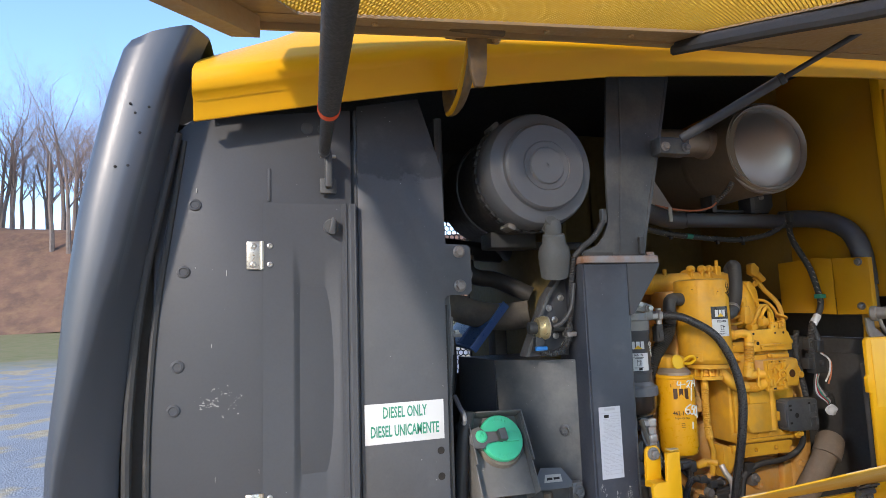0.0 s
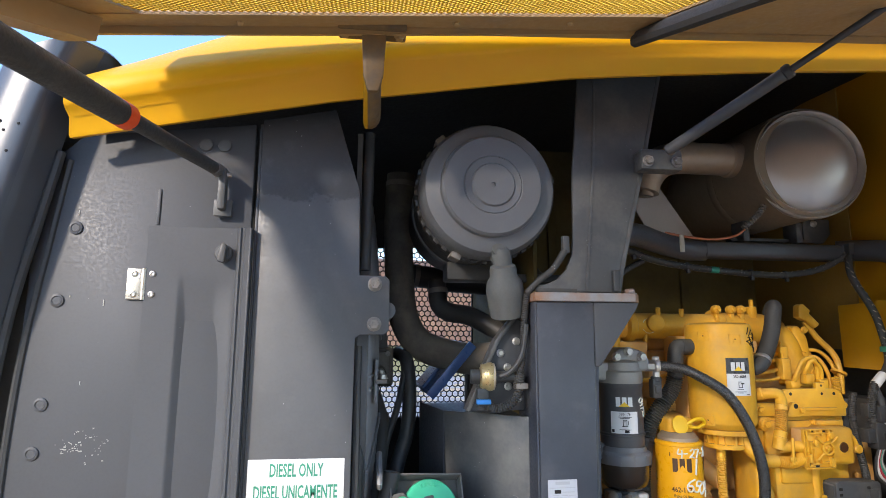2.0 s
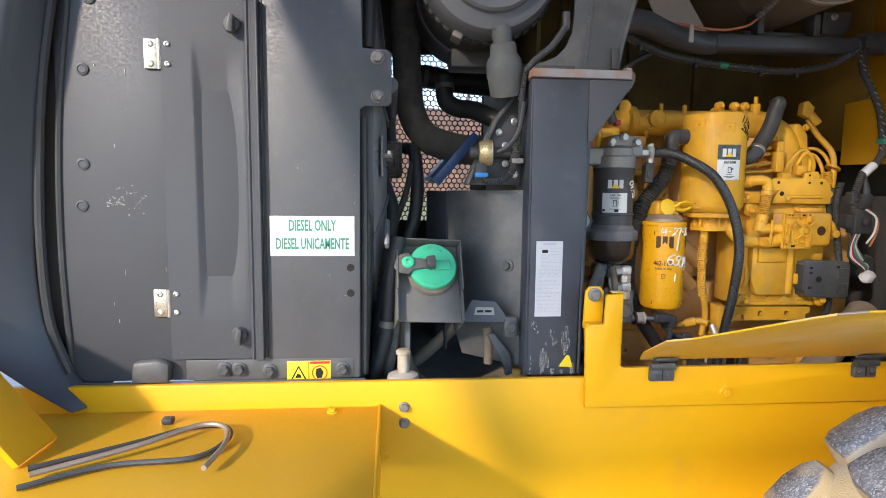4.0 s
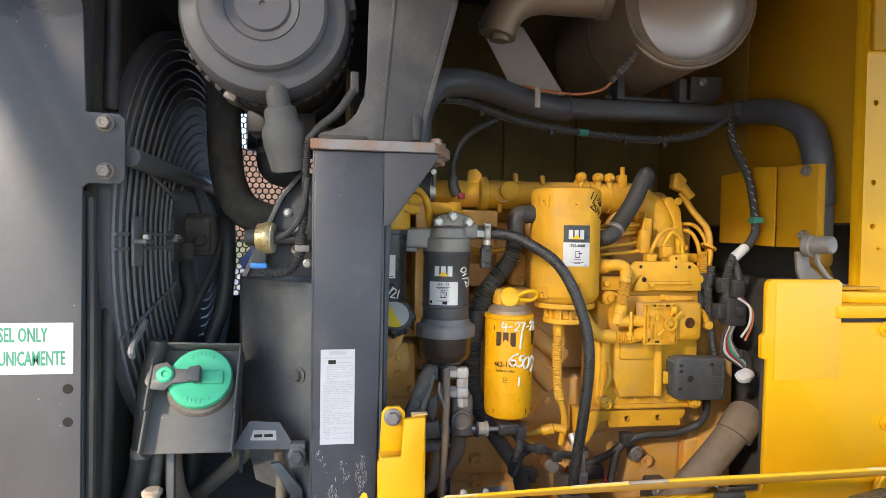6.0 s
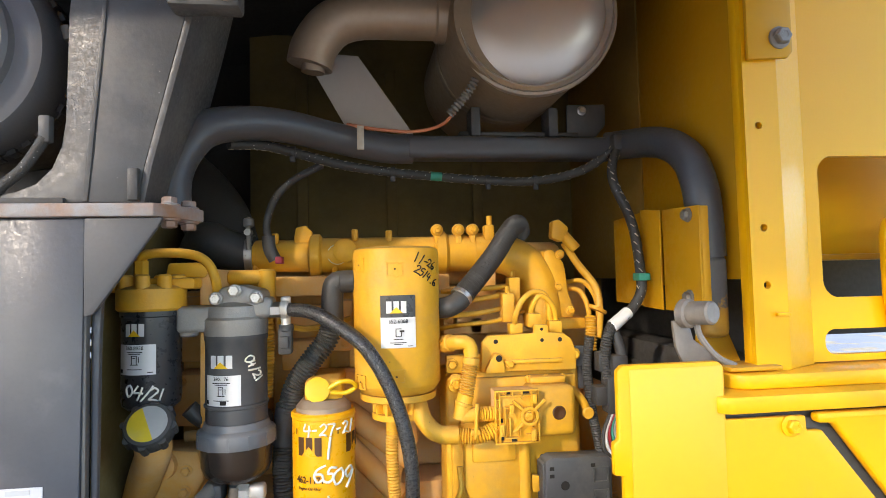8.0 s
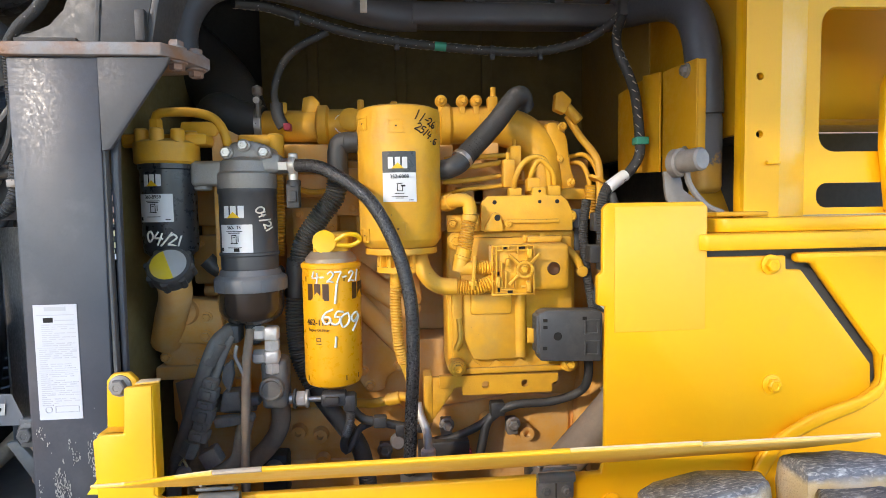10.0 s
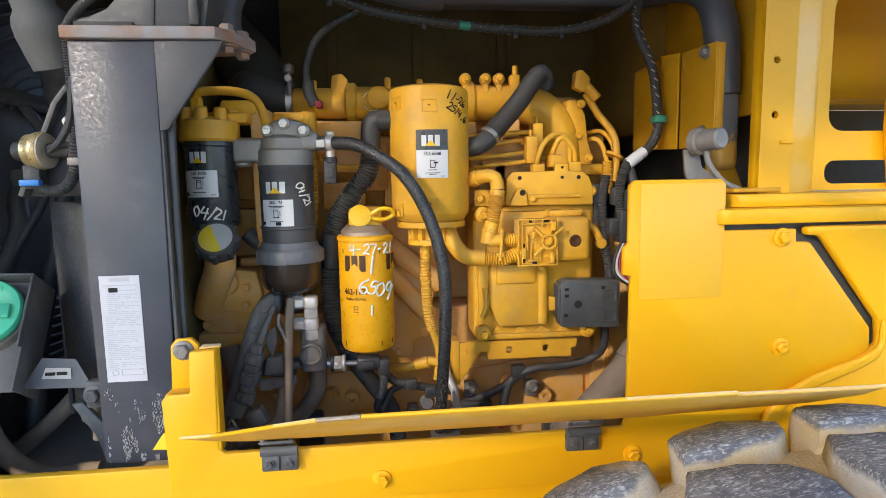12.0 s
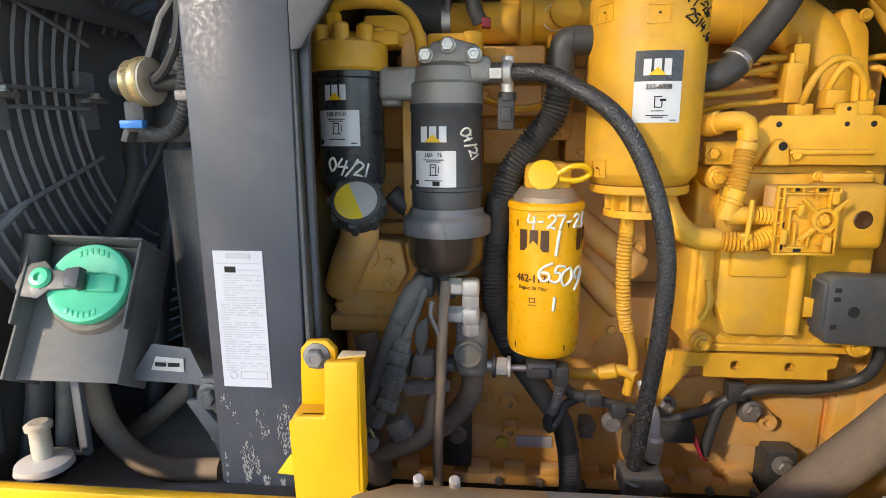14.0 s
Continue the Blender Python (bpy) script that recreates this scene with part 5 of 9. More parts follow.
part("raised_cover", prism([(1.412, 1.50), (1.412, 1.582), (1.425, 1.592), (1.515, 1.592), (1.522, 1.58), (1.522, 1.455), (1.43, 1.455)], "y", 1.432, 1.456, 0.008), YENG, ecm)
part("cover_step", box((1.425, 1.424, 1.545), (1.505, 1.44, 1.585), 0.005), YENG, ecm)
part("cover_rib", rod((1.522, 1.438, 1.46), (1.522, 1.438, 1.585), 0.012, 14), YENG, ecm)
part("cover_rib", sweep([(1.405, 1.446, 1.535), (1.407, 1.440, 1.50), (1.398, 1.442, 1.475)], 0.006, 8), YENG, ecm)
part("lower_flange", box((1.388, 1.445, 1.425), (1.634, 1.47, 1.437), 0.003), YENG, ecm)
for i in range(5):
    part("flange_rib", prism([(1.415 + i * 0.047, 1.437), (1.452 + i * 0.047, 1.437), (1.430 + i * 0.047, 1.452)], "y", 1.450, 1.458, 0.001), YENG, ecm)
for x, z in ((1.400, 1.441), (1.620, 1.441), (1.400, 1.685)):
    part("corner_lug", rod((x, 1.435, z), (x, 1.47, z), 0.017, 18, chamfer=0.003), YENG, ecm)
    bolt(ecm, (x, 1.435, z), 0.0085, mat=YENG)
part("tab", prism([(1.535, 1.485), (1.552, 1.485), (1.552, 1.512), (1.535, 1.516)], "y", 1.434, 1.444, 0.002), YENG, ecm)
mp = part("mounting_plate", prism([(1.447, 1.703), (1.627, 1.701), (1.627, 1.735), (1.618, 1.758), (1.605, 1.768), (1.575, 1.770), (1.575, 1.785), (1.548, 1.785), (1.548, 1.770), (1.462, 1.769), (1.449, 1.756)], "y", 1.436, 1.448, 0.003), YENG, ecm)
part("plate_swage", box((1.49, 1.430, 1.716), (1.60, 1.44, 1.724), 0.003), YENG, mp)
# black discs on the plate stand for the shade in its holes
for x, z, r in ((1.475, 1.757, 0.0042), (1.562, 1.757, 0.0035), (1.596, 1.757, 0.0042), (1.562, 1.777, 0.003)):
    part("plate_hole", lathe([(r, 0), (r * 0.8, 0.0005), (0, 0.0003)], (x, 1.436, z), (0, -1, 0), 12), INK, mp)
ear = part("side_ear", prism([(1.452, 1.702), (1.490, 1.702), (1.486, 1.732), (1.478, 1.738), (1.470, 1.738), (1.455, 1.712)], "y", 1.425, 1.437, 0.003), YENG, ecm)
part("ear_hole", lathe([(0.006, 0), (0.005, 0.0005), (0, 0.0003)], (1.478, 1.425, 1.728), (0, -1, 0), 14), INK, ear)
part("corner_strip", box((1.385, 1.446, 1.702), (1.45, 1.462, 1.735), 0.003), YENG, ecm)
bolt(ecm, (1.395, 1.446, 1.718), 0.0075, mat=YENG)
bolt(ecm, (1.50, 1.436, 1.716), 0.0065, mat=YENG)
sock = part("plug_housing", box((1.525, 1.402, 1.590), (1.612, 1.46, 1.679), 0.012, segs=3), YENG, ecm)
# brown disc on the face gives the dimple's shading by colour
part("housing_dimple", lathe([(0.0125, 0), (0.011, 0.0012), (0.007, 0.0012), (0.005, 0.0004), (0, 0.0002)], (1.579, 1.402, 1.632), (0, -1, 0), 18), BROWNINK, sock)
part("housing_top", box((1.535, 1.428, 1.679), (1.602, 1.46, 1.692), 0.004), YENG, ecm)
for x in (1.535, 1.60, 1.568):
    bolt(ecm, (x, 1.440, 1.687), 0.005, mat=YENG)
part("side_lever", sweep([(1.615, 1.44, 1.665), (1.632, 1.435, 1.648), (1.642, 1.435, 1.628)], 0.008, 10), YENG, ecm)
part("lever_eye", rod((1.643, 1.425, 1.622), (1.643, 1.44, 1.622), 0.011, 14, chamfer=0.002), YENG, ecm)
# lattice of the plug body
lat = part("plug_lattice", box((1.461, 1.391, 1.589), (1.536, 1.396, 1.677), 0.001), YENG, ecm)
for x0, x1, z0, z1 in ((1.459, 1.538, 1.676, 1.679), (1.459, 1.538, 1.587, 1.590), (1.459, 1.4615, 1.590, 1.676), (1.5355, 1.538, 1.590, 1.640), (1.5355, 1.538, 1.655, 1.676),
                       (1.4665, 1.469, 1.590, 1.676), (1.469, 1.524, 1.6675, 1.670), (1.478, 1.480, 1.670, 1.676), (1.490, 1.492, 1.670, 1.676), (1.507, 1.509, 1.662, 1.676), (1.524, 1.526, 1.650, 1.676),
                       (1.4615, 1.4665, 1.662, 1.664), (1.4615, 1.4665, 1.646, 1.648), (1.4615, 1.4665, 1.629, 1.631), (1.4615, 1.4665, 1.612, 1.614), (1.476, 1.4785, 1.600, 1.650), (1.4785, 1.490, 1.647, 1.650),
                       (1.469, 1.476, 1.618, 1.6205), (1.484, 1.4865, 1.600, 1.632), (1.478, 1.500, 1.596, 1.5985), (1.502, 1.504, 1.598, 1.612), (1.526, 1.529, 1.592, 1.614), (1.514, 1.526, 1.6005, 1.603)):
    part("lattice_rib", box((x0, 1.3835, z0), (x1, 1.391, z1), 0.0004), YENG, lat)
# slot shade as small black chips between the ribs
for x0, x1, z0, z1 in ((1.4705, 1.475, 1.593, 1.600), (1.489, 1.4985, 1.590, 1.5955), (1.4705, 1.474, 1.623, 1.630), (1.4705, 1.474, 1.608, 1.615), (1.482, 1.488, 1.671, 1.675), (1.511, 1.522, 1.671, 1.675)):
    part("lattice_slot", box((x0, 1.3895, z0), (x1, 1.3912, z1)), INK, lat)
part("plug_back", box((1.461, 1.394, 1.589), (1.536, 1.43, 1.677), 0.003), YDIRT, ecm)
part("plug_ring", plate_with_holes(ring(1.519, 1.634, 0.016, 24), [ring(1.519, 1.634, 0.0115, 24)], "y", 1.379, 1.384), YENG, ecm)
bolt(ecm, (1.519, 1.386, 1.634), 0.0065, mat=YENG)
for a0 in (45, 135, 225):
    part("plug_rib", rod((1.519 + 0.016 * math.cos(radians(a0)), 1.382, 1.634 + 0.016 * math.sin(radians(a0))), (1.519 + 0.040 * math.cos(radians(a0)), 1.382, 1.634 + 0.038 * math.sin(radians(a0))), 0.003, 6), YENG, ecm)
for x, z0, z1 in ((1.470, 1.602, 1.622), (1.529, 1.655, 1.672), (1.526, 1.592, 1.612), (1.488, 1.64, 1.655)):
    part("latch_tab", box((x - 0.004, 1.378, z0), (x + 0.004, 1.386, z1), 0.0015), YENG, ecm)
# corrugated loom into the plug
part("loom_elbow", sweep([(1.368, 1.47, 1.752), (1.386, 1.43, 1.758), (1.404, 1.410, 1.762), (1.420, 1.406, 1.758), (1.424, 1.405, 1.736)], 0.0130, 16), YENG, ecm)
part("loom_collar", rod((1.380, 1.440, 1.756), (1.392, 1.422, 1.760), 0.0160, 16, chamfer=0.002), YENG, ecm)
part("loom_collar", rod((1.4235, 1.405, 1.735), (1.4215, 1.404, 1.722), 0.0146, 16, chamfer=0.002), YENG, ecm)
part("loom_tube", sweep([(1.422, 1.405, 1.724), (1.417, 1.402, 1.698), (1.411, 1.400, 1.668)], 0.0128, 14, step=0.0012, ribs=0.0046, depth=0.14), YENG, ecm)
part("loom_tee", sweep([(1.412, 1.400, 1.672), (1.405, 1.399, 1.648), (1.402, 1.399, 1.632)], 0.0142, 14), YENG, ecm)
part("loom_collar", rod((1.4085, 1.399, 1.660), (1.4065, 1.399, 1.654), 0.0158, 16, chamfer=0.001), YENG, ecm)
part("loom_collar", rod((1.402, 1.398, 1.637), (1.428, 1.397, 1.638), 0.0132, 16, chamfer=0.002), YENG, ecm)
part("loom_branch", sweep([(1.424, 1.397, 1.638), (1.446, 1.398, 1.638), (1.464, 1.400, 1.637)], 0.0116, 14, step=0.0012, ribs=0.0046, depth=0.14), YENG, ecm)
part("loom_tube", sweep([(1.392, 1.404, 1.603), (1.425, 1.397, 1.601), (1.448, 1.397, 1.606), (1.467, 1.401, 1.613)], 0.0128, 14, step=0.0012, ribs=0.0046, depth=0.14), YENG, ecm)
part("loom_elbow", sweep([(1.328, 1.47, 1.678), (1.331, 1.435, 1.655), (1.340, 1.412, 1.628), (1.362, 1.405, 1.607), (1.396, 1.404, 1.603)], 0.0158, 16), YENG, ecm)
part("cable_tie", sweep([(1.428, 1.383, 1.660), (1.426, 1.382, 1.630), (1.424, 1.383, 1.600)], 0.0035, 8), YENG, ecm)
part("tie_head", box((1.416, 1.380, 1.606), (1.432, 1.388, 1.616), 0.002), YENG, ecm)
part("foot_bracket", plate_with_holes([(1.365, 1.423), (1.60, 1.420), (1.598, 1.404), (1.586, 1.400), (1.588, 1.384), (1.41, 1.384), (1.408, 1.40), (1.365, 1.40)], [rounded(1.448, 1.462, 1.396, 1.410, 0.005, 4), rounded(1.526, 1.540, 1.396, 1.410, 0.005, 4)], "y", 1.446, 1.458), YENG, ecm)
part("foot_gusset", prism([(1.345, 1.42), (1.40, 1.42), (1.395, 1.395), (1.352, 1.335), (1.345, 1.34)], "y", 1.452, 1.462, 0.002), YENG, ecm)
part("foot_post", box((1.335, 1.45, 1.33), (1.352, 1.50, 1.425), 0.003), YENG, ecm)

relay = thing("relay_box", (1.61, 1.45, 1.45), "black plastic relay box clipped to the engine", "relay box")
rb = part("relay_cover", prism([(1.552, 1.462), (1.556, 1.455), (1.672, 1.450), (1.676, 1.458), (1.676, 1.543), (1.670, 1.549), (1.566, 1.552), (1.552, 1.546)], "y", 1.408, 1.446, 0.005), BLKD, relay)
part("relay_base", box((1.556, 1.446, 1.456), (1.672, 1.462, 1.546), 0.003), RUB, relay)
part("relay_wing", prism([(1.548, 1.47), (1.556, 1.466), (1.556, 1.545), (1.548, 1.54)], "y", 1.412, 1.446, 0.002), BLKD, relay)
# dimple and slots of the lid are black pieces in place of shade
part("relay_dimple", lathe([(0.008, 0), (0.007, 0.001), (0, 0.0005)], (1.588, 1.408, 1.502), (0, -1, 0), 16), INK, rb)
for x, z in ((1.564, 1.533), (1.564, 1.520), (1.563, 1.480), (1.640, 1.535)):
    part("relay_slot", box((x - 0.004, 1.4066, z - 0.003), (x + 0.004, 1.4084, z + 0.003)), INK, rb)
for z in (1.518, 1.478):
    part("relay_clip", plate_with_holes([(1.640, z - 0.014), (1.668, z - 0.014), (1.668, z + 0.014), (1.640, z + 0.014)], [[(1.640 + 0.002, z - 0.011), (1.664, z - 0.011), (1.664, z + 0.011), (1.642, z + 0.011)]], "y", 1.404, 1.408), BLKD, rb)
part("relay_bracket", box((1.558, 1.462, 1.44), (1.60, 1.475, 1.56), 0.003), YENG, relay)

# fuel lines and injector leads above the module
lines = thing("fuel_lines", (1.45, 1.55, 1.8), "yellow painted steel fuel injection lines", "fuel lines")
for k, (pts, r) in enumerate((([(1.385, 1.52, 1.80), (1.46, 1.51, 1.806), (1.51, 1.52, 1.815), (1.525, 1.56, 1.83), (1.53, 1.64, 1.84)], 0.007),
                              ([(1.385, 1.53, 1.825), (1.44, 1.515, 1.83), (1.50, 1.52, 1.838), (1.535, 1.56, 1.845), (1.54, 1.64, 1.85)], 0.007),
                              ([(1.39, 1.54, 1.848), (1.47, 1.53, 1.852), (1.53, 1.55, 1.856), (1.55, 1.64, 1.86)], 0.007),
                              ([(1.385, 1.54, 1.775), (1.43, 1.50, 1.785), (1.49, 1.50, 1.79), (1.545, 1.54, 1.80), (1.58, 1.62, 1.80)], 0.006),
                              ([(1.525, 1.49, 1.775), (1.522, 1.47, 1.80), (1.535, 1.465, 1.83), (1.56, 1.47, 1.845), (1.585, 1.475, 1.835), (1.592, 1.48, 1.79)], 0.007),
                              ([(1.555, 1.49, 1.785), (1.556, 1.475, 1.815), (1.572, 1.47, 1.838), (1.598, 1.475, 1.815), (1.606, 1.485, 1.775)], 0.007),
                              ([(1.668, 1.60, 1.945), (1.69, 1.585, 1.90), (1.718, 1.56, 1.85), (1.722, 1.55, 1.80), (1.712, 1.54, 1.745)], 0.0105),
                              ([(1.68, 1.62, 1.845), (1.70, 1.60, 1.84), (1.71, 1.58, 1.80), (1.70, 1.56, 1.745)], 0.007),
                              ([(1.68, 1.64, 1.86), (1.712, 1.61, 1.86), (1.728, 1.58, 1.82), (1.724, 1.56, 1.75)], 0.007))):
    part("line", sweep(pts, r * 0.78, 10), YENG, lines)
for p in ((1.515, 1.505, 1.815), (1.535, 1.535, 1.845)):
    part("line_clamp", box((p[0] - 0.012, p[1] - 0.014, p[2] - 0.028), (p[0] + 0.012, p[1] + 0.014, p[2] + 0.028), 0.003), YENG, lines)
    part("clamp_stud", rod((p[0], p[1], p[2] + 0.02), (p[0], p[1], p[2] + 0.042), 0.004, 8), YENG, lines)
for p in ((1.525, 1.488, 1.772), (1.558, 1.475, 1.79), (1.60, 1.48, 1.775)):
    part("injector_plug", box((p[0] - 0.013, p[1] - 0.012, p[2] - 0.012), (p[0] + 0.013, p[1] + 0.012, p[2] + 0.014), 0.003), YENG, lines)
part("loom_plug", prism([(1.632, 1.955), (1.655, 1.945), (1.672, 1.975), (1.650, 1.995), (1.635, 1.99)], "y", 1.575, 1.60, 0.004), YENG, lines)
part("loom_stem", rod((1.66, 1.59, 1.965), (1.688, 1.582, 1.93), 0.012, 12, chamfer=0.002), YENG, lines)
part("loom_tube", sweep([(1.700, 1.545, 1.79), (1.698, 1.54, 1.76), (1.697, 1.54, 1.72)], 0.011, 10, ribs=0.006), YENG, lines)
part("loom_tie", rod((1.715, 1.548, 1.800), (1.718, 1.548, 1.806), 0.020, 12), YENG, lines)
for i, (x, z) in enumerate(((1.42, 1.79), (1.47, 1.775), (1.58, 1.81), (1.40, 1.865), (1.50, 1.87))):
    part("injector_body", box((x - 0.016, 1.60, z - 0.02), (x + 0.016, 1.67, z + 0.02), 0.006), YDIRT, lines)

# ---- filters ----


def mark(parent, cx, cy, r, ang, z, w, h, col, tri):
    """The maker's mark as plain shapes: three upright blocks and a triangle."""
    s = w / r * 57.3
    for k in (-1, 0, 1):
        c = ang + k * s * 0.34
        part("mark_block", wrap_patch(cx, cy, r + 0.0008, c - s * 0.125, c + s * 0.125, z - h / 2, z + h / 2, 3), col, parent)
    bm = bmesh.new()
    rr = r + 0.0022
    f = lambda x, zz: (cx + rr * math.sin(radians(ang) + x / r), cy - rr * math.cos(radians(ang) + x / r), zz)
    bm.faces.new([bm.verts.new(f(x, zz)) for x, zz in ((-w * 0.30, z - h / 2), (0, z - h / 2), (w * 0.30, z - h / 2), (0, z + h * 0.02))])
    part("mark_triangle", bm, tri, parent)


def bars(parent, cx, cy, r, ang, z, rows, mat=None):
    """Rows of unreadable small print: (offset across, width, offset up, height)."""
    for dx, w, dz, h in rows:
        a = ang + dx / r * 57.3
        part("print_bar", wrap_patch(cx, cy, r + 0.0008, a - w / 2 / r * 57.3, a + w / 2 / r * 57.3, z + dz - h / 2, z + dz + h / 2, 3, 0.0003), mat or INK, parent)


def pump_sign(parent, cx, cy, r, ang, z):
    bars(parent, cx, cy, r, ang, z, ((-0.004, 0.0012, 0, 0.014), (0.004, 0.0012, 0, 0.014), (0, 0.008, 0.0065, 0.0013), (0, 0.013, -0.0075, 0.0013), (0, 0.004, 0.003, 0.0012), (0.0075, 0.0011, 0.0, 0.009)))


# secondary fuel filter: black can under a yellow head
f1 = thing("fuel_filter", (0.887, 1.425, 1.66), "black spin-on fuel filter with a white label under a yellow head", "fuel filter", "engine filters")
C = (0.887, 1.425)
can = part("canister", lathe([(0.0, 1.672), (0.036, 1.672), (0.044, 1.679), (0.046, 1.69), (0.046, 1.822), (0.048, 1.824), (0.048, 1.832)], (*C, 0), (0, 0, 1), 40), FILB, f1)
hd = part("filter_head", lathe([(0.050, 1.832), (0.054, 1.836), (0.054, 1.868), (0.048, 1.872), (0.030, 1.876), (0, 1.876)], (*C, 0), (0, 0, 1), 36), YENG, f1, "yellow painted filter head")
for a in range(0, 360, 45):
    x, y = C[0] + 0.042 * math.cos(radians(a)), C[1] + 0.042 * math.sin(radians(a))
    part("head_lobe", rod((x, y, 1.86), (x, y, 1.892), 0.0115, 12, chamfer=0.003), YENG, hd)
part("head_arm", box((0.815, 1.41, 1.866), (0.96, 1.47, 1.886), 0.006), YENG, f1)
part("head_port", rod((0.83, 1.43, 1.874), (0.812, 1.43, 1.874), 0.011, 12), YENG, f1)
part("mount_bracket", prism([(0.90, 1.885), (0.965, 1.885), (0.972, 1.895), (0.972, 1.905), (0.955, 1.912), (0.905, 1.912)], "y", 1.445, 1.46, 0.004), YENG, f1)
part("mount_leg", box((0.955, 1.45, 1.60), (0.985, 1.57, 1.90), 0.006), YDIRT, f1)
part("steel_pipe", sweep([(0.858, 1.455, 1.915), (0.87, 1.45, 1.928), (0.93, 1.45, 1.928), (0.965, 1.45, 1.915), (0.983, 1.45, 1.88), (0.984, 1.46, 1.83)], 0.0085, 12), YENG, f1)
part("pipe_nut", rod((0.858, 1.455, 1.89), (0.858, 1.455, 1.916), 0.012, 6), YENG, f1)
lab = part("white_label", wrap_patch(*C, 0.0461, -53, 27, 1.732, 1.780), WHITE, f1)
mark(can, *C, 0.0463, -13, 1.803, 0.033, 0.020, WHITE, LOGOY)
lettering("part_number", "360-8958", 0.0085, INK, lab, (0, 0, 1.7745), wrap=(*C, 0.0464, -13), squeeze=0.9)
bars(lab, *C, 0.0466, -13, 1.756, ((0, 0.026, 0.012, 0.0012), (0, 0.020, 0.0095, 0.0012), (0, 0.024, -0.015, 0.0012), (-0.026, 0.006, -0.018, 0.006), (0.024, 0.008, -0.02, 0.0015)))
pump_sign(lab, *C, 0.0466, -13, 1.756)
scrawl("hand_date", "04/21", 0.020, CHALK, can, 1.703, (*C, 0.0464, 8), turn=-10, pen=0.0017, seed=4, gap=0.62, label="white hand-written date")

# primary fuel filter with grey cast head and smoked bowl
f2 = thing("water_separator_filter", (1.022, 1.43, 1.54), "black fuel water separator with a grey cast head and smoked bowl", "fuel filter", "engine filters")
C = (1.022, 1.43)
can = part("canister", lathe([(0.049, 1.642), (0.050, 1.648), (0.050, 1.668), (0.0525, 1.670), (0.0525, 1.674), (0.050, 1.676), (0.050, 1.778), (0.0515, 1.780), (0.0515, 1.788)], (*C, 0), (0, 0, 1), 40), FILG, f2)
part("bowl_collar", lathe([(0.052, 1.604), (0.063, 1.606), (0.064, 1.612), (0.064, 1.626), (0.062, 1.630), (0.055, 1.634), (0.052, 1.644)], (*C, 0), (0, 0, 1), 40), GPLA, f2)
part("clear_bowl", lathe([(0.0, 1.541), (0.020, 1.542), (0.040, 1.548), (0.052, 1.558), (0.057, 1.572), (0.058, 1.606)], (*C, 0), (0, 0, 1), 40), BOWL, f2, "smoked plastic water bowl")
for a in range(0, 360, 30):
    part("collar_rib", box((-0.002, -0.0645, 1.606), (0.002, -0.063, 1.628), m=Matrix.Translation((*C, 0)) @ Matrix.Rotation(radians(a), 4, "Z")), GPLA, f2)
hd = part("cast_head", lathe([(0.051, 1.788), (0.052, 1.792), (0.052, 1.814), (0.048, 1.818), (0.046, 1.836), (0.030, 1.846), (0, 1.846)], (*C, 0), (0, 0, 1), 40), ALU, f2, "grey cast aluminium head")
part("head_arm", box((0.930, 1.405, 1.794), (1.02, 1.45, 1.838), 0.007, segs=3), ALU, hd)
part("head_neck", box((0.99, 1.40, 1.815), (1.085, 1.455, 1.850), 0.008, segs=3), ALU, hd)
part("arm_foot", rod((0.944, 1.43, 1.786), (0.944, 1.43, 1.80), 0.016, 14, chamfer=0.003), ALU, hd)
part("head_crown", prism([(0.985, 1.84), (1.075, 1.84), (1.07, 1.862), (1.035, 1.872), (1.005, 1.868)], "y", 1.395, 1.47, 0.006), ALU, hd)
for x, z, y in ((1.028, 1.862, 1.391), (1.062, 1.850, 1.393), (0.998, 1.850, 1.393)):
    bolt(hd, (x, y, z), 0.0085, mat=STEEL, flange=1.3)
part("hose_nut", rod((1.078, 1.415, 1.828), (1.104, 1.412, 1.828), 0.0135, 6), STEEL, f2, "zinc hose nut")
part("banjo", rod((1.100, 1.412, 1.828), (1.114, 1.410, 1.828), 0.017, 16, chamfer=0.003), ZINC, f2)
part("banjo_stem", rod((1.107, 1.412, 1.80), (1.107, 1.412, 1.85), 0.0085, 12, chamfer=0.002), ZINC, f2)
sp2 = part("stem_plug", box((1.094, 1.405, 1.752), (1.117, 1.43, 1.797), 0.004), RUB, f2, "black sensor connector")
part("plug_collar", rod((1.107, 1.415, 1.79), (1.107, 1.415, 1.803), 0.0125, 12, chamfer=0.002), RUB, sp2)
part("plug_lock", box((1.098, 1.400, 1.763), (1.113, 1.406, 1.783), 0.002), RUB, sp2)
lab = part("white_label", wrap_patch(*C, 0.0501, -52, 20, 1.676, 1.725), WHITE, f2)
mark(can, *C, 0.0503, -16, 1.747, 0.040, 0.021, WHITE, LOGOY)
lettering("part_number", "360-  76", 0.0085, INK, lab, (0, 0, 1.7195), wrap=(*C, 0.0504, -16), squeeze=0.9)
bars(lab, *C, 0.0506, -16, 1.700, ((0, 0.030, 0.013, 0.0012), (0, 0.022, 0.0105, 0.0012), (0, 0.026, -0.015, 0.0012), (-0.027, 0.006, -0.018, 0.006), (0.004, 0.010, -0.019, 0.006)))
pump_sign(lab, *C, 0.0506, -16, 1.700)
scrawl("hand_date", "04/21", 0.0155, CHALK, can, 1.733, (*C, 0.0504, 46), turn=-62, pen=0.0015, seed=6, gap=0.64, label="white hand-written date")
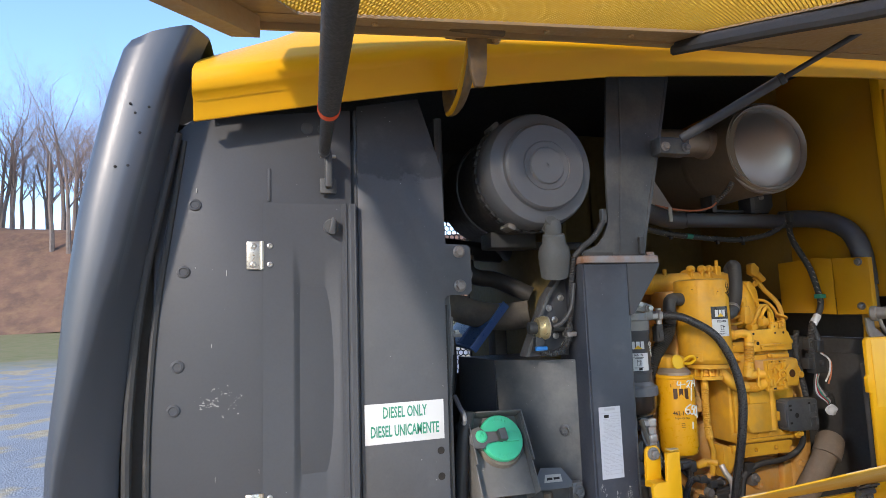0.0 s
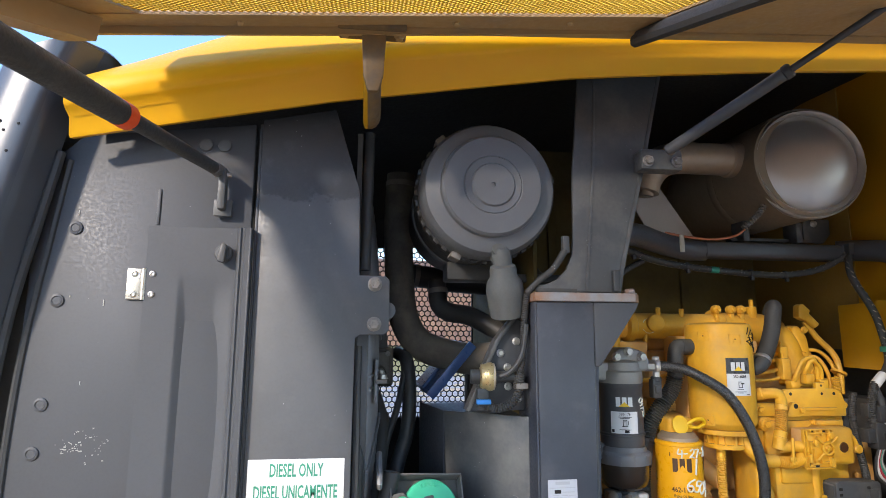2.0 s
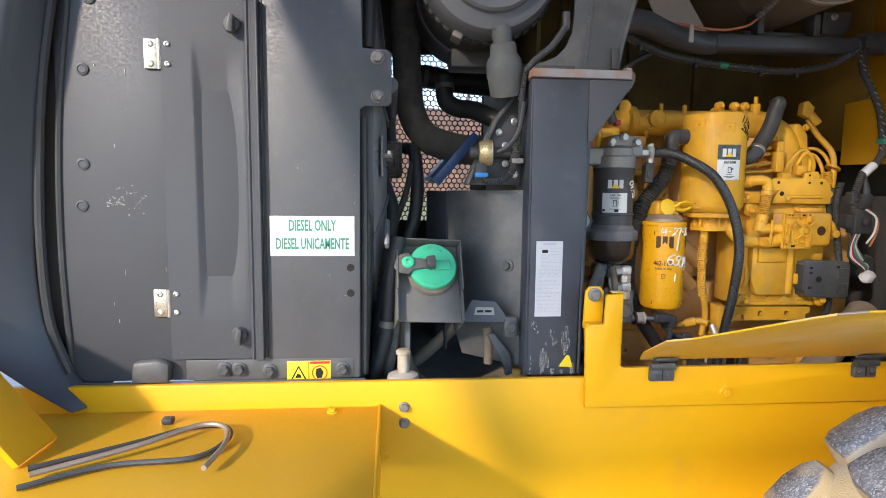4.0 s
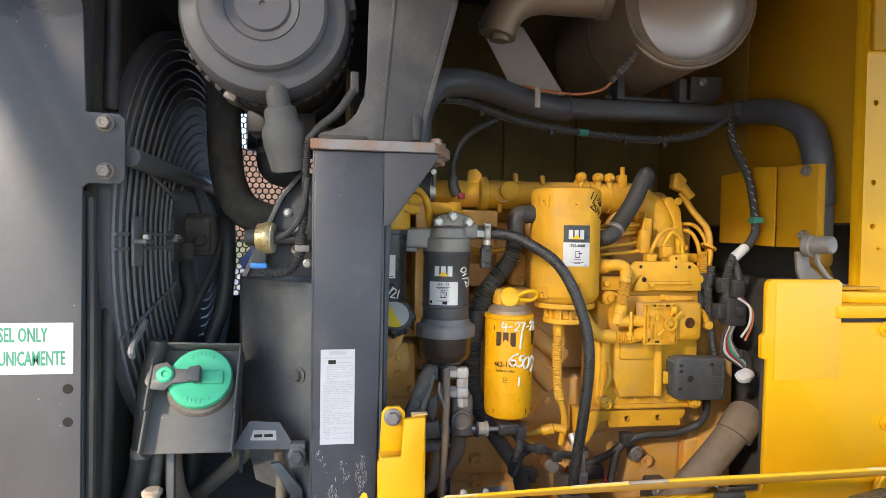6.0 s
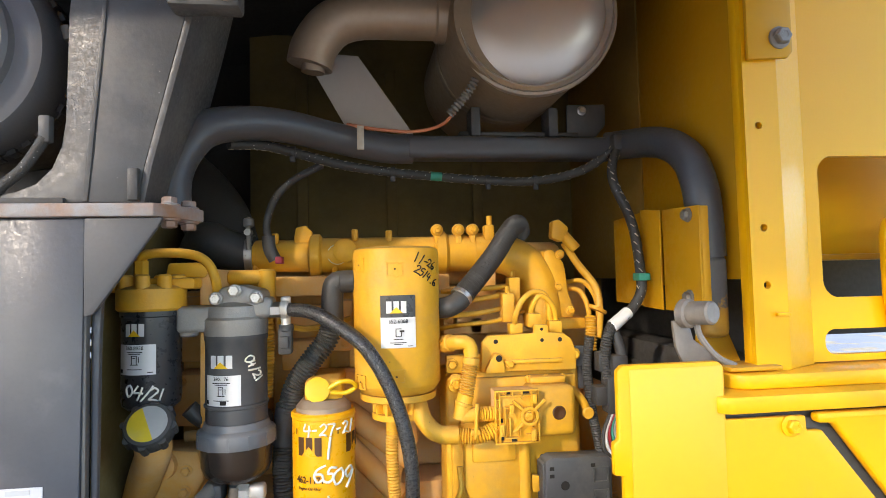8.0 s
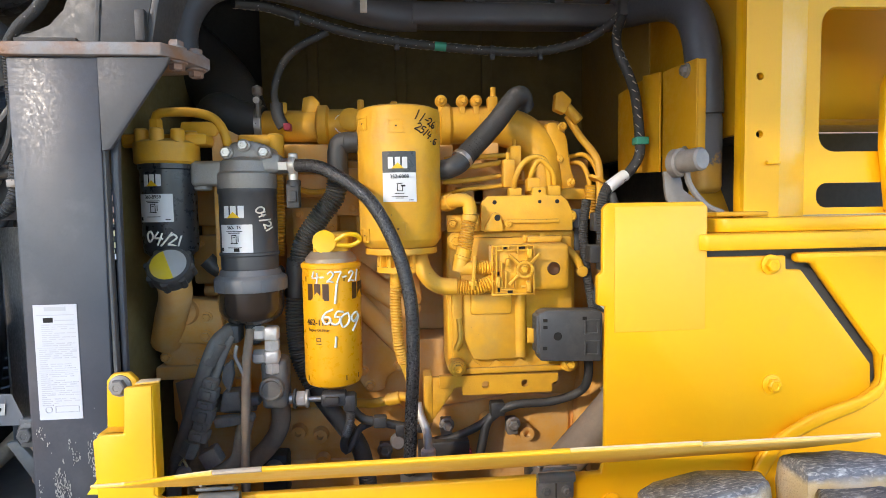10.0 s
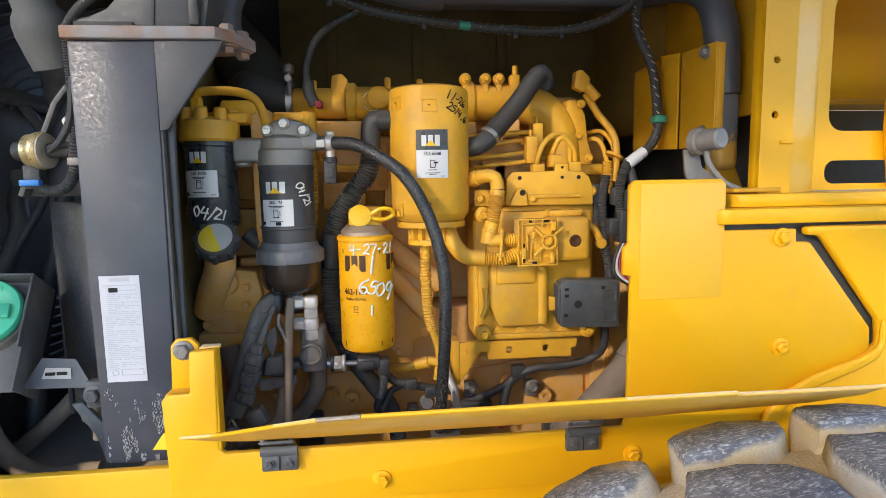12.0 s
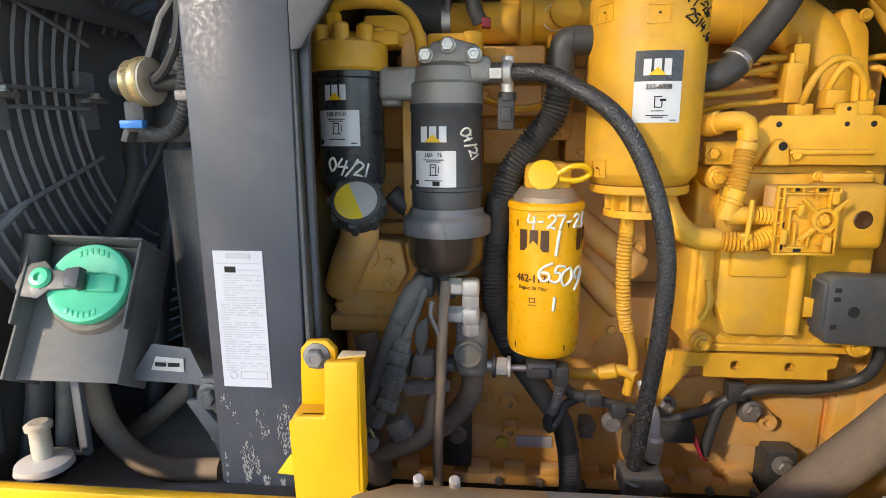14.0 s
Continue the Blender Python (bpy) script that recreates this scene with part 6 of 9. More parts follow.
part("drain_valve", lathe([(0.010, 1.505), (0.014, 1.508), (0.016, 1.520), (0.012, 1.532), (0.015, 1.536), (0.015, 1.543)], (1.022, 1.43, 0), (0, 0, 1), 16), RUB, f2)
part("sensor_plug", box((0.972, 1.40, 1.512), (1.004, 1.44, 1.545), 0.006), RUB, f2)
part("drain_hose", sweep([(1.022, 1.41, 1.535), (1.019, 1.385, 1.48), (1.016, 1.378, 1.386), (1.011, 1.38, 1.29), (1.010, 1.385, 1.19)], 0.0078, 12), MUD, f2, "tan dusty drain hose")

# engine oil filter
f3 = thing("oil_filter", (1.166, 1.437, 1.42), "bright orange-yellow spin-on oil filter with white marker writing", "oil filter", "engine filters")
C = (1.166, 1.437)
can = part("canister", lathe([(0, 1.424), (0.040, 1.424), (0.049, 1.429), (0.0525, 1.438), (0.053, 1.446), (0.053, 1.642), (0.055, 1.644), (0.055, 1.650), (0.052, 1.653)], (*C, 0), (0, 0, 1), 44), YFILT, f3)
hd = part("filter_head", lathe([(0.047, 1.653), (0.047, 1.660), (0.040, 1.668), (0.036, 1.672)], (*C, 0), (0, 0, 1), 36), PIPE, f3, "dusty cast filter head")
part("head_block", box((1.135, 1.42, 1.664), (1.20, 1.56, 1.706), 0.010, segs=3), YENG, f3)
tag = part("ring_tag", lathe([(0.0, 0.0), (0.018, 0.0), (0.021, 0.002), (0.021, 0.005), (0.012, 0.007), (0, 0.006)], (1.158, 1.412, 1.690), (0.1, -1, 0.2), 26), LOGOY, f3, "yellow plastic sampling-port tag")
part("tag_loop", sweep([(1.178, 1.410, 1.692), (1.197, 1.405, 1.703), (1.216, 1.407, 1.702), (1.222, 1.412, 1.692), (1.205, 1.412, 1.683), (1.180, 1.410, 1.685)], 0.0042, 8), LOGOY, tag)
mark(can, *C, 0.0532, -22, 1.602, 0.045, 0.030, BROWNINK, YFILT)
mark(can, *C, 0.0532, 70, 1.602, 0.045, 0.030, BROWNINK, YFILT)
lettering("part_number", "462-1171", 0.0155, BROWNINK, can, (0, 0, 1.5475), wrap=(*C, 0.0532, -22), bold=0.0003, squeeze=0.85)
lettering("part_name", "Engine Oil Filter", 0.0075, BROWNINK, can, (0, 0, 1.534), wrap=(*C, 0.0532, -22), squeeze=0.85)
bars(can, *C, 0.0534, -22, 1.517, ((0, 0.007, 0.0025, 0.0012), (0, 0.009, -0.0035, 0.0012), (-0.004, 0.0012, 0, 0.006), (0.004, 0.0012, 0, 0.006), (0, 0.011, -0.008, 0.0012)), BROWNINK)
for a in (-50, 30, 60):
    bars(can, *C, 0.0534, a, 1.625, ((0, 0.002, 0, 0.009),), BROWNINK)
    bars(can, *C, 0.0534, a, 1.445, ((0, 0.002, 0, 0.009),), BROWNINK)
scrawl("hand_date", "4-27-21", 0.020, CHALK, can, 1.629, (*C, 0.0532, 18), pen=0.0017, seed=9, gap=0.66, label="white hand-written date")
scrawl("hand_hours", "6509", 0.030, CHALK, can, 1.553, (*C, 0.0532, 22), turn=-16, pen=0.0021, seed=12, gap=0.56, label="white hand-written hours")
scrawl("hand_stroke", "|", 0.032, CHALK, can, 1.60, (*C, 0.0532, 14), pen=0.0022, seed=2)
scrawl("hand_stroke", "|", 0.022, CHALK, can, 1.512, (*C, 0.0532, 14), pen=0.0022, seed=3)

# crankcase breather canister
f4 = thing("breather_canister", (1.297, 1.45, 1.64), "tall yellow crankcase breather canister with black and white label", "breather filter", "engine filters")
C = (1.297, 1.45)
can = part("canister", lathe([(0.060, 1.676), (0.066, 1.678), (0.070, 1.684), (0.0745, 1.690), (0.0765, 1.694), (0.0775, 1.92), (0.075, 1.928), (0.066, 1.932), (0.030, 1.934), (0, 1.934)], (*C, 0), (0, 0, 1), 56), YENG, f4)
part("base_flange", lathe([(0.066, 1.664), (0.068, 1.666), (0.068, 1.676)], (*C, 0), (0, 0, 1), 40), YENG, f4)
bm = lathe([(0.030, 1.628), (0.034, 1.632), (0.034, 1.664)], (*C, 0), (0, 0, 1), 30)
for a in range(0, 360, 30):
    box((-0.0025, -0.046, 1.632), (0.0025, -0.028, 1.664), 0.0005, bm, Matrix.Translation((*C, 0)) @ Matrix.Rotation(radians(a), 4, "Z"))
part("ribbed_base", bm, YENG, f4)
part("ribbed_base_ring", lathe([(0.044, 1.630), (0.047, 1.630), (0.047, 1.640), (0.044, 1.640)], (*C, 0), (0, 0, 1), 30), YENG, f4)
for a, z in ((-4, 1.892), (-4, 1.712), (-58, 1.90), (-58, 1.70), (52, 1.892)):
    w = part("pressed_window", wrap_patch(*C, 0.0768, a - 11, a + 11, z + 0.0095, z + 0.012, 6, 0.0022), YENG, f4)
    for a0, a1, z0, z1 in ((a - 11, a + 11, z - 0.012, z - 0.0095), (a - 11, a - 9.2, z - 0.0095, z + 0.0095), (a + 9.2, a + 11, z - 0.0095, z + 0.0095)):
        part("window_edge", wrap_patch(*C, 0.0768, a0, a1, z0, z1, 4, 0.0018), YENG, w)
    part("clip", wrap_patch(*C, 0.0768, a - 3.2, a + 3.2, z - 0.0095, z - 0.001, 3, 0.0016), YENG, w)
    part("clip_slot", wrap_patch(*C, 0.0776, a - 1.2, a + 1.2, z - 0.001, z + 0.0015, 2, 0.0006), INK, w)
lab = part("label_top", wrap_patch(*C, 0.0777, -23, 21, 1.811, 1.848), FILB, f4, "dark grey label field")
lab2 = part("label_bottom", wrap_patch(*C, 0.0777, -23, 21, 1.760, 1.811), WHITE, f4, "white label field")
mark(lab, *C, 0.0784, -3, 1.828, 0.036, 0.020, WHITE, LOGOY)
lettering("part_number", "352-6008", 0.0095, INK, lab2, (0, 0, 1.804), wrap=(*C, 0.0784, -1), squeeze=0.9)
bars(lab2, *C, 0.0786, -1, 1.785, ((-0.004, 0.0013, 0, 0.012), (0.005, 0.0013, -0.001, 0.010), (0, 0.010, 0.007, 0.0013), (0, 0.009, -0.006, 0.0013), (0.006, 0.008, 0.003, 0.003), (0, 0.016, -0.0105, 0.0011), (0, 0.028, -0.016, 0.0011), (0, 0.014, -0.0185, 0.0011), (0.02, 0.008, -0.022, 0.0012)))
scrawl("hand_date", "11-26", 0.0165, INK, can, 1.905, (*C, 0.0776, 38), turn=-22, pen=0.0011, seed=15, gap=0.6, label="dark hand-written date")
scrawl("hand_hours", "2514.6", 0.0150, INK, can, 1.880, (*C, 0.0776, 40), turn=-30, pen=0.0011, seed=17, gap=0.62, label="dark hand-written hours")
part("inlet_stub", rod((1.225, 1.45, 1.873), (1.195, 1.452, 1.873), 0.020, 16, chamfer=0.003), RUB, f4)
part("drain_stub", rod((1.285, 1.45, 1.632), (1.285, 1.45, 1.60), 0.011, 14), YENG, f4)
part("drain_tube", sweep([(1.285, 1.45, 1.61), (1.284, 1.452, 1.56), (1.288, 1.455, 1.49), (1.297, 1.46, 1.45)], 0.0105, 12, ribs=0.0055), YENG, f4)
part("drain_tube", sweep([(1.297, 1.46, 1.45), (1.31, 1.465, 1.40), (1.305, 1.47, 1.34)], 0.008, 10), YENG, f4)
part("mount_strap", box((1.24, 1.51, 1.67), (1.36, 1.62, 1.90), 0.008), YDIRT, f4)

# ---- engine hoses ----
h = thing("fuel_hose", (1.31, 1.34, 1.3), "black rubber fuel hose with worn print", "hose", "engine hoses")
part("hose", sweep([(1.112, 1.408, 1.828), (1.150, 1.385, 1.824), (1.185, 1.366, 1.808), (1.241, 1.342, 1.766), (1.284, 1.332, 1.69), (1.309, 1.332, 1.594), (1.312, 1.348, 1.483), (1.306, 1.375, 1.35), (1.302, 1.39, 1.262)], 0.0118, 14), HOSEW, h)
bm = bmesh.new()
rr = random.Random(3)
for i in range(230):
    t = i / 230
    z = 1.76 - 0.50 * t
    x = lerp_table([(1.26, 1.301), (1.40, 1.309), (1.483, 1.312), (1.594, 1.309), (1.69, 1.284), (1.75, 1.255)], z)
    y = lerp_table([(1.26, 1.390), (1.40, 1.365), (1.483, 1.348), (1.594, 1.332), (1.69, 1.332), (1.75, 1.338)], z)
    if rr.random() < 0.8:
        u = rr.uniform(-0.0062, -0.0005) if rr.random() < 0.7 else rr.uniform(0.0, 0.006)
        d = math.sqrt(0.0119 ** 2 - u * u)
        box((x + u, y - d - 0.0005, z), (x + u + rr.uniform(0.0006, 0.0018), y - d + 0.0008, z + rr.uniform(0.0008, 0.0030)), 0, bm)
tagged(part("worn_print", bm, WORN, h, "worn pale hose print"), kind="stuff")
part("hose_end", rod((1.303, 1.385, 1.245), (1.301, 1.392, 1.19), 0.0145, 14, chamfer=0.003), RUB, h)
part("hose_clamp_block", box((1.285, 1.38, 1.215), (1.345, 1.43, 1.250), 0.004), BLKD, h)
part("clamp_bracket", box((1.325, 1.41, 1.18), (1.345, 1.575, 1.25), 0.003), BLKD, h)
t = thing("steel_tube_fitting", (1.345, 1.42, 1.26), "bright steel tube with crimped hose fitting", "pipe fitting")
part("tube", sweep([(1.322, 1.45, 1.372), (1.326, 1.44, 1.352), (1.337, 1.43, 1.325), (1.340, 1.43, 1.29)], 0.0085, 12), ZINC, t)
part("ferrule", lathe([(0.009, 1.245), (0.012, 1.25), (0.0125, 1.27), (0.014, 1.272), (0.014, 1.286), (0.010, 1.29)], (1.340, 1.43, 0), (0, 0, 1), 18), ZINC, t)
part("return_pipe", sweep([(1.20, 1.50, 1.36), (1.24, 1.49, 1.362), (1.285, 1.48, 1.375), (1.30, 1.47, 1.378), (1.315, 1.455, 1.375)], 0.0095, 12), YENG, t, "yellow steel pipe")
part("pipe_sleeve", rod((1.262, 1.486, 1.368), (1.290, 1.477, 1.376), 0.0125, 14, chamfer=0.002), YENG, t)
h = thing("breather_hose", (1.10, 1.48, 1.3), "black corrugated breather hose with smooth elbow", "hose", "engine hoses")
part("elbow", sweep([(1.205, 1.452, 1.873), (1.190, 1.454, 1.872), (1.183, 1.455, 1.855), (1.182, 1.458, 1.80)], 0.0195, 16), RUB, h)
part("corrugated_hose", sweep([(1.182, 1.458, 1.805), (1.172, 1.46, 1.77), (1.145, 1.46, 1.735), (1.115, 1.465, 1.69), (1.102, 1.47, 1.645)], 0.0187, 16, step=0.0015, ribs=0.0058, depth=0.11), RUB, h)
part("cuff", sweep([(1.101, 1.471, 1.655), (1.096, 1.475, 1.62), (1.093, 1.478, 1.585)], 0.0215, 16), RUB, h)
part("corrugated_hose", sweep([(1.093, 1.478, 1.59), (1.091, 1.48, 1.53), (1.096, 1.482, 1.47), (1.108, 1.482, 1.435), (1.122, 1.482, 1.405)], 0.0182, 16, step=0.0015, ribs=0.0058, depth=0.11), RUB, h)
part("taped_hose", sweep([(1.118, 1.482, 1.412), (1.142, 1.482, 1.372), (1.175, 1.482, 1.325), (1.205, 1.482, 1.28), (1.218, 1.482, 1.23)], 0.0178, 14), RUB, h, "tape-wrapped hose section")
part("corrugated_hose", sweep([(1.218, 1.482, 1.232), (1.222, 1.482, 1.19), (1.224, 1.482, 1.14)], 0.0170, 14, ribs=0.0055, depth=0.07), RUB, h)
h = thing("crankcase_hose", (1.45, 1.5, 1.83), "dark grey corrugated hose rising to the manifold", "hose", "engine hoses")
part("elbow", sweep([(1.37, 1.455, 1.82), (1.39, 1.445, 1.822), (1.41, 1.447, 1.832), (1.425, 1.455, 1.846)], 0.019, 16), RUB, h)
part("corrugated_hose", sweep([(1.418, 1.452, 1.842), (1.45, 1.472, 1.874), (1.49, 1.505, 1.915), (1.525, 1.54, 1.957), (1.545, 1.56, 1.978), (1.565, 1.59, 1.985), (1.578, 1.62, 1.968)], 0.0182, 16, step=0.0016, ribs=0.0062, depth=0.13), RUB, h)
part("hose_clamp", rod((1.4135, 1.4495, 1.8375), (1.4195, 1.4535, 1.8435), 0.0214, 24, chamfer=0.001), STEEL, h, "bright steel hose clamp")
h = thing("sensor_lead", (1.06, 1.55, 1.9), "black sleeved sensor lead with moulded plug", "wiring lead")
part("lead", sweep([(1.16, 1.552, 2.105), (1.105, 1.55, 2.075), (1.07, 1.55, 2.04), (1.052, 1.55, 1.99), (1.055, 1.555, 1.955)], 0.0075, 10), SLEEVE, h)
part("plug", sweep([(1.054, 1.555, 1.965), (1.056, 1.558, 1.94), (1.066, 1.56, 1.918)], 0.0125, 12), RUB, h)
part("plug_lock", box((1.068, 1.545, 1.91), (1.082, 1.57, 1.924), 0.002), RED, h)

# castings of the engine side behind the filters
for x0, x1, z0, z1, y0, y1 in ((0.985, 1.045, 1.60, 1.80, 1.545, 1.67), (1.06, 1.17, 1.845, 1.885, 1.57, 1.70), (1.06, 1.20, 1.775, 1.825, 1.585, 1.70), (1.165, 1.215, 1.735, 1.835, 1.565, 1.68),
                               (1.07, 1.165, 1.695, 1.755, 1.60, 1.70), (1.09, 1.15, 1.60, 1.68, 1.56, 1.68), (0.985, 1.07, 1.515, 1.575, 1.56, 1.66), (0.96, 1.09, 1.585, 1.602, 1.55, 1.66),
                               (1.205, 1.245, 1.70, 1.78, 1.57, 1.68), (1.06, 1.10, 1.50, 1.60, 1.575, 1.66), (1.40, 1.60, 1.755, 1.80, 1.60, 1.70), (0.87, 0.96, 1.60, 1.70, 1.58, 1.68), (0.86, 0.95, 1.72, 1.85, 1.60, 1.70)):
    cb = part("cast_bracket", box((x0, y0, z0), (x1, y1, z1), 0.006), YDIRT, eng)
    if (z1 - z0) > 0.045:
        bolt(cb, (x0 + 0.014, y0, z1 - 0.015), 0.007, mat=YDIRT)
        bolt(cb, (x1 - 0.014, y0, z0 + 0.015), 0.007, mat=YDIRT)
# hole and slot as dark pieces on the face, shade given by colour
part("bracket_hole", lathe([(0.0085, 0), (0.008, 0.0012), (0.0065, 0.0008), (0, 0.0006)], (1.012, 1.5445, 1.735), (0, -1, 0), 14), BOWL, eng)
part("bracket_slot", box((0.997, 1.5435, 1.652), (1.035, 1.5465, 1.660), 0.001), INK, eng)
part("breather_elbow", sweep([(0.935, 1.46, 1.660), (0.955, 1.465, 1.640), (0.985, 1.475, 1.626), (1.02, 1.49, 1.622), (1.06, 1.52, 1.625)], 0.0155, 14), RUB, eng, "black rubber elbow hose")
part("rail_pipe", rod((0.90, 1.555, 1.588), (1.16, 1.555, 1.600), 0.010, 12), YDIRT, eng)
part("leak_off_pipe", sweep([(1.075, 1.535, 1.80), (1.12, 1.53, 1.785), (1.17, 1.535, 1.79), (1.21, 1.55, 1.80)], 0.006, 8), YENG, eng)
part("rear_strap", prism([(0.822, 1.70), (0.845, 1.70), (0.872, 1.80), (0.862, 1.822), (0.845, 1.815)], "y", 1.46, 1.468, 0.002), YENG, eng)
bolt(eng, (0.842, 1.46, 1.735), 0.007, mat=YENG)
for x in (1.135, 1.165):
    part("push_tube", rod((x, 1.545, 1.42), (x, 1.545, 1.56), 0.011, 12), YDIRT, eng)

# ---- post beside the engine ----
post = thing("hood_support_post", (0.82, 1.25, 1.31), "black steel hood support post, chipped, with rusty cap plate", "post")
pf = part("front_face", prism([(0.757, 1.318), (0.868, 1.318), (0.877, 1.966), (0.755, 1.966)], "y", 1.220, 1.232, 0.003), POST, post)
part("groove_bead", box((0.872, 1.2235, 1.32), (0.878, 1.236, 1.966), 0.002), BLKD, post)
part("right_face", prism([(0.878, 1.318), (0.884, 1.318), (0.889, 1.80), (0.896, 1.966), (0.878, 1.966)], "y", 1.236, 1.247, 0.003), POST, post)
part("left_side", box((0.752, 1.226, 1.318), (0.758, 1.36, 1.966), 0.002), POST, post)
part("rear_face", box((0.757, 1.35, 1.318), (0.80, 1.36, 1.966), 0.002), POST, post)
part("gusset", prism([(0.876, 1.966), (0.975, 1.966), (0.968, 1.952), (0.888, 1.838), (0.876, 1.835)], "y", 1.218, 1.226, 0.002), BLK, post)
part("cap_plate", prism([(0.749, 1.212), (0.965, 1.212), (0.985, 1.24), (1.005, 1.30), (0.985, 1.33), (0.76, 1.36), (0.749, 1.35)], "z", 1.967, 1.985, 0.002), RUST, post, "rust-edged steel cap plate")
for x, y in ((0.985, 1.295), (0.972, 1.252)):
    bolt(post, (x, y, 1.985), 0.010, axis=(0, 0, 1), mat=RUST)
    bolt(post, (x, y, 1.967), 0.010, axis=(0, 0, -1), mat=RUST)
up2 = part("upper_arm", prism([(0.760, 1.988), (0.935, 1.988), (0.945, 2.04), (0.998, 2.25), (1.056, 2.50), (0.868, 2.50), (0.846, 2.25), (0.843, 2.10), (0.838, 2.065), (0.826, 2.035), (0.806, 2.014), (0.780, 2.003), (0.760, 2.000)], "y", 1.236, 1.246, 0.002), BLKD, post, "scuffed tapered steel arm")
part("arm_flange", prism([(0.935, 1.988), (0.945, 1.988), (0.955, 2.04), (1.008, 2.25), (1.066, 2.50), (1.056, 2.50), (0.998, 2.25), (0.945, 2.04)], "y", 1.236, 1.40, 0.001), BLKD, post)
part("arm_crease", prism([(0.866, 1.99), (0.873, 1.99), (0.895, 2.25), (0.905, 2.48), (0.899, 2.48), (0.889, 2.25)], "y", 1.2335, 1.2366, 0.001), BLKD, post)
part("dark_clip", box((0.925, 1.226, 1.99), (0.940, 1.238, 2.035), 0.003), RUB, post)
part("slot_strip", box((0.762, 1.228, 1.9860), (0.845, 1.2355, 1.9945), 0.001), DARK, post)
eb = part("strut_bracket", box((0.985, 1.196, 2.250), (1.080, 1.236, 2.296), 0.006), BLKD, post, "folded steel strut bracket")
for x in (1.0, 1.065):
    bolt(eb, (x, 1.196, 2.268), 0.0085, mat=GREYB)
lab = part("emission_label", prism([(0.770, 1.452), (0.829, 1.452), (0.829, 1.619), (0.770, 1.619)], "y", 1.2188, 1.2199), LABELG, post, "white emissions label with fine print")
rr = random.Random(5)
part("barcode", box((0.785, 1.2182, 1.610), (0.814, 1.2188, 1.616)), GREYINK, lab)
part("print_mark", box((0.783, 1.2182, 1.5935), (0.796, 1.2188, 1.6005)), INK, lab)
part("print_bar", box((0.774, 1.2182, 1.6035), (0.825, 1.2188, 1.6048)), GREYINK, lab)
part("print_bar", box((0.798, 1.2182, 1.5955), (0.823, 1.2188, 1.5970)), GREYINK, lab)
for k in range(40):
    z = 1.5895 - k * 0.0030
    if k in (11, 22, 23):
        part("print_rule", box((0.773, 1.2183, z), (0.826, 1.2188, z + 0.0006)), GREYINK, lab)
        continue
    x0 = 0.775 if k > 11 else 0.780
    while x0 < 0.822:
        w = rr.uniform(0.005, 0.016)
        part("print_bar", box((x0, 1.2183, z), (min(x0 + w, 0.826), 1.2188, z + rr.uniform(0.0009, 0.0014))), GREYINK, lab)
        x0 += w + rr.uniform(0.0012, 0.006)
        if rr.random() < 0.18:
            break
part("print_ring", plate_with_holes(ring(0.783, 1.4665, 0.005, 16), [ring(0.783, 1.4665, 0.0038, 16)], "y", 1.2182, 1.2188), GREYINK, lab)
part("print_box", plate_with_holes([(0.792, 1.462), (0.825, 1.462), (0.825, 1.472), (0.792, 1.472)], [[(0.793, 1.463), (0.824, 1.463), (0.824, 1.471), (0.793, 1.471)]], "y", 1.2182, 1.2188), GREYINK, lab)
bm = bmesh.new()
for k in range(2600):
    x, z = rr.uniform(0.762, 0.862), 1.320 + 0.120 * rr.random() ** 1.5
    if noise.noise((x * 60, z * 24, 2.0)) + 0.6 * noise.noise((x * 190, z * 90, 5.0)) > 0.20 + 1.2 * (z - 1.32):
        w, hgt = rr.uniform(0.0003, 0.0010), rr.uniform(0.0005, 0.0036)
        box((x, 1.2190, z), (x + w, 1.2197, z + hgt), 0, bm)
tagged(part("paint_scuffs", bm, CAPGR, post, "bare chipped paint marks"), kind="stuff")
part("yellow_triangle", prism([(0.828, 1.338), (0.860, 1.336), (0.852, 1.362), (0.846, 1.364)], "y", 1.2188, 1.2199), WARN, post)

# ---- air cleaner ----
air = thing("air_cleaner", (0.665, 1.4, 2.05), "round dark grey plastic air cleaner with ringed end cap", "air cleaner")
ac, ad = Vector((0.667, 1.215, 2.208)), Vector((-0.02, 1, 0.0)).normalized()
part("end_cap", lathe([(0, 0.003), (0.004, 0.003), (0.005, 0.0), (0.044, -0.001), (0.047, 0.004), (0.049, 0.0035), (0.060, 0.002), (0.062, 0.0045), (0.064, 0.003), (0.103, 0.004), (0.108, 0.010), (0.110, 0.022), (0.118, 0.026), (0.128, 0.027), (0.139, 0.032), (0.146, 0.046), (0.149, 0.075), (0.148, 0.10)], ac, ad, 72), GPLA, air, angle=25)
part("body", lathe([(0.151, 0.100), (0.153, 0.105), (0.153, 0.125), (0.142, 0.130), (0.140, 0.42), (0.12, 0.45), (0.0, 0.455)], ac, ad, 56), DARK, air)
bm = bmesh.new()
for a in range(0, 360, 9):
    m = Matrix.Translation(ac + ad * 0.100) @ Matrix.Rotation(radians(a), 4, "Y")
    box((-0.0065, -0.008, 0.146), (0.0065, 0.012, 0.1555), 0.001, bm, m)
part("vent_ribs", bm, RUB, air)
for a in (205, 320, 75):
    m = Matrix.Translation(ac + ad * 0.10) @ Matrix.Rotation(radians(a), 4, "Y")
    part("latch_clip", box((-0.012, -0.025, 0.148), (0.012, 0.03, 0.162), 0.004, None, m), GREYB, air, "wire latch clip")
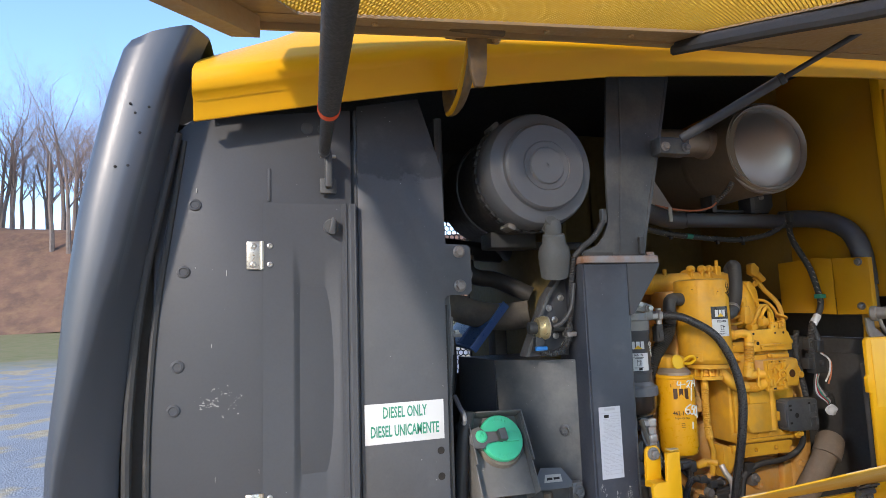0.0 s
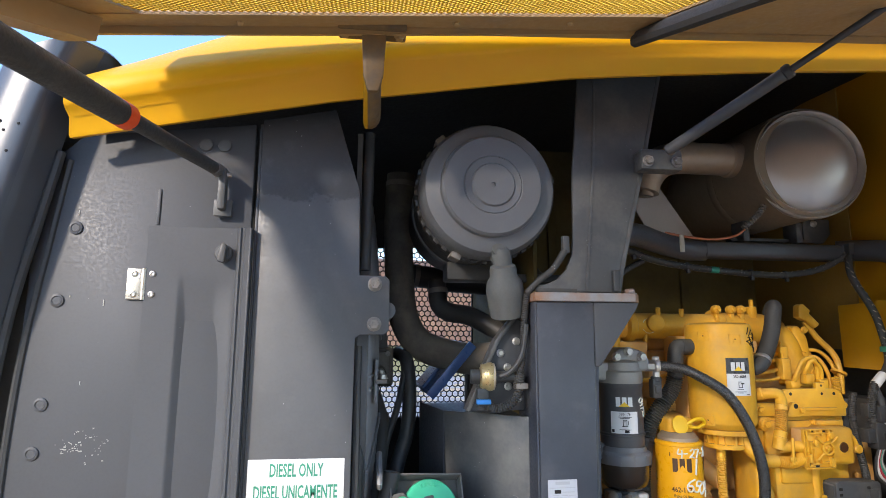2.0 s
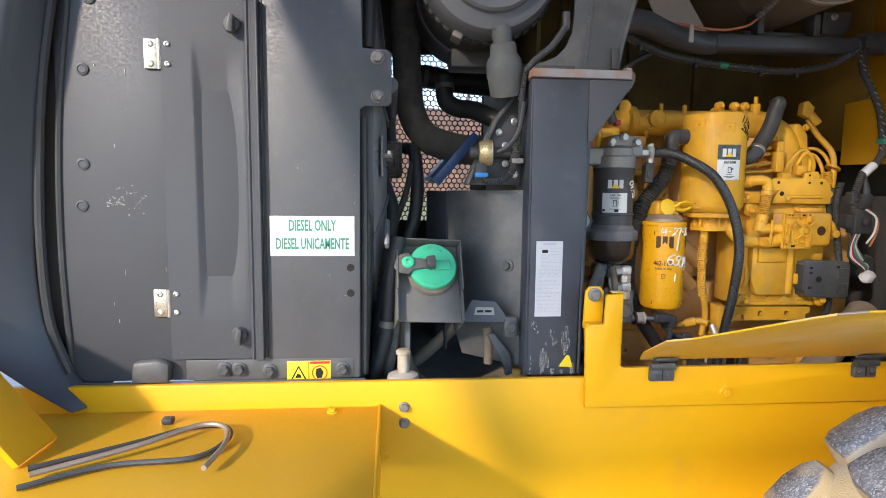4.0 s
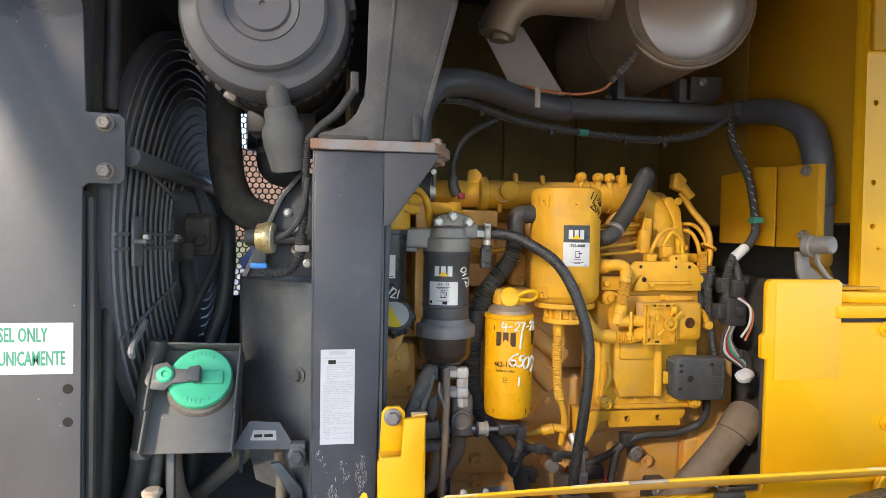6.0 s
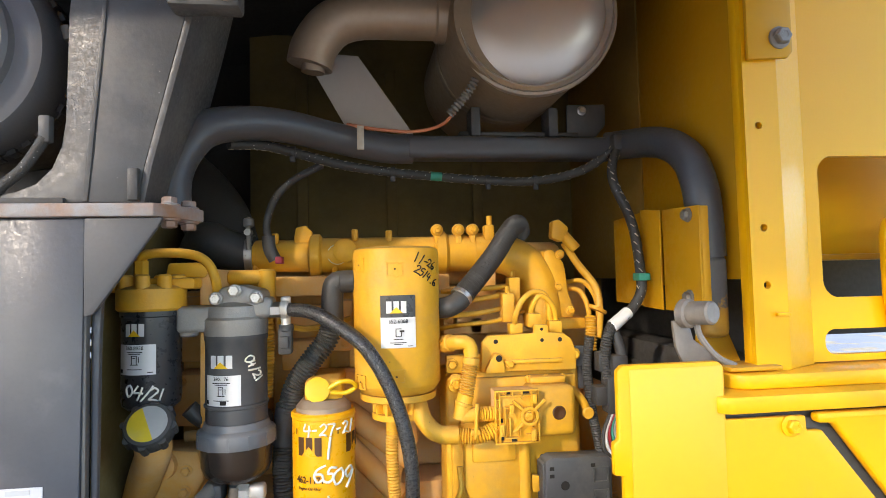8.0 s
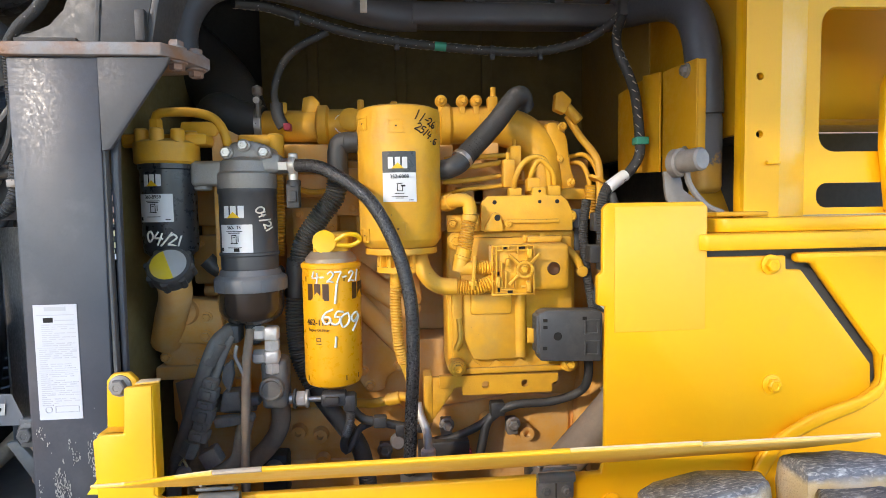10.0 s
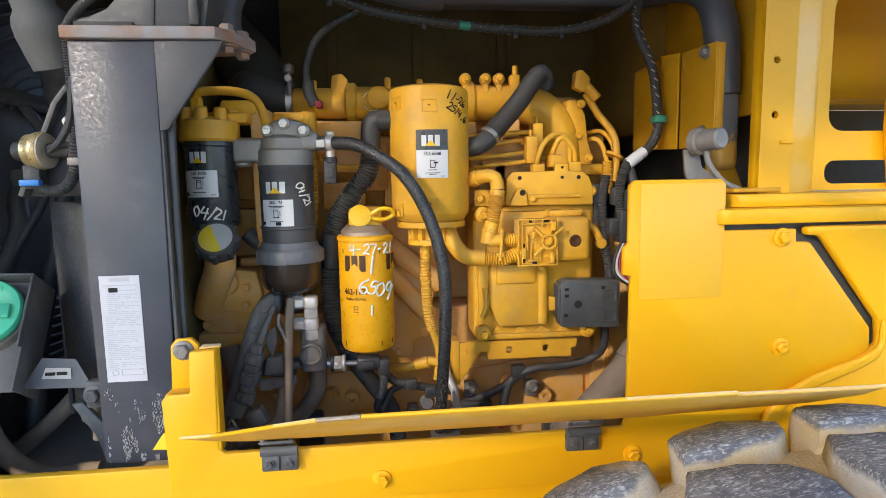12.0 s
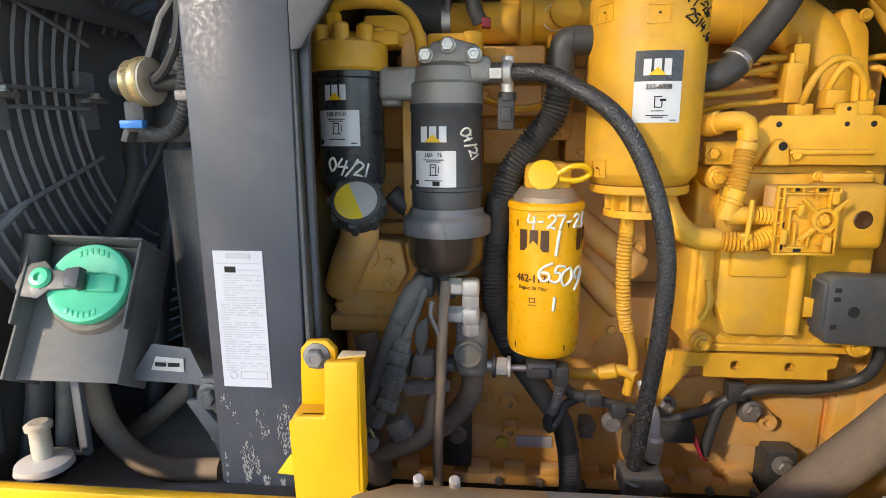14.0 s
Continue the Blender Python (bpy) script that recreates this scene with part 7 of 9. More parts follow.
part("band_strap", lathe([(0.143, 0.26), (0.146, 0.262), (0.146, 0.285), (0.143, 0.288)], ac, ad, 48), BLKD, air)
part("mount_saddle", box((0.60, 1.44, 2.03), (0.74, 1.52, 2.075), 0.006), BLKD, air)
part("mount_arm", box((0.72, 1.46, 2.03), (0.90, 1.50, 2.05), 0.004), BLKD, air)

duct = thing("intake_duct", (0.9, 1.7, 1.95), "thick black rubber intake duct behind the air cleaner", "air duct")
part("duct", sweep([(0.66, 1.65, 2.20), (0.70, 1.74, 2.19), (0.80, 1.80, 2.13), (0.88, 1.79, 2.05), (0.92, 1.74, 1.98), (0.94, 1.70, 1.90)], 0.075, 20, step=0.02), RUB, duct)
part("duct_clamp", rod((0.655, 1.64, 2.20), (0.668, 1.66, 2.199), 0.079, 28), GREYB, duct)

boot = thing("rubber_dust_valve", (0.69, 1.24, 1.94), "dusty grey rubber dust ejector boot", "dust valve")
part("boot", lathe([(0.0, 0.147), (0.012, 0.146), (0.019, 0.138), (0.0205, 0.126), (0.020, 0.112), (0.0265, 0.108), (0.0285, 0.100), (0.0290, 0.086), (0.036, 0.076), (0.039, 0.066), (0.040, 0.050), (0.037, 0.018), (0.035, 0.0), (0.0, 0.004)], (0.709, 1.285, 1.940), (-0.16, -0.32, 1), 36), BOOT, boot, "dusty rubber boot")
part("stem", rod((0.683, 1.27, 2.06), (0.681, 1.235, 2.075), 0.014, 14), BOOT, boot)
cord = thing("sleeved_cable", (0.76, 1.23, 2.0), "black braided cable with white flecks and clip", "cable")
part("cable", sweep([(0.742, 1.245, 1.985), (0.765, 1.235, 2.01), (0.795, 1.23, 2.035), (0.822, 1.228, 2.075)], 0.0075, 10), SLEEVE, cord)
part("end_clip", box((0.815, 1.222, 2.068), (0.830, 1.236, 2.105), 0.003), BLKD, cord)
part("cable_drop", sweep([(0.742, 1.245, 1.985), (0.738, 1.255, 1.93), (0.735, 1.262, 1.85), (0.722, 1.27, 1.79)], 0.0065, 10, ribs=0.004), RUB, cord)

# ---- fan guard, motor and shroud ----
fan = thing("fan_guard", (0.41, 1.72, 1.32), "dark grey wire fan guard with concentric rings", "fan guard")
FX, FY, FZ = 0.415, 1.735, 1.802
def hoop(r, gap):
    pts = []
    n_ = 72
    for i in range(n_ + 1):
        a = 2 * math.pi * i / n_
        pts.append((FX + 0.035 * (1 - (r / 0.49) ** 2), FY + r * math.cos(a), FZ + r * math.sin(a)))
    bm = bmesh.new()
    rows_ = []
    for i in range(n_):
        a = 2 * math.pi * i / n_
        rad = Vector((0, math.cos(a), math.sin(a)))
        c = Vector(pts[i])
        rows_.append([bm.verts.new(c + rad * 0.0034 * u + Vector((0.0034 * v, 0, 0))) for u, v in ((1, 0), (0, 1), (-1, 0), (0, -1))])
    for i in range(n_):
        am = 2 * math.pi * (i + 0.5) / n_
        # the near inner rings are cut away round the motor
        if r < 0.25 and math.cos(am) * r < -0.04 and -0.24 < math.sin(am) * r < 0.115:
            continue
        if abs(math.sin(2 * math.pi * (i + 0.5) / n_)) * r < gap:
            continue
        p_, q_ = rows_[i], rows_[(i + 1) % n_]
        for k in range(4):
            bm.faces.new((p_[k], p_[(k + 1) % 4], q_[(k + 1) % 4], q_[k]))
    return bm
for k in range(17):
    part("guard_ring", hoop(0.135 + k * 0.0215, 0.012), GUARD, fan)
for a in (20, 160, 201, 340):
    c, s = math.cos(radians(a)), math.sin(radians(a))
    r0 = 0.25 if c < 0 else 0.13
    part("guard_spoke", sweep([(FX + 0.041 - 0.04 * r0, FY + r0 * c, FZ + r0 * s), (FX + 0.028, FY + 0.30 * c, FZ + 0.30 * s), (FX + 0.0045, FY + 0.485 * c, FZ + 0.485 * s)], 0.0036, 6, step=0.05), GUARD, fan)
for sz in (1, -1):
    part("split_bar", sweep([(FX + 0.029, FY - 0.25, FZ + sz * 0.013), (FX + 0.024, FY - 0.32, FZ + sz * 0.013), (FX + 0.006, FY - 0.48, FZ + sz * 0.013)], 0.0034, 6, step=0.05), GUARD, fan)
for y in (1.318, 1.495):
    tb = part("split_tab", box((FX + 0.016, y - 0.022, FZ - 0.045), (FX + 0.022, y + 0.022, FZ + 0.045), 0.002), GUARD, fan)
    part("tab_fold", box((FX + 0.016, y - 0.022, FZ - 0.004), (FX + 0.042, y + 0.022, FZ + 0.004), 0.001), GREYB, tb)
    bolt(tb, (FX + 0.035, y, FZ + 0.004), 0.007, axis=(0, 0, 1), mat=STEEL)
part("guard_eye", sweep([(FX + 0.030, 1.33, 1.655), (FX + 0.030, 1.29, 1.632), (FX + 0.030, 1.272, 1.625), (FX + 0.030, 1.262, 1.610), (FX + 0.030, 1.270, 1.602)], 0.006, 8), GUARD, fan)
shr = thing("fan_shroud", (0.36, 1.7, 1.0), "black fan shroud in front of the radiator", "fan shroud")
ring_poly = ring(1.735, 1.812, 0.47, 48)
part("shroud_plate", plate_with_holes([(1.235, 0.98), (2.19, 0.98), (2.19, 2.31), (1.235, 2.31)], [ring_poly], "x", 0.385, 0.395), material("dusty_shroud", (0.05, 0.047, 0.042), 0.8, col2=(0.03, 0.029, 0.027), scale=6, dust=(0.12, 0.10, 0.075), dust_amt=0.3, dust_up=0.4), shr)
part("shroud_rim", lathe([(0.47, 0.0), (0.485, 0.0), (0.487, 0.03), (0.473, 0.034)], (0.385, 1.735, 1.812), (1, 0, 0), 64), GPLA, shr)
part("radiator_core", box((0.22, 1.24, 0.98), (0.23, 2.19, 2.31)), DARK, shr)
for k in range(7):
    a = 2 * math.pi * k / 7
    part("fan_blade", prism([(0.10, -0.035), (0.43, -0.075), (0.44, 0.055), (0.10, 0.035)], "z", -0.003, 0.003, 0.002, None, 2,
                            Matrix.Translation((0.33, 1.735, 1.812)) @ Matrix.Rotation(a, 4, "X") @ Matrix.Rotation(radians(90), 4, "Z") @ Matrix.Rotation(radians(28), 4, "X")), RUB, shr)
part("fan_hub", rod((0.29, 1.735, 1.812), (0.37, 1.735, 1.812), 0.12, 28, chamfer=0.01), RUB, shr)
mot = thing("fan_motor", (0.50, 1.735, 1.81), "dusty grey hydraulic fan motor on a tube frame", "fan motor")
part("motor_body", rod((0.325, 1.722, 1.820), (0.412, 1.722, 1.820), 0.044, 28, chamfer=0.006), DUSTB, mot)
part("motor_rib", rod((0.392, 1.722, 1.820), (0.404, 1.722, 1.820), 0.0475, 28, chamfer=0.002), DUSTB, mot)
part("motor_flange", rod((0.318, 1.722, 1.820), (0.327, 1.722, 1.820), 0.050, 28, chamfer=0.003), DUSTB, mot)
part("motor_block", box((0.402, 1.668, 1.762), (0.486, 1.80, 1.866), 0.010, segs=3), DUSTB, mot)
part("motor_cover", box((0.410, 1.658, 1.772), (0.476, 1.670, 1.856), 0.006), DUSTB, mot)
for x_, z_ in ((0.416, 1.779), (0.416, 1.849), (0.470, 1.849)):
    bolt(mot, (x_, 1.658, z_), 0.005, mat=GREYB)
part("motor_port", lathe([(0.017, 0), (0.017, 0.010), (0.013, 0.012), (0.011, 0.006), (0, 0.006)], (0.453, 1.658, 1.800), (0, -1, 0), 20), DUSTB, mot)
part("motor_fitting", lathe([(0.020, 0.0), (0.020, 0.012), (0.015, 0.022), (0.013, 0.050)], (0.428, 1.635, 1.785), (0.25, -0.5, -1), 16), DUSTB, mot)
part("motor_hose", sweep([(0.436, 1.612, 1.745), (0.446, 1.585, 1.715), (0.458, 1.565, 1.672), (0.450, 1.52, 1.60), (0.436, 1.44, 1.50), (0.428, 1.40, 1.40), (0.415, 1.38, 1.25)], 0.0185, 14), RUB, mot)
part("motor_hose", sweep([(0.500, 1.72, 1.85), (0.520, 1.64, 1.83), (0.527, 1.61, 1.73), (0.518, 1.60, 1.644), (0.496, 1.59, 1.571), (0.48, 1.56, 1.45), (0.47, 1.52, 1.25)], 0.0185, 14), RUB, mot)
part("frame_tube", rod((0.452, 1.235, 1.945), (0.452, 2.19, 1.930), 0.017, 16), GPLA, mot)
part("frame_stay", sweep([(0.452, 1.62, 1.938), (0.455, 1.66, 1.90), (0.46, 1.70, 1.85)], 0.012, 12), GPLA, mot)

# ---- hoses in the cooling bay ----
def bay_hose(pts, r, mat=None, label="thick black rubber coolant hose", cat="hose", clamps=()):
    t_ = thing("coolant_hose", pts[-1], label, cat, "cooling bay hoses")
    part("hose", sweep(pts, r, 16, step=0.012), mat or RUB, t_)
    if r > 0.0135 and not clamps:
        p_, q_ = Vector(pts[0]), Vector(pts[1])
        d_ = (q_ - p_).normalized()
        part("hose_clamp", rod(p_ + d_ * 0.022, p_ + d_ * 0.036, r * 1.06, 20), GREYB, t_)
    for a_, b_ in clamps:
        part("hose_clamp", rod(a_, b_, r * 1.08, 20), GREYB, t_)
    return t_
bay_hose([(0.50, 1.70, 2.36), (0.495, 1.70, 2.22), (0.50, 1.695, 2.06), (0.513, 1.685, 1.95), (0.552, 1.66, 1.880), (0.62, 1.63, 1.850), (0.69, 1.59, 1.838), (0.76, 1.55, 1.845)], 0.041, DUSTB, "thick dusty rubber coolant hose")
bay_hose([(0.53, 1.84, 2.085), (0.60, 1.85, 2.078), (0.68, 1.85, 2.068), (0.80, 1.85, 2.06)], 0.035)
bay_hose([(0.605, 1.68, 2.05), (0.61, 1.67, 1.985), (0.64, 1.66, 1.962), (0.68, 1.64, 1.955), (0.72, 1.61, 1.935), (0.78, 1.58, 1.90)], 0.026)
bay_hose([(0.520, 1.66, 1.86), (0.513, 1.62, 1.80), (0.495, 1.585, 1.72), (0.466, 1.54, 1.637), (0.453, 1.50, 1.58), (0.442, 1.46, 1.48), (0.43, 1.44, 1.25)], 0.0085, RUB, "thin black rubber hose")
bay_hose([(0.500, 1.40, 1.47), (0.481, 1.374, 1.41), (0.482, 1.370, 1.355), (0.493, 1.371, 1.303), (0.523, 1.376, 1.254), (0.570, 1.38, 1.228), (0.66, 1.39, 1.224)], 0.0180, MUD, "dusty thick rubber hose")
bay_hose([(0.66, 1.46, 1.40), (0.61, 1.46, 1.362), (0.555, 1.465, 1.310), (0.50, 1.47, 1.262), (0.45, 1.47, 1.226)], 0.0165, MUD, "dusty thick rubber hose")
bay_hose([(0.468, 1.335, 1.44), (0.462, 1.335, 1.39), (0.455, 1.336, 1.34), (0.44, 1.338, 1.26)], 0.0135, DUSTB, "dusty brown-black rubber hose")
bay_hose([(0.472, 1.318, 1.62), (0.455, 1.312, 1.53), (0.448, 1.312, 1.45), (0.441, 1.312, 1.385), (0.427, 1.312, 1.33), (0.402, 1.312, 1.25)], 0.0175, RUB, "black rubber hose with clamp", clamps=(((0.4455, 1.312, 1.425), (0.4440, 1.312, 1.410)),))
bay_hose([(0.685, 1.34, 1.40), (0.69, 1.34, 1.36), (0.69, 1.34, 1.31)], 0.011, MUD, "thin dusty drain hose")
bay_hose([(0.401, 1.278, 1.89), (0.402, 1.278, 1.75), (0.400, 1.278, 1.55), (0.392, 1.278, 1.31)], 0.0125, RUB, "black rubber hose along the panel edge")
bay_hose([(0.408, 1.29, 2.33), (0.407, 1.285, 2.20), (0.404, 1.28, 2.03)], 0.0125, RUB, "black rubber hose along the panel edge")
tr = thing("battery_tray", (0.64, 1.65, 1.75), "dark blue painted sloping tray", "tray")
def tray_pt(u, v, w=0.0):
    """Across the slope, away from the open side, off the sheet."""
    p0, pu, pv = Vector((0.580, 1.43, 1.742)), Vector((0.10, 0.0, 0.118)), Vector((-0.024, 0.37, 0.015))
    return p0 + pu * u + pv * v + pu.cross(pv).normalized() * w
def tray_slab(poly, w0, w1):
    t_ = bmesh.new()
    lo = [t_.verts.new(tray_pt(u, v, w0)) for u, v in poly]
    hi = [t_.verts.new(tray_pt(u, v, w1)) for u, v in poly]
    t_.faces.new(lo), t_.faces.new(hi)
    for i in range(len(poly)):
        j = (i + 1) % len(poly)
        t_.faces.new((lo[i], lo[j], hi[j], hi[i]))
    bmesh.ops.recalc_face_normals(t_, faces=t_.faces)
    return bevelled(t_, 0.001)
part("tray_sheet", tray_slab([(0, 0.3), (1.1, 0.3), (1.1, 1), (0, 1)], -0.002, 0.002), BLUE, tr)
part("tray_lip", tray_slab([(0, 0.3), (1.1, 0.3), (1.1, 0.32), (0, 0.32)], -0.012, 0.012), BLUE, tr)
part("tray_lip", tray_slab([(0, 0.32), (0.05, 0.32), (0.05, 1), (0, 1)], 0.002, 0.012), BLUE, tr)
part("tray_rib", tray_slab([(0.05, 0.60), (1.05, 0.60), (1.05, 0.64), (0.05, 0.64)], 0.002, 0.010), BLUE, tr)
part("tray_leg", box((0.69, 1.66, 1.30), (0.73, 1.72, 1.80), 0.003), DARK, tr)

# ---- black box panel, sensor plate ----
blkb = thing("black_box_panel", (0.66, 1.3, 1.31), "black dusty sheet steel box beside the post", "box panel")
XM = Matrix.Translation((0.756, 1.280, 0)) @ Matrix.Rotation(math.atan2(-0.152, 0.163), 4, "Z")
bp_ = part("front_sheet", prism([(-0.223, 1.727), (0.0, 1.730), (0.0, 1.32), (-0.17, 1.32), (-0.21, 1.42)], "y", 0.0, 0.007, 0.002, None, 2, XM), BLKD, blkb)
part("side_sheet", prism([(0.593, 1.432), (0.599, 1.436), (0.560, 1.63), (0.554, 1.62)], "z", 1.32, 1.726, 0.001), BLK, blkb)
part("top_sheet", prism([(0.756, 1.284), (0.597, 1.434), (0.560, 1.62), (0.756, 1.62)], "z", 1.718, 1.724, 0.001), BLK, blkb)
bolt(bp_, (0.726, 1.307, 1.554), 0.0095, axis=(-0.68, -0.73, 0), mat=BLKD, flange=1.6)
sp = thing("sensor_plate", (0.72, 1.31, 1.74), "black sloping bracket plate with bolts and cables", "bracket")
part("plate", prism([(0.63, 1.740), (0.752, 1.740), (0.752, 1.93), (0.735, 1.935), (0.690, 1.88)], "y", 1.312, 1.32, 0.002), BLK, sp)
part("plate_edge", prism([(0.622, 1.742), (0.63, 1.740), (0.694, 1.885), (0.737, 1.938), (0.73, 1.943), (0.686, 1.888)], "y", 1.295, 1.335, 0.001), BLKD, sp)
for x, z in ((0.715, 1.83), (0.716, 1.79), (0.735, 1.885), (0.738, 1.765), (0.70, 1.86)):
    bolt(sp, (x, 1.312, z), 0.006, mat=STEEL)
ps = thing("pressure_sensor", (0.655, 1.287, 1.812), "round brass and cream pressure switch with cables", "sensor")
sd = Vector((0.90, -0.10, 0.0)).normalized()
part("switch_plug", lathe([(0.0, -0.020), (0.014, -0.020), (0.015, -0.018), (0.015, 0.002)], (0.650, 1.289, 1.812), sd, 20), RUB, ps)
part("switch_body", lathe([(0.021, 0.0), (0.026, 0.002), (0.027, 0.012), (0.0285, 0.014), (0.0295, 0.018), (0.0295, 0.024), (0.028, 0.027)], (0.650, 1.289, 1.812), sd, 30), BRASS, ps, "yellow plated switch body")
part("switch_hex", lathe([(0.0235, 0.004), (0.0255, 0.006), (0.0255, 0.011), (0.0235, 0.013)], (0.650, 1.289, 1.812), sd, 6), BRASS, ps)
part("switch_disc", lathe([(0.0275, 0.026), (0.0275, 0.030), (0.021, 0.0325), (0.018, 0.032), (0.0, 0.032)], (0.650, 1.289, 1.812), sd, 30), CREAM, ps, "cream plastic switch disc")
part("switch_stem", rod((0.680, 1.285, 1.812), (0.736, 1.284, 1.812), 0.0115, 14, chamfer=0.003), RUB, ps)
part("cable", sweep([(0.690, 1.272, 1.812), (0.712, 1.262, 1.826), (0.733, 1.255, 1.86), (0.742, 1.252, 1.92)], 0.0055, 8), RUB, ps)
part("connector", box((0.642, 1.278, 1.752), (0.668, 1.302, 1.79), 0.004), RUB, ps)
part("connector_lock", box((0.640, 1.270, 1.757), (0.670, 1.282, 1.767), 0.002), BLUEC, ps, "blue connector lock")
part("loom", sweep([(0.660, 1.288, 1.754), (0.685, 1.280, 1.748), (0.712, 1.272, 1.758), (0.728, 1.268, 1.785), (0.732, 1.266, 1.82)], 0.0085, 10, ribs=0.005), RUB, ps)
part("loom_clamp", box((0.720, 1.258, 1.788), (0.746, 1.286, 1.800), 0.002), GREYB, ps)

# ---- coolant filler in its tilted bracket ----
BRKT = material("dusty_bracket_paint", (0.085, 0.085, 0.084), 0.8, col2=(0.125, 0.122, 0.115), scale=9, mix=0.9, fine=130, bump=0.08, dust=(0.20, 0.19, 0.17), dust_amt=0.4, dust_scale=7, dust_up=0.5, chips=(0.36, 0.35, 0.34), chip_scale=110, chip_size=0.11, chip_keep=0.06, spec=0.3)
fb = thing("coolant_filler_bracket", (0.54, 1.33, 1.44), "dusty black folded bracket holding a green filler cap", "filler bracket")
BR = [Vector((0.470, 1.246, 1.437)), Vector((0.613, 1.257, 1.431)), Vector((0.610, 1.352, 1.592)), Vector((0.467, 1.341, 1.598))]
bu, bv = (BR[1] - BR[0]), (BR[3] - BR[0])
ex = bu.normalized()
ey = (bv - ex * bv.dot(ex)).normalized()
ez = ex.cross(ey)
shear = bv.dot(ex) / bv.dot(ey)
def bp(u, v, w=0.0):
    """A point of the tilted bracket: across, up its slope, out of its face."""
    return BR[0] + ex * (u + shear * v) + ey * v + ez * w
def slab(poly, w0, w1, bev=0.0015):
    t_ = bmesh.new()
    lo = [t_.verts.new(bp(u, v, w0)) for u, v in poly]
    hi = [t_.verts.new(bp(u, v, w1)) for u, v in poly]
    t_.faces.new(lo), t_.faces.new(hi)
    for i in range(len(poly)):
        j = (i + 1) % len(poly)
        t_.faces.new((lo[i], lo[j], hi[j], hi[i]))
    bmesh.ops.recalc_face_normals(t_, faces=t_.faces)
    return bevelled(t_, bev)
W, H = bu.length, bv.dot(ey)
part("floor_sheet", slab([(0, 0), (W, 0), (W, H), (0, H)], -0.004, 0.0), BRKT, fb)
for u0 in (-0.004, W):
    part("side_cheek", slab([(u0, -0.002), (u0 + 0.004, -0.002), (u0 + 0.004, H), (u0, H)], -0.05, 0.022), BRKT, fb)
    part("cheek_step", slab([(u0, H * 0.36), (u0 + 0.004, H * 0.36), (u0 + 0.004, H), (u0, H)], 0.022, 0.034), BRKT, fb)
part("top_cheek", slab([(-0.004, H), (W + 0.004, H), (W + 0.004, H + 0.004), (-0.004, H + 0.004)], -0.05, 0.034), BRKT, fb)
part("leg", box((0.486, 1.315, 1.292), (0.500, 1.327, 1.49), 0.002), GPLA, fb)
part("leg_foot", box((0.456, 1.315, 1.285), (0.500, 1.327, 1.293), 0.002), GPLA, fb)
fo = Vector((0.55, 1.297, 1.556)) - ez * 0.044
part("filler_neck", lathe([(0.056, -0.014), (0.060, 0.000), (0.0605, 0.022), (0.056, 0.030)], fo - ey * 0.006, ez, 40), RUBD, fb, "dusty black filler neck")
top = fo + ez * 0.030
capm = fc = part("filler_cap", lathe([(0.0545, 0.0), (0.0555, 0.003), (0.0555, 0.011), (0.053, 0.0145), (0.044, 0.0150), (0.042, 0.0142), (0, 0.0142)], top, ez, 48), CAPG, fb, "bright green cap")
def on_cap(u, v, w):
    return top + ex * u + ey * v + ez * w
def cap_slab(poly, w0, w1, bev=0.0012):
    t_ = bmesh.new()
    lo = [t_.verts.new(on_cap(u, v, w0)) for u, v in poly]
    hi = [t_.verts.new(on_cap(u, v, w1)) for u, v in poly]
    t_.faces.new(lo), t_.faces.new(hi)
    for i in range(len(poly)):
        j = (i + 1) % len(poly)
        t_.faces.new((lo[i], lo[j], hi[j], hi[i]))
    bmesh.ops.recalc_face_normals(t_, faces=t_.faces)
    return bevelled(t_, bev)
part("lock_plate", cap_slab([(-0.088, 0.006), (-0.076, 0.022), (-0.058, 0.026), (-0.046, 0.014), (-0.010, 0.012), (-0.004, 0.016), (-0.004, -0.014), (-0.014, -0.010), (-0.044, -0.014), (-0.056, -0.026), (-0.080, -0.024), (-0.090, -0.012)], 0.017, 0.022), BLKD, fc, "grey steel lock plate")
part("lock_eye", lathe([(0.014, 0.0), (0.015, 0.004), (0.012, 0.008), (0.006, 0.009), (0.005, 0.005), (0, 0.005)], on_cap(-0.058, 0.002, 0.020), ez, 24), CAPG, fc)
part("lock_bail", cap_slab([(-0.018, 0.012), (0.002, 0.016), (0.004, -0.014), (-0.016, -0.012)], 0.022, 0.040, 0.003), BLKD, fc)
part("grip_ridge", cap_slab([(0.004, 0.011), (0.040, 0.011), (0.042, -0.013), (0.004, -0.013)], 0.014, 0.0215, 0.003), CAPG, fc)
rr = random.Random(9)
for sgn in (1, -1):
    for k in range(6):
        a = radians(90 * sgn + (k - 2.5) * 11)
        u, v = 0.040 * math.cos(a), 0.044 * math.sin(a)
        part("raised_mark", cap_slab([(u - 0.003, v - 0.004), (u + 0.003, v - 0.004), (u + 0.002, v + 0.004), (u - 0.002, v + 0.004)], 0.0142, 0.0158, 0.0004), CAPG, capm)
tl = thing("sloping_label_plate", (0.68, 1.28, 1.44), "black sloping sheet with a small stamped label", "bracket")
sm = bmesh.new()
for a_ in (0.0, -0.004):
    sm.faces.new([sm.verts.new((x, y, z + a_)) for x, y, z in ((0.613, 1.272, 1.434), (0.722, 1.264, 1.434), (0.694, 1.280, 1.474), (0.640, 1.284, 1.477))])
part("sheet", sm, BLK, tl)
lm = bmesh.new()
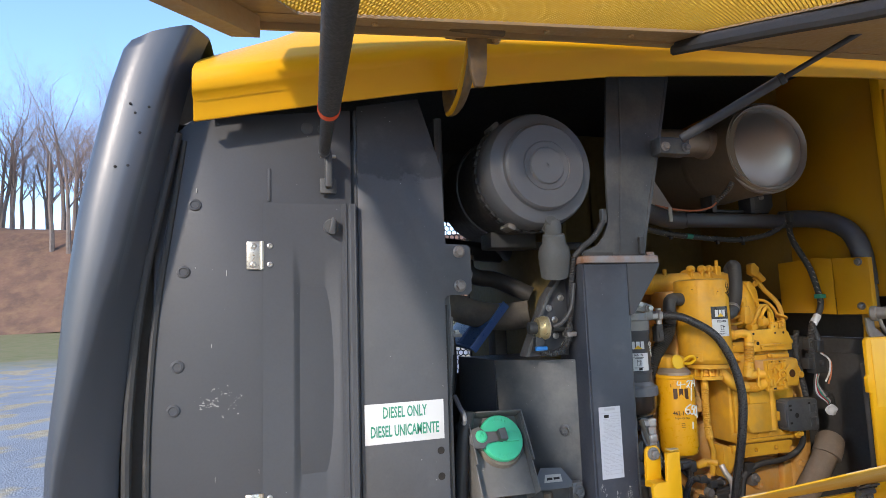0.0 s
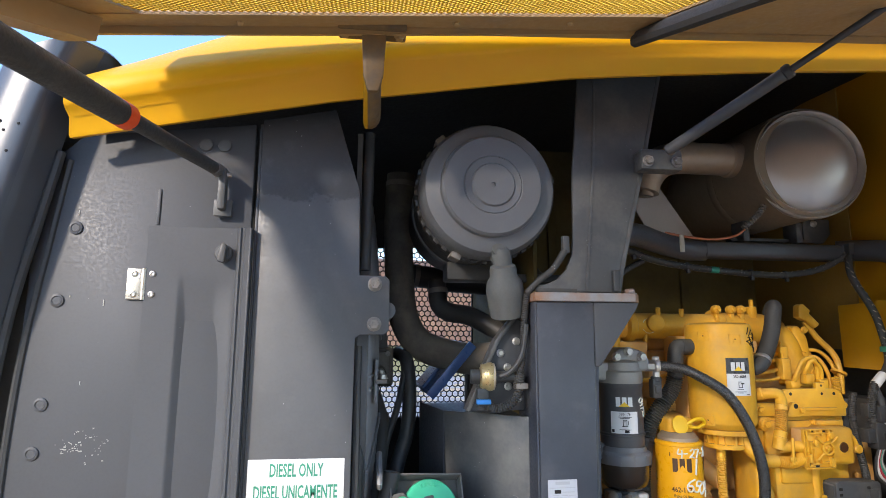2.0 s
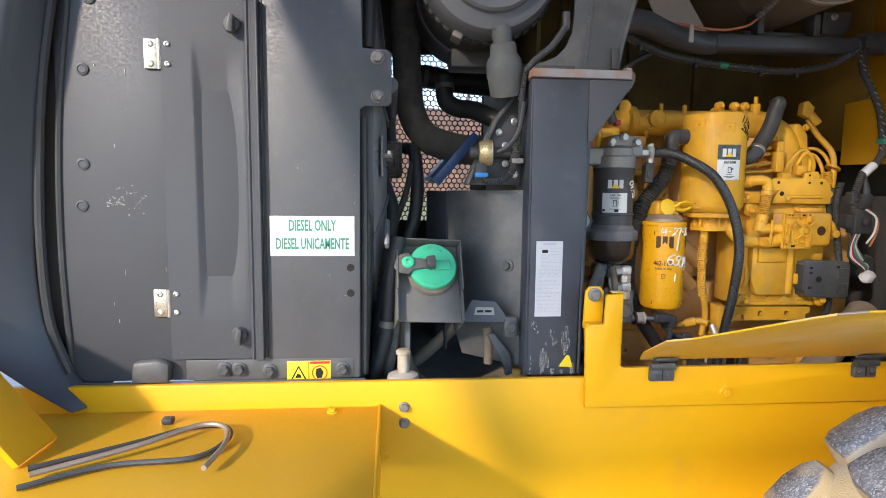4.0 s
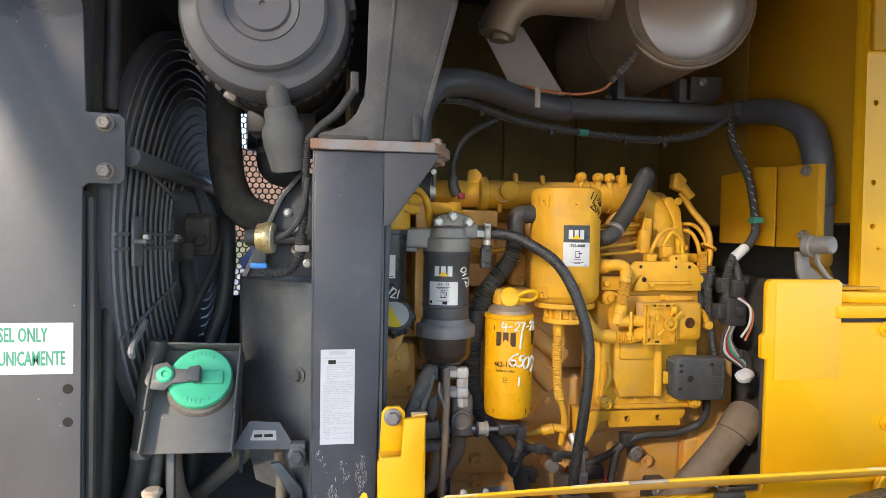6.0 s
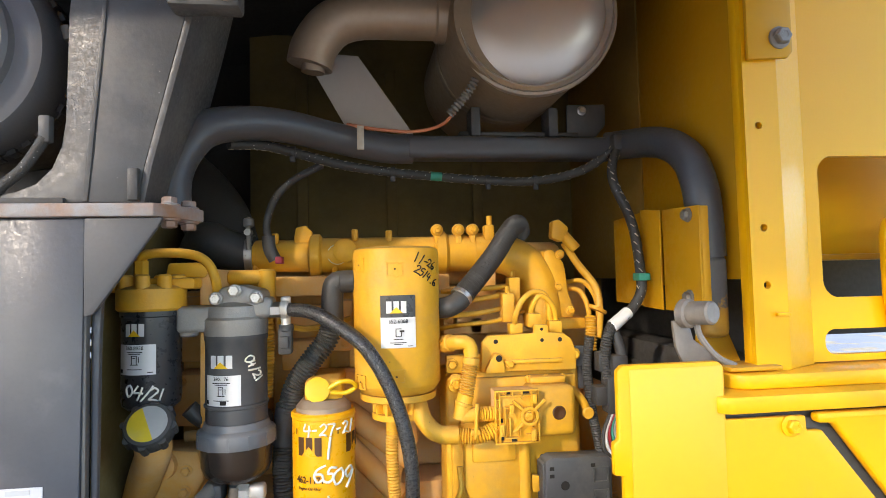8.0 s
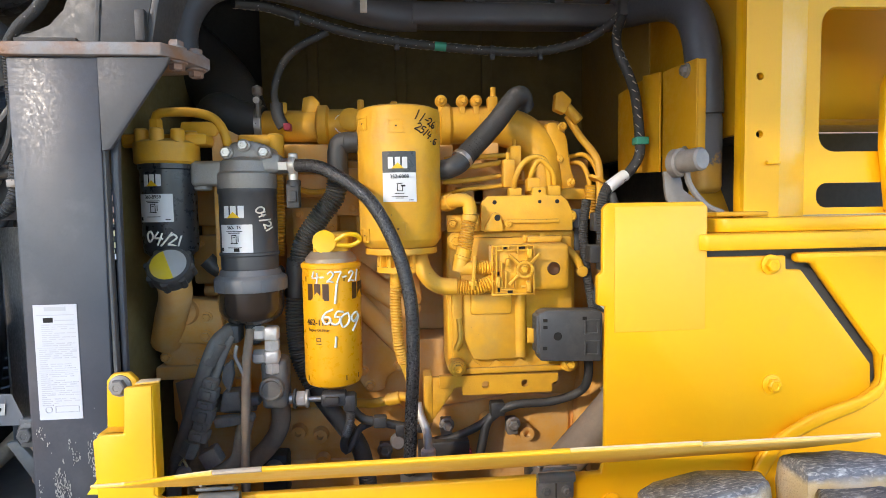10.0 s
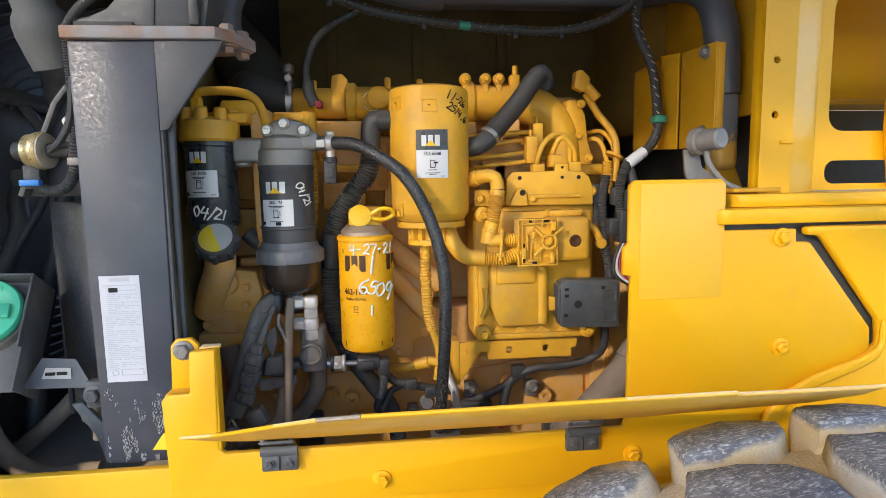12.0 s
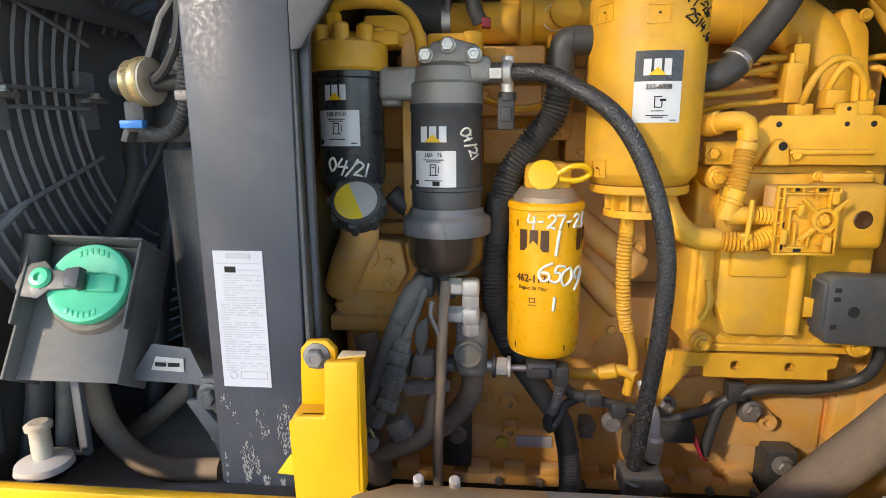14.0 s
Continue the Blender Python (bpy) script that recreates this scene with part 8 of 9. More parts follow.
lm.faces.new([lm.verts.new(v) for v in ((0.643, 1.2715, 1.4455), (0.690, 1.2685, 1.4450), (0.688, 1.2735, 1.4615), (0.648, 1.2765, 1.4625))])
part("stamped_label", lm, ALU, tl, "small stamped metal label")
for x0, x1 in ((0.650, 0.664), (0.668, 0.683)):
    part("stamped_mark", box((x0, 1.2700, 1.4510), (x1, 1.2718, 1.4560)), INK, tl)
part("lug", box((0.712, 1.262, 1.395), (0.742, 1.284, 1.44), 0.004), BLKD, tl)
bolt(tl, (0.727, 1.262, 1.418), 0.011, mat=BLKD, flange=1.5)
part("strut_arm", prism([(0.676, 1.395), (0.694, 1.398), (0.735, 1.345), (0.738, 1.30), (0.722, 1.295), (0.712, 1.335)], "y", 1.285, 1.297, 0.003), BLKD, tl)
pg = thing("cream_drain_cap", (0.482, 1.257, 1.31), "worn cream plastic drain plug on the rail", "drain plug")
part("plug", lathe([(0.012, 1.318), (0.013, 1.33), (0.0125, 1.36), (0.0165, 1.362), (0.017, 1.368), (0.012, 1.372), (0, 1.372)], (0.482, 1.257, 0), (0, 0, 1), 22), CREAM, pg)
part("plug_base", lathe([(0.036, 1.305), (0.034, 1.314), (0.020, 1.320), (0.0, 1.320)], (0.482, 1.257, 0), (0, 0, 1), 26), BEIGE, pg)

# ---- muffler and its pipe ----
muf = thing("exhaust_muffler", (1.53, 1.5, 2.15), "round steel muffler with domed end, browned by heat", "muffler")
mo, md = Vector((1.553, 1.383, 2.354)), Vector((0.16, 0.98, 0.0)).normalized()
md2 = Vector((-0.03, 1.0, 0.0)).normalized()
part("end_dome", lathe([(0.0, -0.012), (0.04, -0.010), (0.08, -0.004), (0.115, 0.008), (0.128, 0.020), (0.133, 0.024)], mo, md, 60), MUFF, muf, "bright steel domed end", angle=60)
part("end_rim", lathe([(0.131, 0.022), (0.135, 0.008), (0.139, 0.004), (0.143, 0.010), (0.144, 0.018), (0.147, 0.014), (0.151, 0.018), (0.151, 0.032), (0.144, 0.038)], mo, md, 60), MUFF, muf)
part("shell", lathe([(0.144, 0.030), (0.148, 0.045), (0.148, 0.44), (0.13, 0.46), (0, 0.46)], mo, md2, 56), MUFB, muf)
part("seam_band", lathe([(0.1485, 0.20), (0.150, 0.203), (0.150, 0.225), (0.1485, 0.228)], mo, md2, 50), MUFB, muf)
part("inlet_pipe", sweep([(1.52, 1.49, 2.382), (1.42, 1.49, 2.382), (1.32, 1.49, 2.382), (1.235, 1.492, 2.380), (1.185, 1.495, 2.362), (1.152, 1.50, 2.322), (1.142, 1.503, 2.285)], 0.0435, 24), PIPE, muf, "heat-tinted exhaust pipe")
part("pipe_collar", rod((1.382, 1.49, 2.382), (1.418, 1.49, 2.382), 0.0485, 26, chamfer=0.004), PIPE, muf)
part("pipe_outlet", rod((1.150, 1.50, 2.295), (1.148, 1.502, 2.272), 0.022, 16), PIPE, muf)
for x in (1.47, 1.635):
    part("saddle_leg", box((x - 0.010, 1.545, 2.165), (x + 0.010, 1.60, 2.225), 0.003), BLKD, muf)
part("saddle_rail", box((1.44, 1.575, 2.172), (1.70, 1.60, 2.182), 0.003), BLKD, muf)
sb = part("saddle_ear", prism([(1.676, 2.172), (1.74, 2.172), (1.764, 2.20), (1.764, 2.246), (1.677, 2.243)], "y", 1.58, 1.588, 0.003), BLKD, muf)
bolt(sb, (1.71, 1.58, 2.230), 0.007, mat=STEEL)
part("probe_wire", sweep([(1.21, 1.52, 2.178), (1.27, 1.51, 2.166), (1.34, 1.50, 2.160), (1.39, 1.48, 2.168), (1.415, 1.465, 2.19)], 0.0032, 6), PINK, muf)
part("probe_spring", sweep([(1.405, 1.468, 2.185), (1.44, 1.448, 2.225), (1.46, 1.44, 2.262)], 0.0075, 8, ribs=0.007, depth=0.25), GREYB, muf, "coiled probe lead")
sh = thing("heat_shield_plate", (1.25, 1.6, 2.18), "beige sheet metal heat shield hanging behind the pipe", "heat shield")
part("shield", prism([(1.117, 2.352), (1.232, 2.346), (1.346, 2.180), (1.205, 2.194)], "y", 1.600, 1.605, 0.001), BEIGE, sh)
ot = thing("rear_firewall", (1.3, 2.0, 1.0), "rear firewall of the engine bay, dusty yellow darkened for shade", "firewall")
part("firewall_sheet", box((0.92, 2.05, 0.97), (1.939, 2.06, 2.58), 0.001), YSHADE, ot)
part("partition_sheet", box((0.803, 1.40, 0.97), (0.813, 2.195, 2.16), 0.001), YSHADE, ot)
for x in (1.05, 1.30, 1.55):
    part("stiffening_rib", box((x, 2.035, 1.0), (x + 0.03, 2.05, 2.48), 0.003), YSHADE, ot)

# ---- black coolant tube and braided harness ----
ct = thing("coolant_tube", (1.78, 1.25, 1.73), "black bent coolant tube, yellow overspray at its foot", "coolant tube")
part("tube", sweep([(0.945, 1.34, 1.99), (0.945, 1.345, 2.045), (0.958, 1.36, 2.09), (0.985, 1.38, 2.128), (1.03, 1.41, 2.147), (1.10, 1.46, 2.157), (1.19, 1.52, 2.150), (1.28, 1.55, 2.139), (1.34, 1.55, 2.137)], 0.030, 18, step=0.01), TUBE, ct)
part("flat_tube", prism(rounded(1.519, 1.581, 2.115, 2.160, 0.014), "x", 1.33, 1.755, 0.002), TUBE, ct, "flat-sided tube run")
part("tube_bend", sweep([(1.75, 1.55, 2.144), (1.783, 1.52, 2.143), (1.803, 1.46, 2.133), (1.811, 1.40, 2.112), (1.815, 1.35, 2.075), (1.816, 1.322, 2.02), (1.818, 1.315, 1.95), (1.820, 1.315, 1.90)], 0.0300, 18, step=0.01), TUBE, ct)
part("lower_leg", box((1.800, 1.294, 1.765), (1.846, 1.336, 1.905), 0.014, segs=4), LEG, ct, "square leg with yellow overspray")
part("leg_foot", prism([(1.79, 1.72), (1.875, 1.72), (1.846, 1.79), (1.80, 1.79)], "y", 1.318, 1.326, 0.002), YIN, ct)
hr = thing("wiring_harness", (1.4, 1.57, 2.08), "black braided wiring harness with white tracer and ties", "wiring harness")
hp_ = [(1.01, 1.43, 2.116), (1.06, 1.47, 2.124), (1.11, 1.51, 2.120), (1.20, 1.55, 2.104), (1.30, 1.575, 2.094), (1.39, 1.588, 2.088), (1.50, 1.585, 2.079), (1.60, 1.575, 2.076), (1.69, 1.545, 2.092), (1.757, 1.515, 2.135)]
part("harness", sweep(hp_, 0.0090, 10), SLEEVE, hr)
tagged(part("tracer_thread", tracer(hp_, 0.0090), CREAM, hr, "pale tracer thread"), kind="stuff")
part("harness", sweep([(1.757, 1.515, 2.135), (1.738, 1.50, 2.09), (1.736, 1.485, 2.05), (1.752, 1.47, 2.0), (1.757, 1.45, 1.95), (1.756, 1.43, 1.87), (1.752, 1.425, 1.84), (1.735, 1.42, 1.815), (1.71, 1.41, 1.795)], 0.0095, 10), SLEEVE, hr)
tagged(part("tracer_thread", tracer([(1.757, 1.515, 2.135), (1.738, 1.50, 2.09), (1.736, 1.485, 2.05), (1.752, 1.47, 2.0), (1.757, 1.45, 1.95), (1.756, 1.43, 1.87), (1.752, 1.425, 1.84)], 0.0096), CREAM, hr, "pale tracer thread"), kind="stuff")
for p in (hp_[2], hp_[4], hp_[6], hp_[7]):
    tie_ = part("tie", rod((p[0] - 0.004, p[1], p[2]), (p[0] + 0.004, p[1], p[2]), 0.0118, 12), RUB, hr)
    part("tie_head", box((p[0] - 0.006, p[1] - 0.013, p[2] - 0.020), (p[0] + 0.004, p[1] - 0.004, p[2] - 0.009), 0.002), RUB, tie_)
part("marker_tape", rod((1.378, 1.5865, 2.0890), (1.402, 1.588, 2.0873), 0.0096, 12), TAPEG, hr, "green marker tape")
part("corner_clamp", box((1.745, 1.50, 2.128), (1.785, 1.54, 2.162), 0.005), RUB, hr)
part("clamp_tag", box((1.77, 1.505, 2.13), (1.778, 1.515, 2.158), 0.001), CAPGR, hr)
part("white_tag", box((1.230, 1.482, 2.120), (1.243, 1.486, 2.166), 0.001), CREAM, hr, "white paper tag")
part("white_sleeve", rod((1.722, 1.416, 1.805), (1.682, 1.402, 1.780), 0.0115, 14, chamfer=0.002), WHITE, hr, "white tape sleeve")
part("green_clip", box((1.744, 1.415, 1.862), (1.768, 1.44, 1.876), 0.002), TAPEG, hr)
part("loom_section", sweep([(1.685, 1.404, 1.785), (1.672, 1.40, 1.76), (1.668, 1.405, 1.72), (1.676, 1.41, 1.68)], 0.0095, 10, ribs=0.0045), RUB, hr)
part("branch", sweep([(1.69, 1.41, 1.77), (1.70, 1.405, 1.73), (1.697, 1.40, 1.69)], 0.010, 10), RUB, hr)
part("plug", box((1.668, 1.395, 1.625), (1.716, 1.43, 1.690), 0.005, None, None), RUB, hr)
part("plug", box((1.648, 1.40, 1.640), (1.676, 1.43, 1.674), 0.004), RUB, hr)
part("plug", box((1.676, 1.388, 1.690), (1.706, 1.415, 1.730), 0.005), RUB, hr)
part("plug_latch", box((1.684, 1.383, 1.648), (1.702, 1.396, 1.668), 0.003), RUB, hr)
part("plug", box((1.655, 1.40, 1.70), (1.672, 1.425, 1.735), 0.004), RUB, hr)
part("loom_section", sweep([(1.655, 1.44, 1.76), (1.650, 1.445, 1.70), (1.655, 1.44, 1.62), (1.668, 1.44, 1.54), (1.665, 1.45, 1.47)], 0.0088, 10, ribs=0.0045, depth=0.08), RUB, hr)
part("wire", sweep([(1.690, 1.392, 1.69), (1.716, 1.386, 1.668), (1.718, 1.39, 1.63), (1.70, 1.392, 1.60)], 0.0028, 6), WHITE, hr)
part("wire", sweep([(1.694, 1.392, 1.69), (1.722, 1.388, 1.664), (1.724, 1.39, 1.628), (1.71, 1.392, 1.592)], 0.0028, 6), PINK, hr)
for k, (mm, dx) in enumerate(((WHITE, 0.0), (RED, 0.006), (TAPEG, 0.012), (RUB, -0.006), (CAPGR, 0.018), (RUB, 0.022))):
    part("wire", sweep([(1.680 + dx * 0.6, 1.405, 1.628), (1.664 + dx, 1.40 + dx * 0.4, 1.595), (1.668 + dx * 1.4, 1.398, 1.562), (1.70 + dx, 1.40, 1.538), (1.722, 1.41, 1.525)], 0.0032, 6), mm, hr)
part("loom_end", sweep([(1.70, 1.402, 1.56), (1.725, 1.405, 1.55), (1.735, 1.41, 1.515)], 0.012, 10), RUB, hr)
fm = bmesh.new()
bmesh.ops.create_icosphere(fm, subdivisions=2, radius=1)
for v in fm.verts:
    k = 1 + 0.35 * noise.noise(v.co * 2.3)
    v.co = Vector((1.712, 1.392, 1.512)) + Vector((v.co.x * 0.024 * k, v.co.y * 0.010 * k, v.co.z * 0.017 * k))
part("tape_end", fm, FOIL, hr, "crumpled silver-white tape end", angle=12)
part("support_bar", box((1.638, 1.46, 1.66), (1.655, 1.475, 1.74), 0.002), BLK, hr)
part("support_bar", box((1.60, 1.447, 1.705), (1.652, 1.455, 1.742), 0.002), BLK, hr)
bolt(hr, (1.626, 1.447, 1.728), 0.008, mat=YENG)
wp = thing("lower_wiring_loom", (1.45, 1.5, 1.28), "dusty black wiring loom along the block", "wiring loom")
part("loom", sweep([(1.665, 1.46, 1.46), (1.668, 1.47, 1.40), (1.655, 1.49, 1.365), (1.60, 1.50, 1.345), (1.53, 1.505, 1.340), (1.49, 1.515, 1.322), (1.45, 1.525, 1.29), (1.40, 1.53, 1.268), (1.36, 1.53, 1.262)], 0.0088, 10), RUB, wp)
part("loom", sweep([(1.495, 1.515, 1.325), (1.47, 1.52, 1.30), (1.458, 1.52, 1.255), (1.45, 1.52, 1.21)], 0.0095, 10), RUB, wp)
part("loom", sweep([(1.335, 1.47, 1.312), (1.293, 1.462, 1.322), (1.250, 1.455, 1.336), (1.215, 1.455, 1.345), (1.190, 1.46, 1.372), (1.176, 1.47, 1.395)], 0.0085, 10), RUB, wp)
part("loom_clip", box((1.236, 1.440, 1.328), (1.262, 1.462, 1.350), 0.004), RUB, wp)
part("loom_clip", box((1.278, 1.448, 1.306), (1.302, 1.470, 1.330), 0.004), RUB, wp)
part("clip_bolt", lathe([(0.016, 0), (0.0155, 0.010), (0.012, 0.014), (0, 0.014)], (1.283, 1.470, 1.292), (0, -1, 0), 14), GREYB, wp)
part("plug", box((1.35, 1.505, 1.235), (1.43, 1.54, 1.268), 0.005), RUB, wp)
part("plug_end", box((1.343, 1.508, 1.240), (1.35, 1.535, 1.262), 0.001), CREAM, wp)
part("clip", box((1.475, 1.505, 1.315), (1.505, 1.53, 1.345), 0.004), RUB, wp)
for p in ((1.385, 1.54, 1.295), (1.527, 1.545, 1.288), (1.255, 1.54, 1.248)):
    cl_ = part("p_clip", box((p[0] - 0.012, p[1] - 0.01, p[2] - 0.025), (p[0] + 0.012, p[1] + 0.02, p[2] + 0.008), 0.003), GREYB, wp)
    bolt(cl_, (p[0], p[1] - 0.01, p[2]), 0.011, mat=GREYB)
for k in range(3):
    part("red_wire", sweep([(1.43, 1.51, 1.25 - k * 0.004), (1.436, 1.505, 1.23 - k * 0.003), (1.447, 1.51, 1.207), (1.455, 1.515, 1.202)], 0.0024, 6), RED, wp)
for p in ((1.585, 1.54, 1.165), (1.03, 1.535, 1.20)):
    ft = part("engine_foot_clip", box((p[0] - 0.025, p[1] - 0.01, p[2] - 0.04), (p[0] + 0.025, p[1] + 0.04, p[2] + 0.05), 0.005), RUB, wp)
    bolt(ft, (p[0], p[1] - 0.01, p[2] + 0.025), 0.012, mat=GREYB)
bigp = thing("crossing_hose", (1.62, 1.43, 1.25), "thick dusty grey hose crossing in front of the block", "hose", "engine hoses")
part("hose", sweep([(1.485, 1.45, 1.08), (1.545, 1.44, 1.165), (1.605, 1.43, 1.245), (1.67, 1.43, 1.315), (1.725, 1.435, 1.375), (1.75, 1.45, 1.40)], 0.035, 18, step=0.012), MUD, bigp)
part("hose_end", sweep([(1.715, 1.43, 1.362), (1.735, 1.435, 1.385), (1.76, 1.45, 1.40)], 0.041, 18, step=0.01), MUD, bigp, "brown dusted hose cuff")

# ---- fuel priming valve and hoses at the lower left of the engine ----
va = thing("fuel_valve_block", (1.05, 1.42, 1.38), "dusty steel valve block with zinc elbow fittings", "valve")
part("body", box((1.036, 1.41, 1.385), (1.083, 1.46, 1.478), 0.010, segs=3), DUSTB, va)
part("face", lathe([(0.023, 0), (0.022, 0.008), (0.018, 0.010), (0.015, 0.006), (0, 0.006)], (1.056, 1.41, 1.425), (0, -1, 0), 24), DUSTB, va)
part("side_port", rod((1.078, 1.43, 1.398), (1.092, 1.43, 1.398), 0.010, 14, chamfer=0.002), STEEL, va)
part("port_washer", rod((1.091, 1.43, 1.398), (1.096, 1.43, 1.398), 0.0185, 20, chamfer=0.001), RUB, va)
part("zinc_nut", rod((1.096, 1.428, 1.398), (1.114, 1.427, 1.398), 0.0150, 6, chamfer=0.002), ZINC, va, "zinc union nut")
part("nut_collar", rod((1.113, 1.427, 1.398), (1.119, 1.427, 1.398), 0.0165, 20, chamfer=0.001), ZINC, va)
part("stub", rod((1.118, 1.424, 1.398), (1.146, 1.426, 1.397), 0.0055, 12), STEEL, va)
for z in (1.482, 1.525):
    el = part("zinc_elbow", box((1.045, 1.404, z - 0.012), (1.071, 1.430, z + 0.014), 0.006, segs=3), ZINC, va, "zinc elbow fitting")
    part("elbow_nut", rod((1.024, 1.418, z + 0.001), (1.046, 1.417, z + 0.001), 0.0135, 6, chamfer=0.002), ZINC, el)
    part("elbow_nut", rod((1.058, 1.417, z - 0.011), (1.058, 1.417, z - 0.030), 0.0140, 6, chamfer=0.002), ZINC, el)
part("plug", box((1.142, 1.412, 1.384), (1.188, 1.442, 1.410), 0.006), RUB, va)
part("plug_key", box((1.150, 1.406, 1.390), (1.176, 1.414, 1.404), 0.002), RUB, va)
part("plug_elbow", box((1.182, 1.415, 1.372), (1.206, 1.445, 1.404), 0.005), RUB, va)
part("plug_lead", sweep([(1.194, 1.43, 1.378), (1.193, 1.432, 1.350), (1.184, 1.44, 1.318)], 0.0080, 12, step=0.0012, ribs=0.0042), RUB, va)
part("bare_lead", sweep([(1.185, 1.44, 1.322), (1.178, 1.445, 1.300), (1.183, 1.45, 1.284), (1.196, 1.455, 1.298), (1.208, 1.46, 1.322), (1.235, 1.47, 1.332)], 0.0072, 10), RUB, va)
part("lever", prism([(0.975, 1.408), (1.032, 1.412), (1.036, 1.398), (0.99, 1.396), (0.972, 1.385)], "y", 1.40, 1.44, 0.003), BLKD, va)
lo = thing("lower_hose_bundle", (0.97, 1.45, 1.25), "bundle of dusty black hoses and plugs below the filters", "hose bundle")
for pts, r, mm in (([(0.985, 1.41, 1.535), (0.968, 1.38, 1.516), (0.940, 1.38, 1.445), (0.918, 1.38, 1.38), (0.893, 1.38, 1.305), (0.880, 1.39, 1.22)], 0.0125, DUSTB),
                   ([(0.990, 1.40, 1.525), (0.980, 1.385, 1.50), (0.970, 1.38, 1.47), (0.962, 1.38, 1.452)], 0.0080, DUSTB),
                   ([(1.004, 1.385, 1.512), (1.002, 1.378, 1.495), (1.010, 1.378, 1.475), (1.018, 1.378, 1.455)], 0.0032, GREYB),
                   ([(0.955, 1.42, 1.40), (0.985, 1.43, 1.392), (1.02, 1.43, 1.395)], 0.016, DUSTB),
                   ([(0.915, 1.40, 1.255), (0.941, 1.39, 1.272), (0.975, 1.39, 1.288), (0.997, 1.39, 1.308), (1.004, 1.395, 1.345), (1.012, 1.41, 1.38)], 0.0135, MUD),
                   ([(1.06, 1.46, 1.39), (1.055, 1.47, 1.33), (1.02, 1.47, 1.28), (0.96, 1.47, 1.24), (0.90, 1.47, 1.22)], 0.018, MUD),
                   ([(0.885, 1.47, 1.43), (0.90, 1.455, 1.37), (0.905, 1.45, 1.30), (0.905, 1.45, 1.18)], 0.020, MUD)):
    part("hose", sweep(pts, r, 12, step=0.010), mm, lo)
part("hose_sleeve", rod((0.974, 1.383, 1.520), (0.956, 1.378, 1.482), 0.0142, 14, chamfer=0.002), RUBD, lo)
axis_ = Vector((-0.019, 0.0, -0.074)).normalized()
for i, (w_, h_) in enumerate(((0.012, 0.014), (0.016, 0.018), (0.014, 0.012), (0.017, 0.020), (0.013, 0.014), (0.016, 0.016))):
    p = Vector((0.962, 1.372, 1.452)) + axis_ * (0.019 * i)
    tilt_ = Matrix.Translation(p) @ Matrix.Rotation(radians(16), 4, "Y")
    pl_ = part("plug", box((-w_, -0.014, -h_ * 0.62), (w_, 0.014, h_ * 0.62), 0.004, None, tilt_), DUSTB, lo)
    part("plug_latch", box((-w_ * 0.45, -0.018, -h_ * 0.4), (w_ * 0.45, -0.0135, h_ * 0.4), 0.0015, None, tilt_), DUSTB, pl_)
part("grey_plug", prism([(0.981, 1.478), (0.998, 1.492), (1.000, 1.462), (0.990, 1.430), (0.978, 1.452)], "y", 1.372, 1.386, 0.005), RUBD, lo, "pale grey wire plug")
part("dark_block", prism([(0.975, 1.43), (1.005, 1.43), (1.008, 1.395), (0.968, 1.392)], "y", 1.385, 1.42, 0.005), DUSTB, lo)
part("bracket_arm", prism([(0.958, 1.385), (1.028, 1.388), (1.030, 1.376), (0.985, 1.368), (0.962, 1.366)], "y", 1.378, 1.40, 0.004), DUSTB, lo)
part("washer_nut", lathe([(0.013, 0), (0.013, 0.006), (0.010, 0.010), (0, 0.010)], (0.911, 1.365, 1.296), (0.2, -1, 0.2), 16), GREYB, lo)
part("hex_fitting", rod((0.926, 1.375, 1.350), (0.915, 1.372, 1.322), 0.016, 6, chamfer=0.003), DUSTB, lo)
part("angle_block", box((0.940, 1.362, 1.302), (0.972, 1.39, 1.334), 0.004, None, Matrix.Translation((0.955, 0, 1.318)) @ Matrix.Rotation(radians(-28), 4, "Y") @ Matrix.Translation((-0.955, 0, -1.318))), DUSTB, lo)
part("clip", sweep([(0.905, 1.362, 1.312), (0.912, 1.360, 1.322), (0.918, 1.362, 1.308)], 0.0022, 6), BRASS, lo)

# ---- bulkhead bracket, pin and gate latch ----
wb = thing("folded_cover_bracket", (1.77, 1.42, 1.82), "yellow folded sheet cover with bolts on the bulkhead", "bracket")
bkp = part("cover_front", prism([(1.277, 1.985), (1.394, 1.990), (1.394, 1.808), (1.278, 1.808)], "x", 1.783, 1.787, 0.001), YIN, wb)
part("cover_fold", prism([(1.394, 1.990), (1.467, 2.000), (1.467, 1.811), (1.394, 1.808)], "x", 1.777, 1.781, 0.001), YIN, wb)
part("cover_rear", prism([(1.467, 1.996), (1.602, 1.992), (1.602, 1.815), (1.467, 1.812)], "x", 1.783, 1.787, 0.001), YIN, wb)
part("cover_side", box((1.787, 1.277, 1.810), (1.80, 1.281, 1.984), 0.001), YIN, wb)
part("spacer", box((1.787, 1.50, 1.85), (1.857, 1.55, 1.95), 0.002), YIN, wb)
for y, z in ((1.308, 1.972), (1.312, 1.834)):
    bolt(bkp, (1.783, y, z), 0.0085, axis=(-1, 0, 0), mat=GREYB)
pn = thing("gate_pivot_pin", (1.75, 1.24, 1.73), "grey steel pivot pin on a gusseted stand", "pivot pin")
part("pin", rod((1.736, 1.238, 1.813), (1.752, 1.200, 1.815), 0.0178, 24, chamfer=0.003), GREYB, pn)
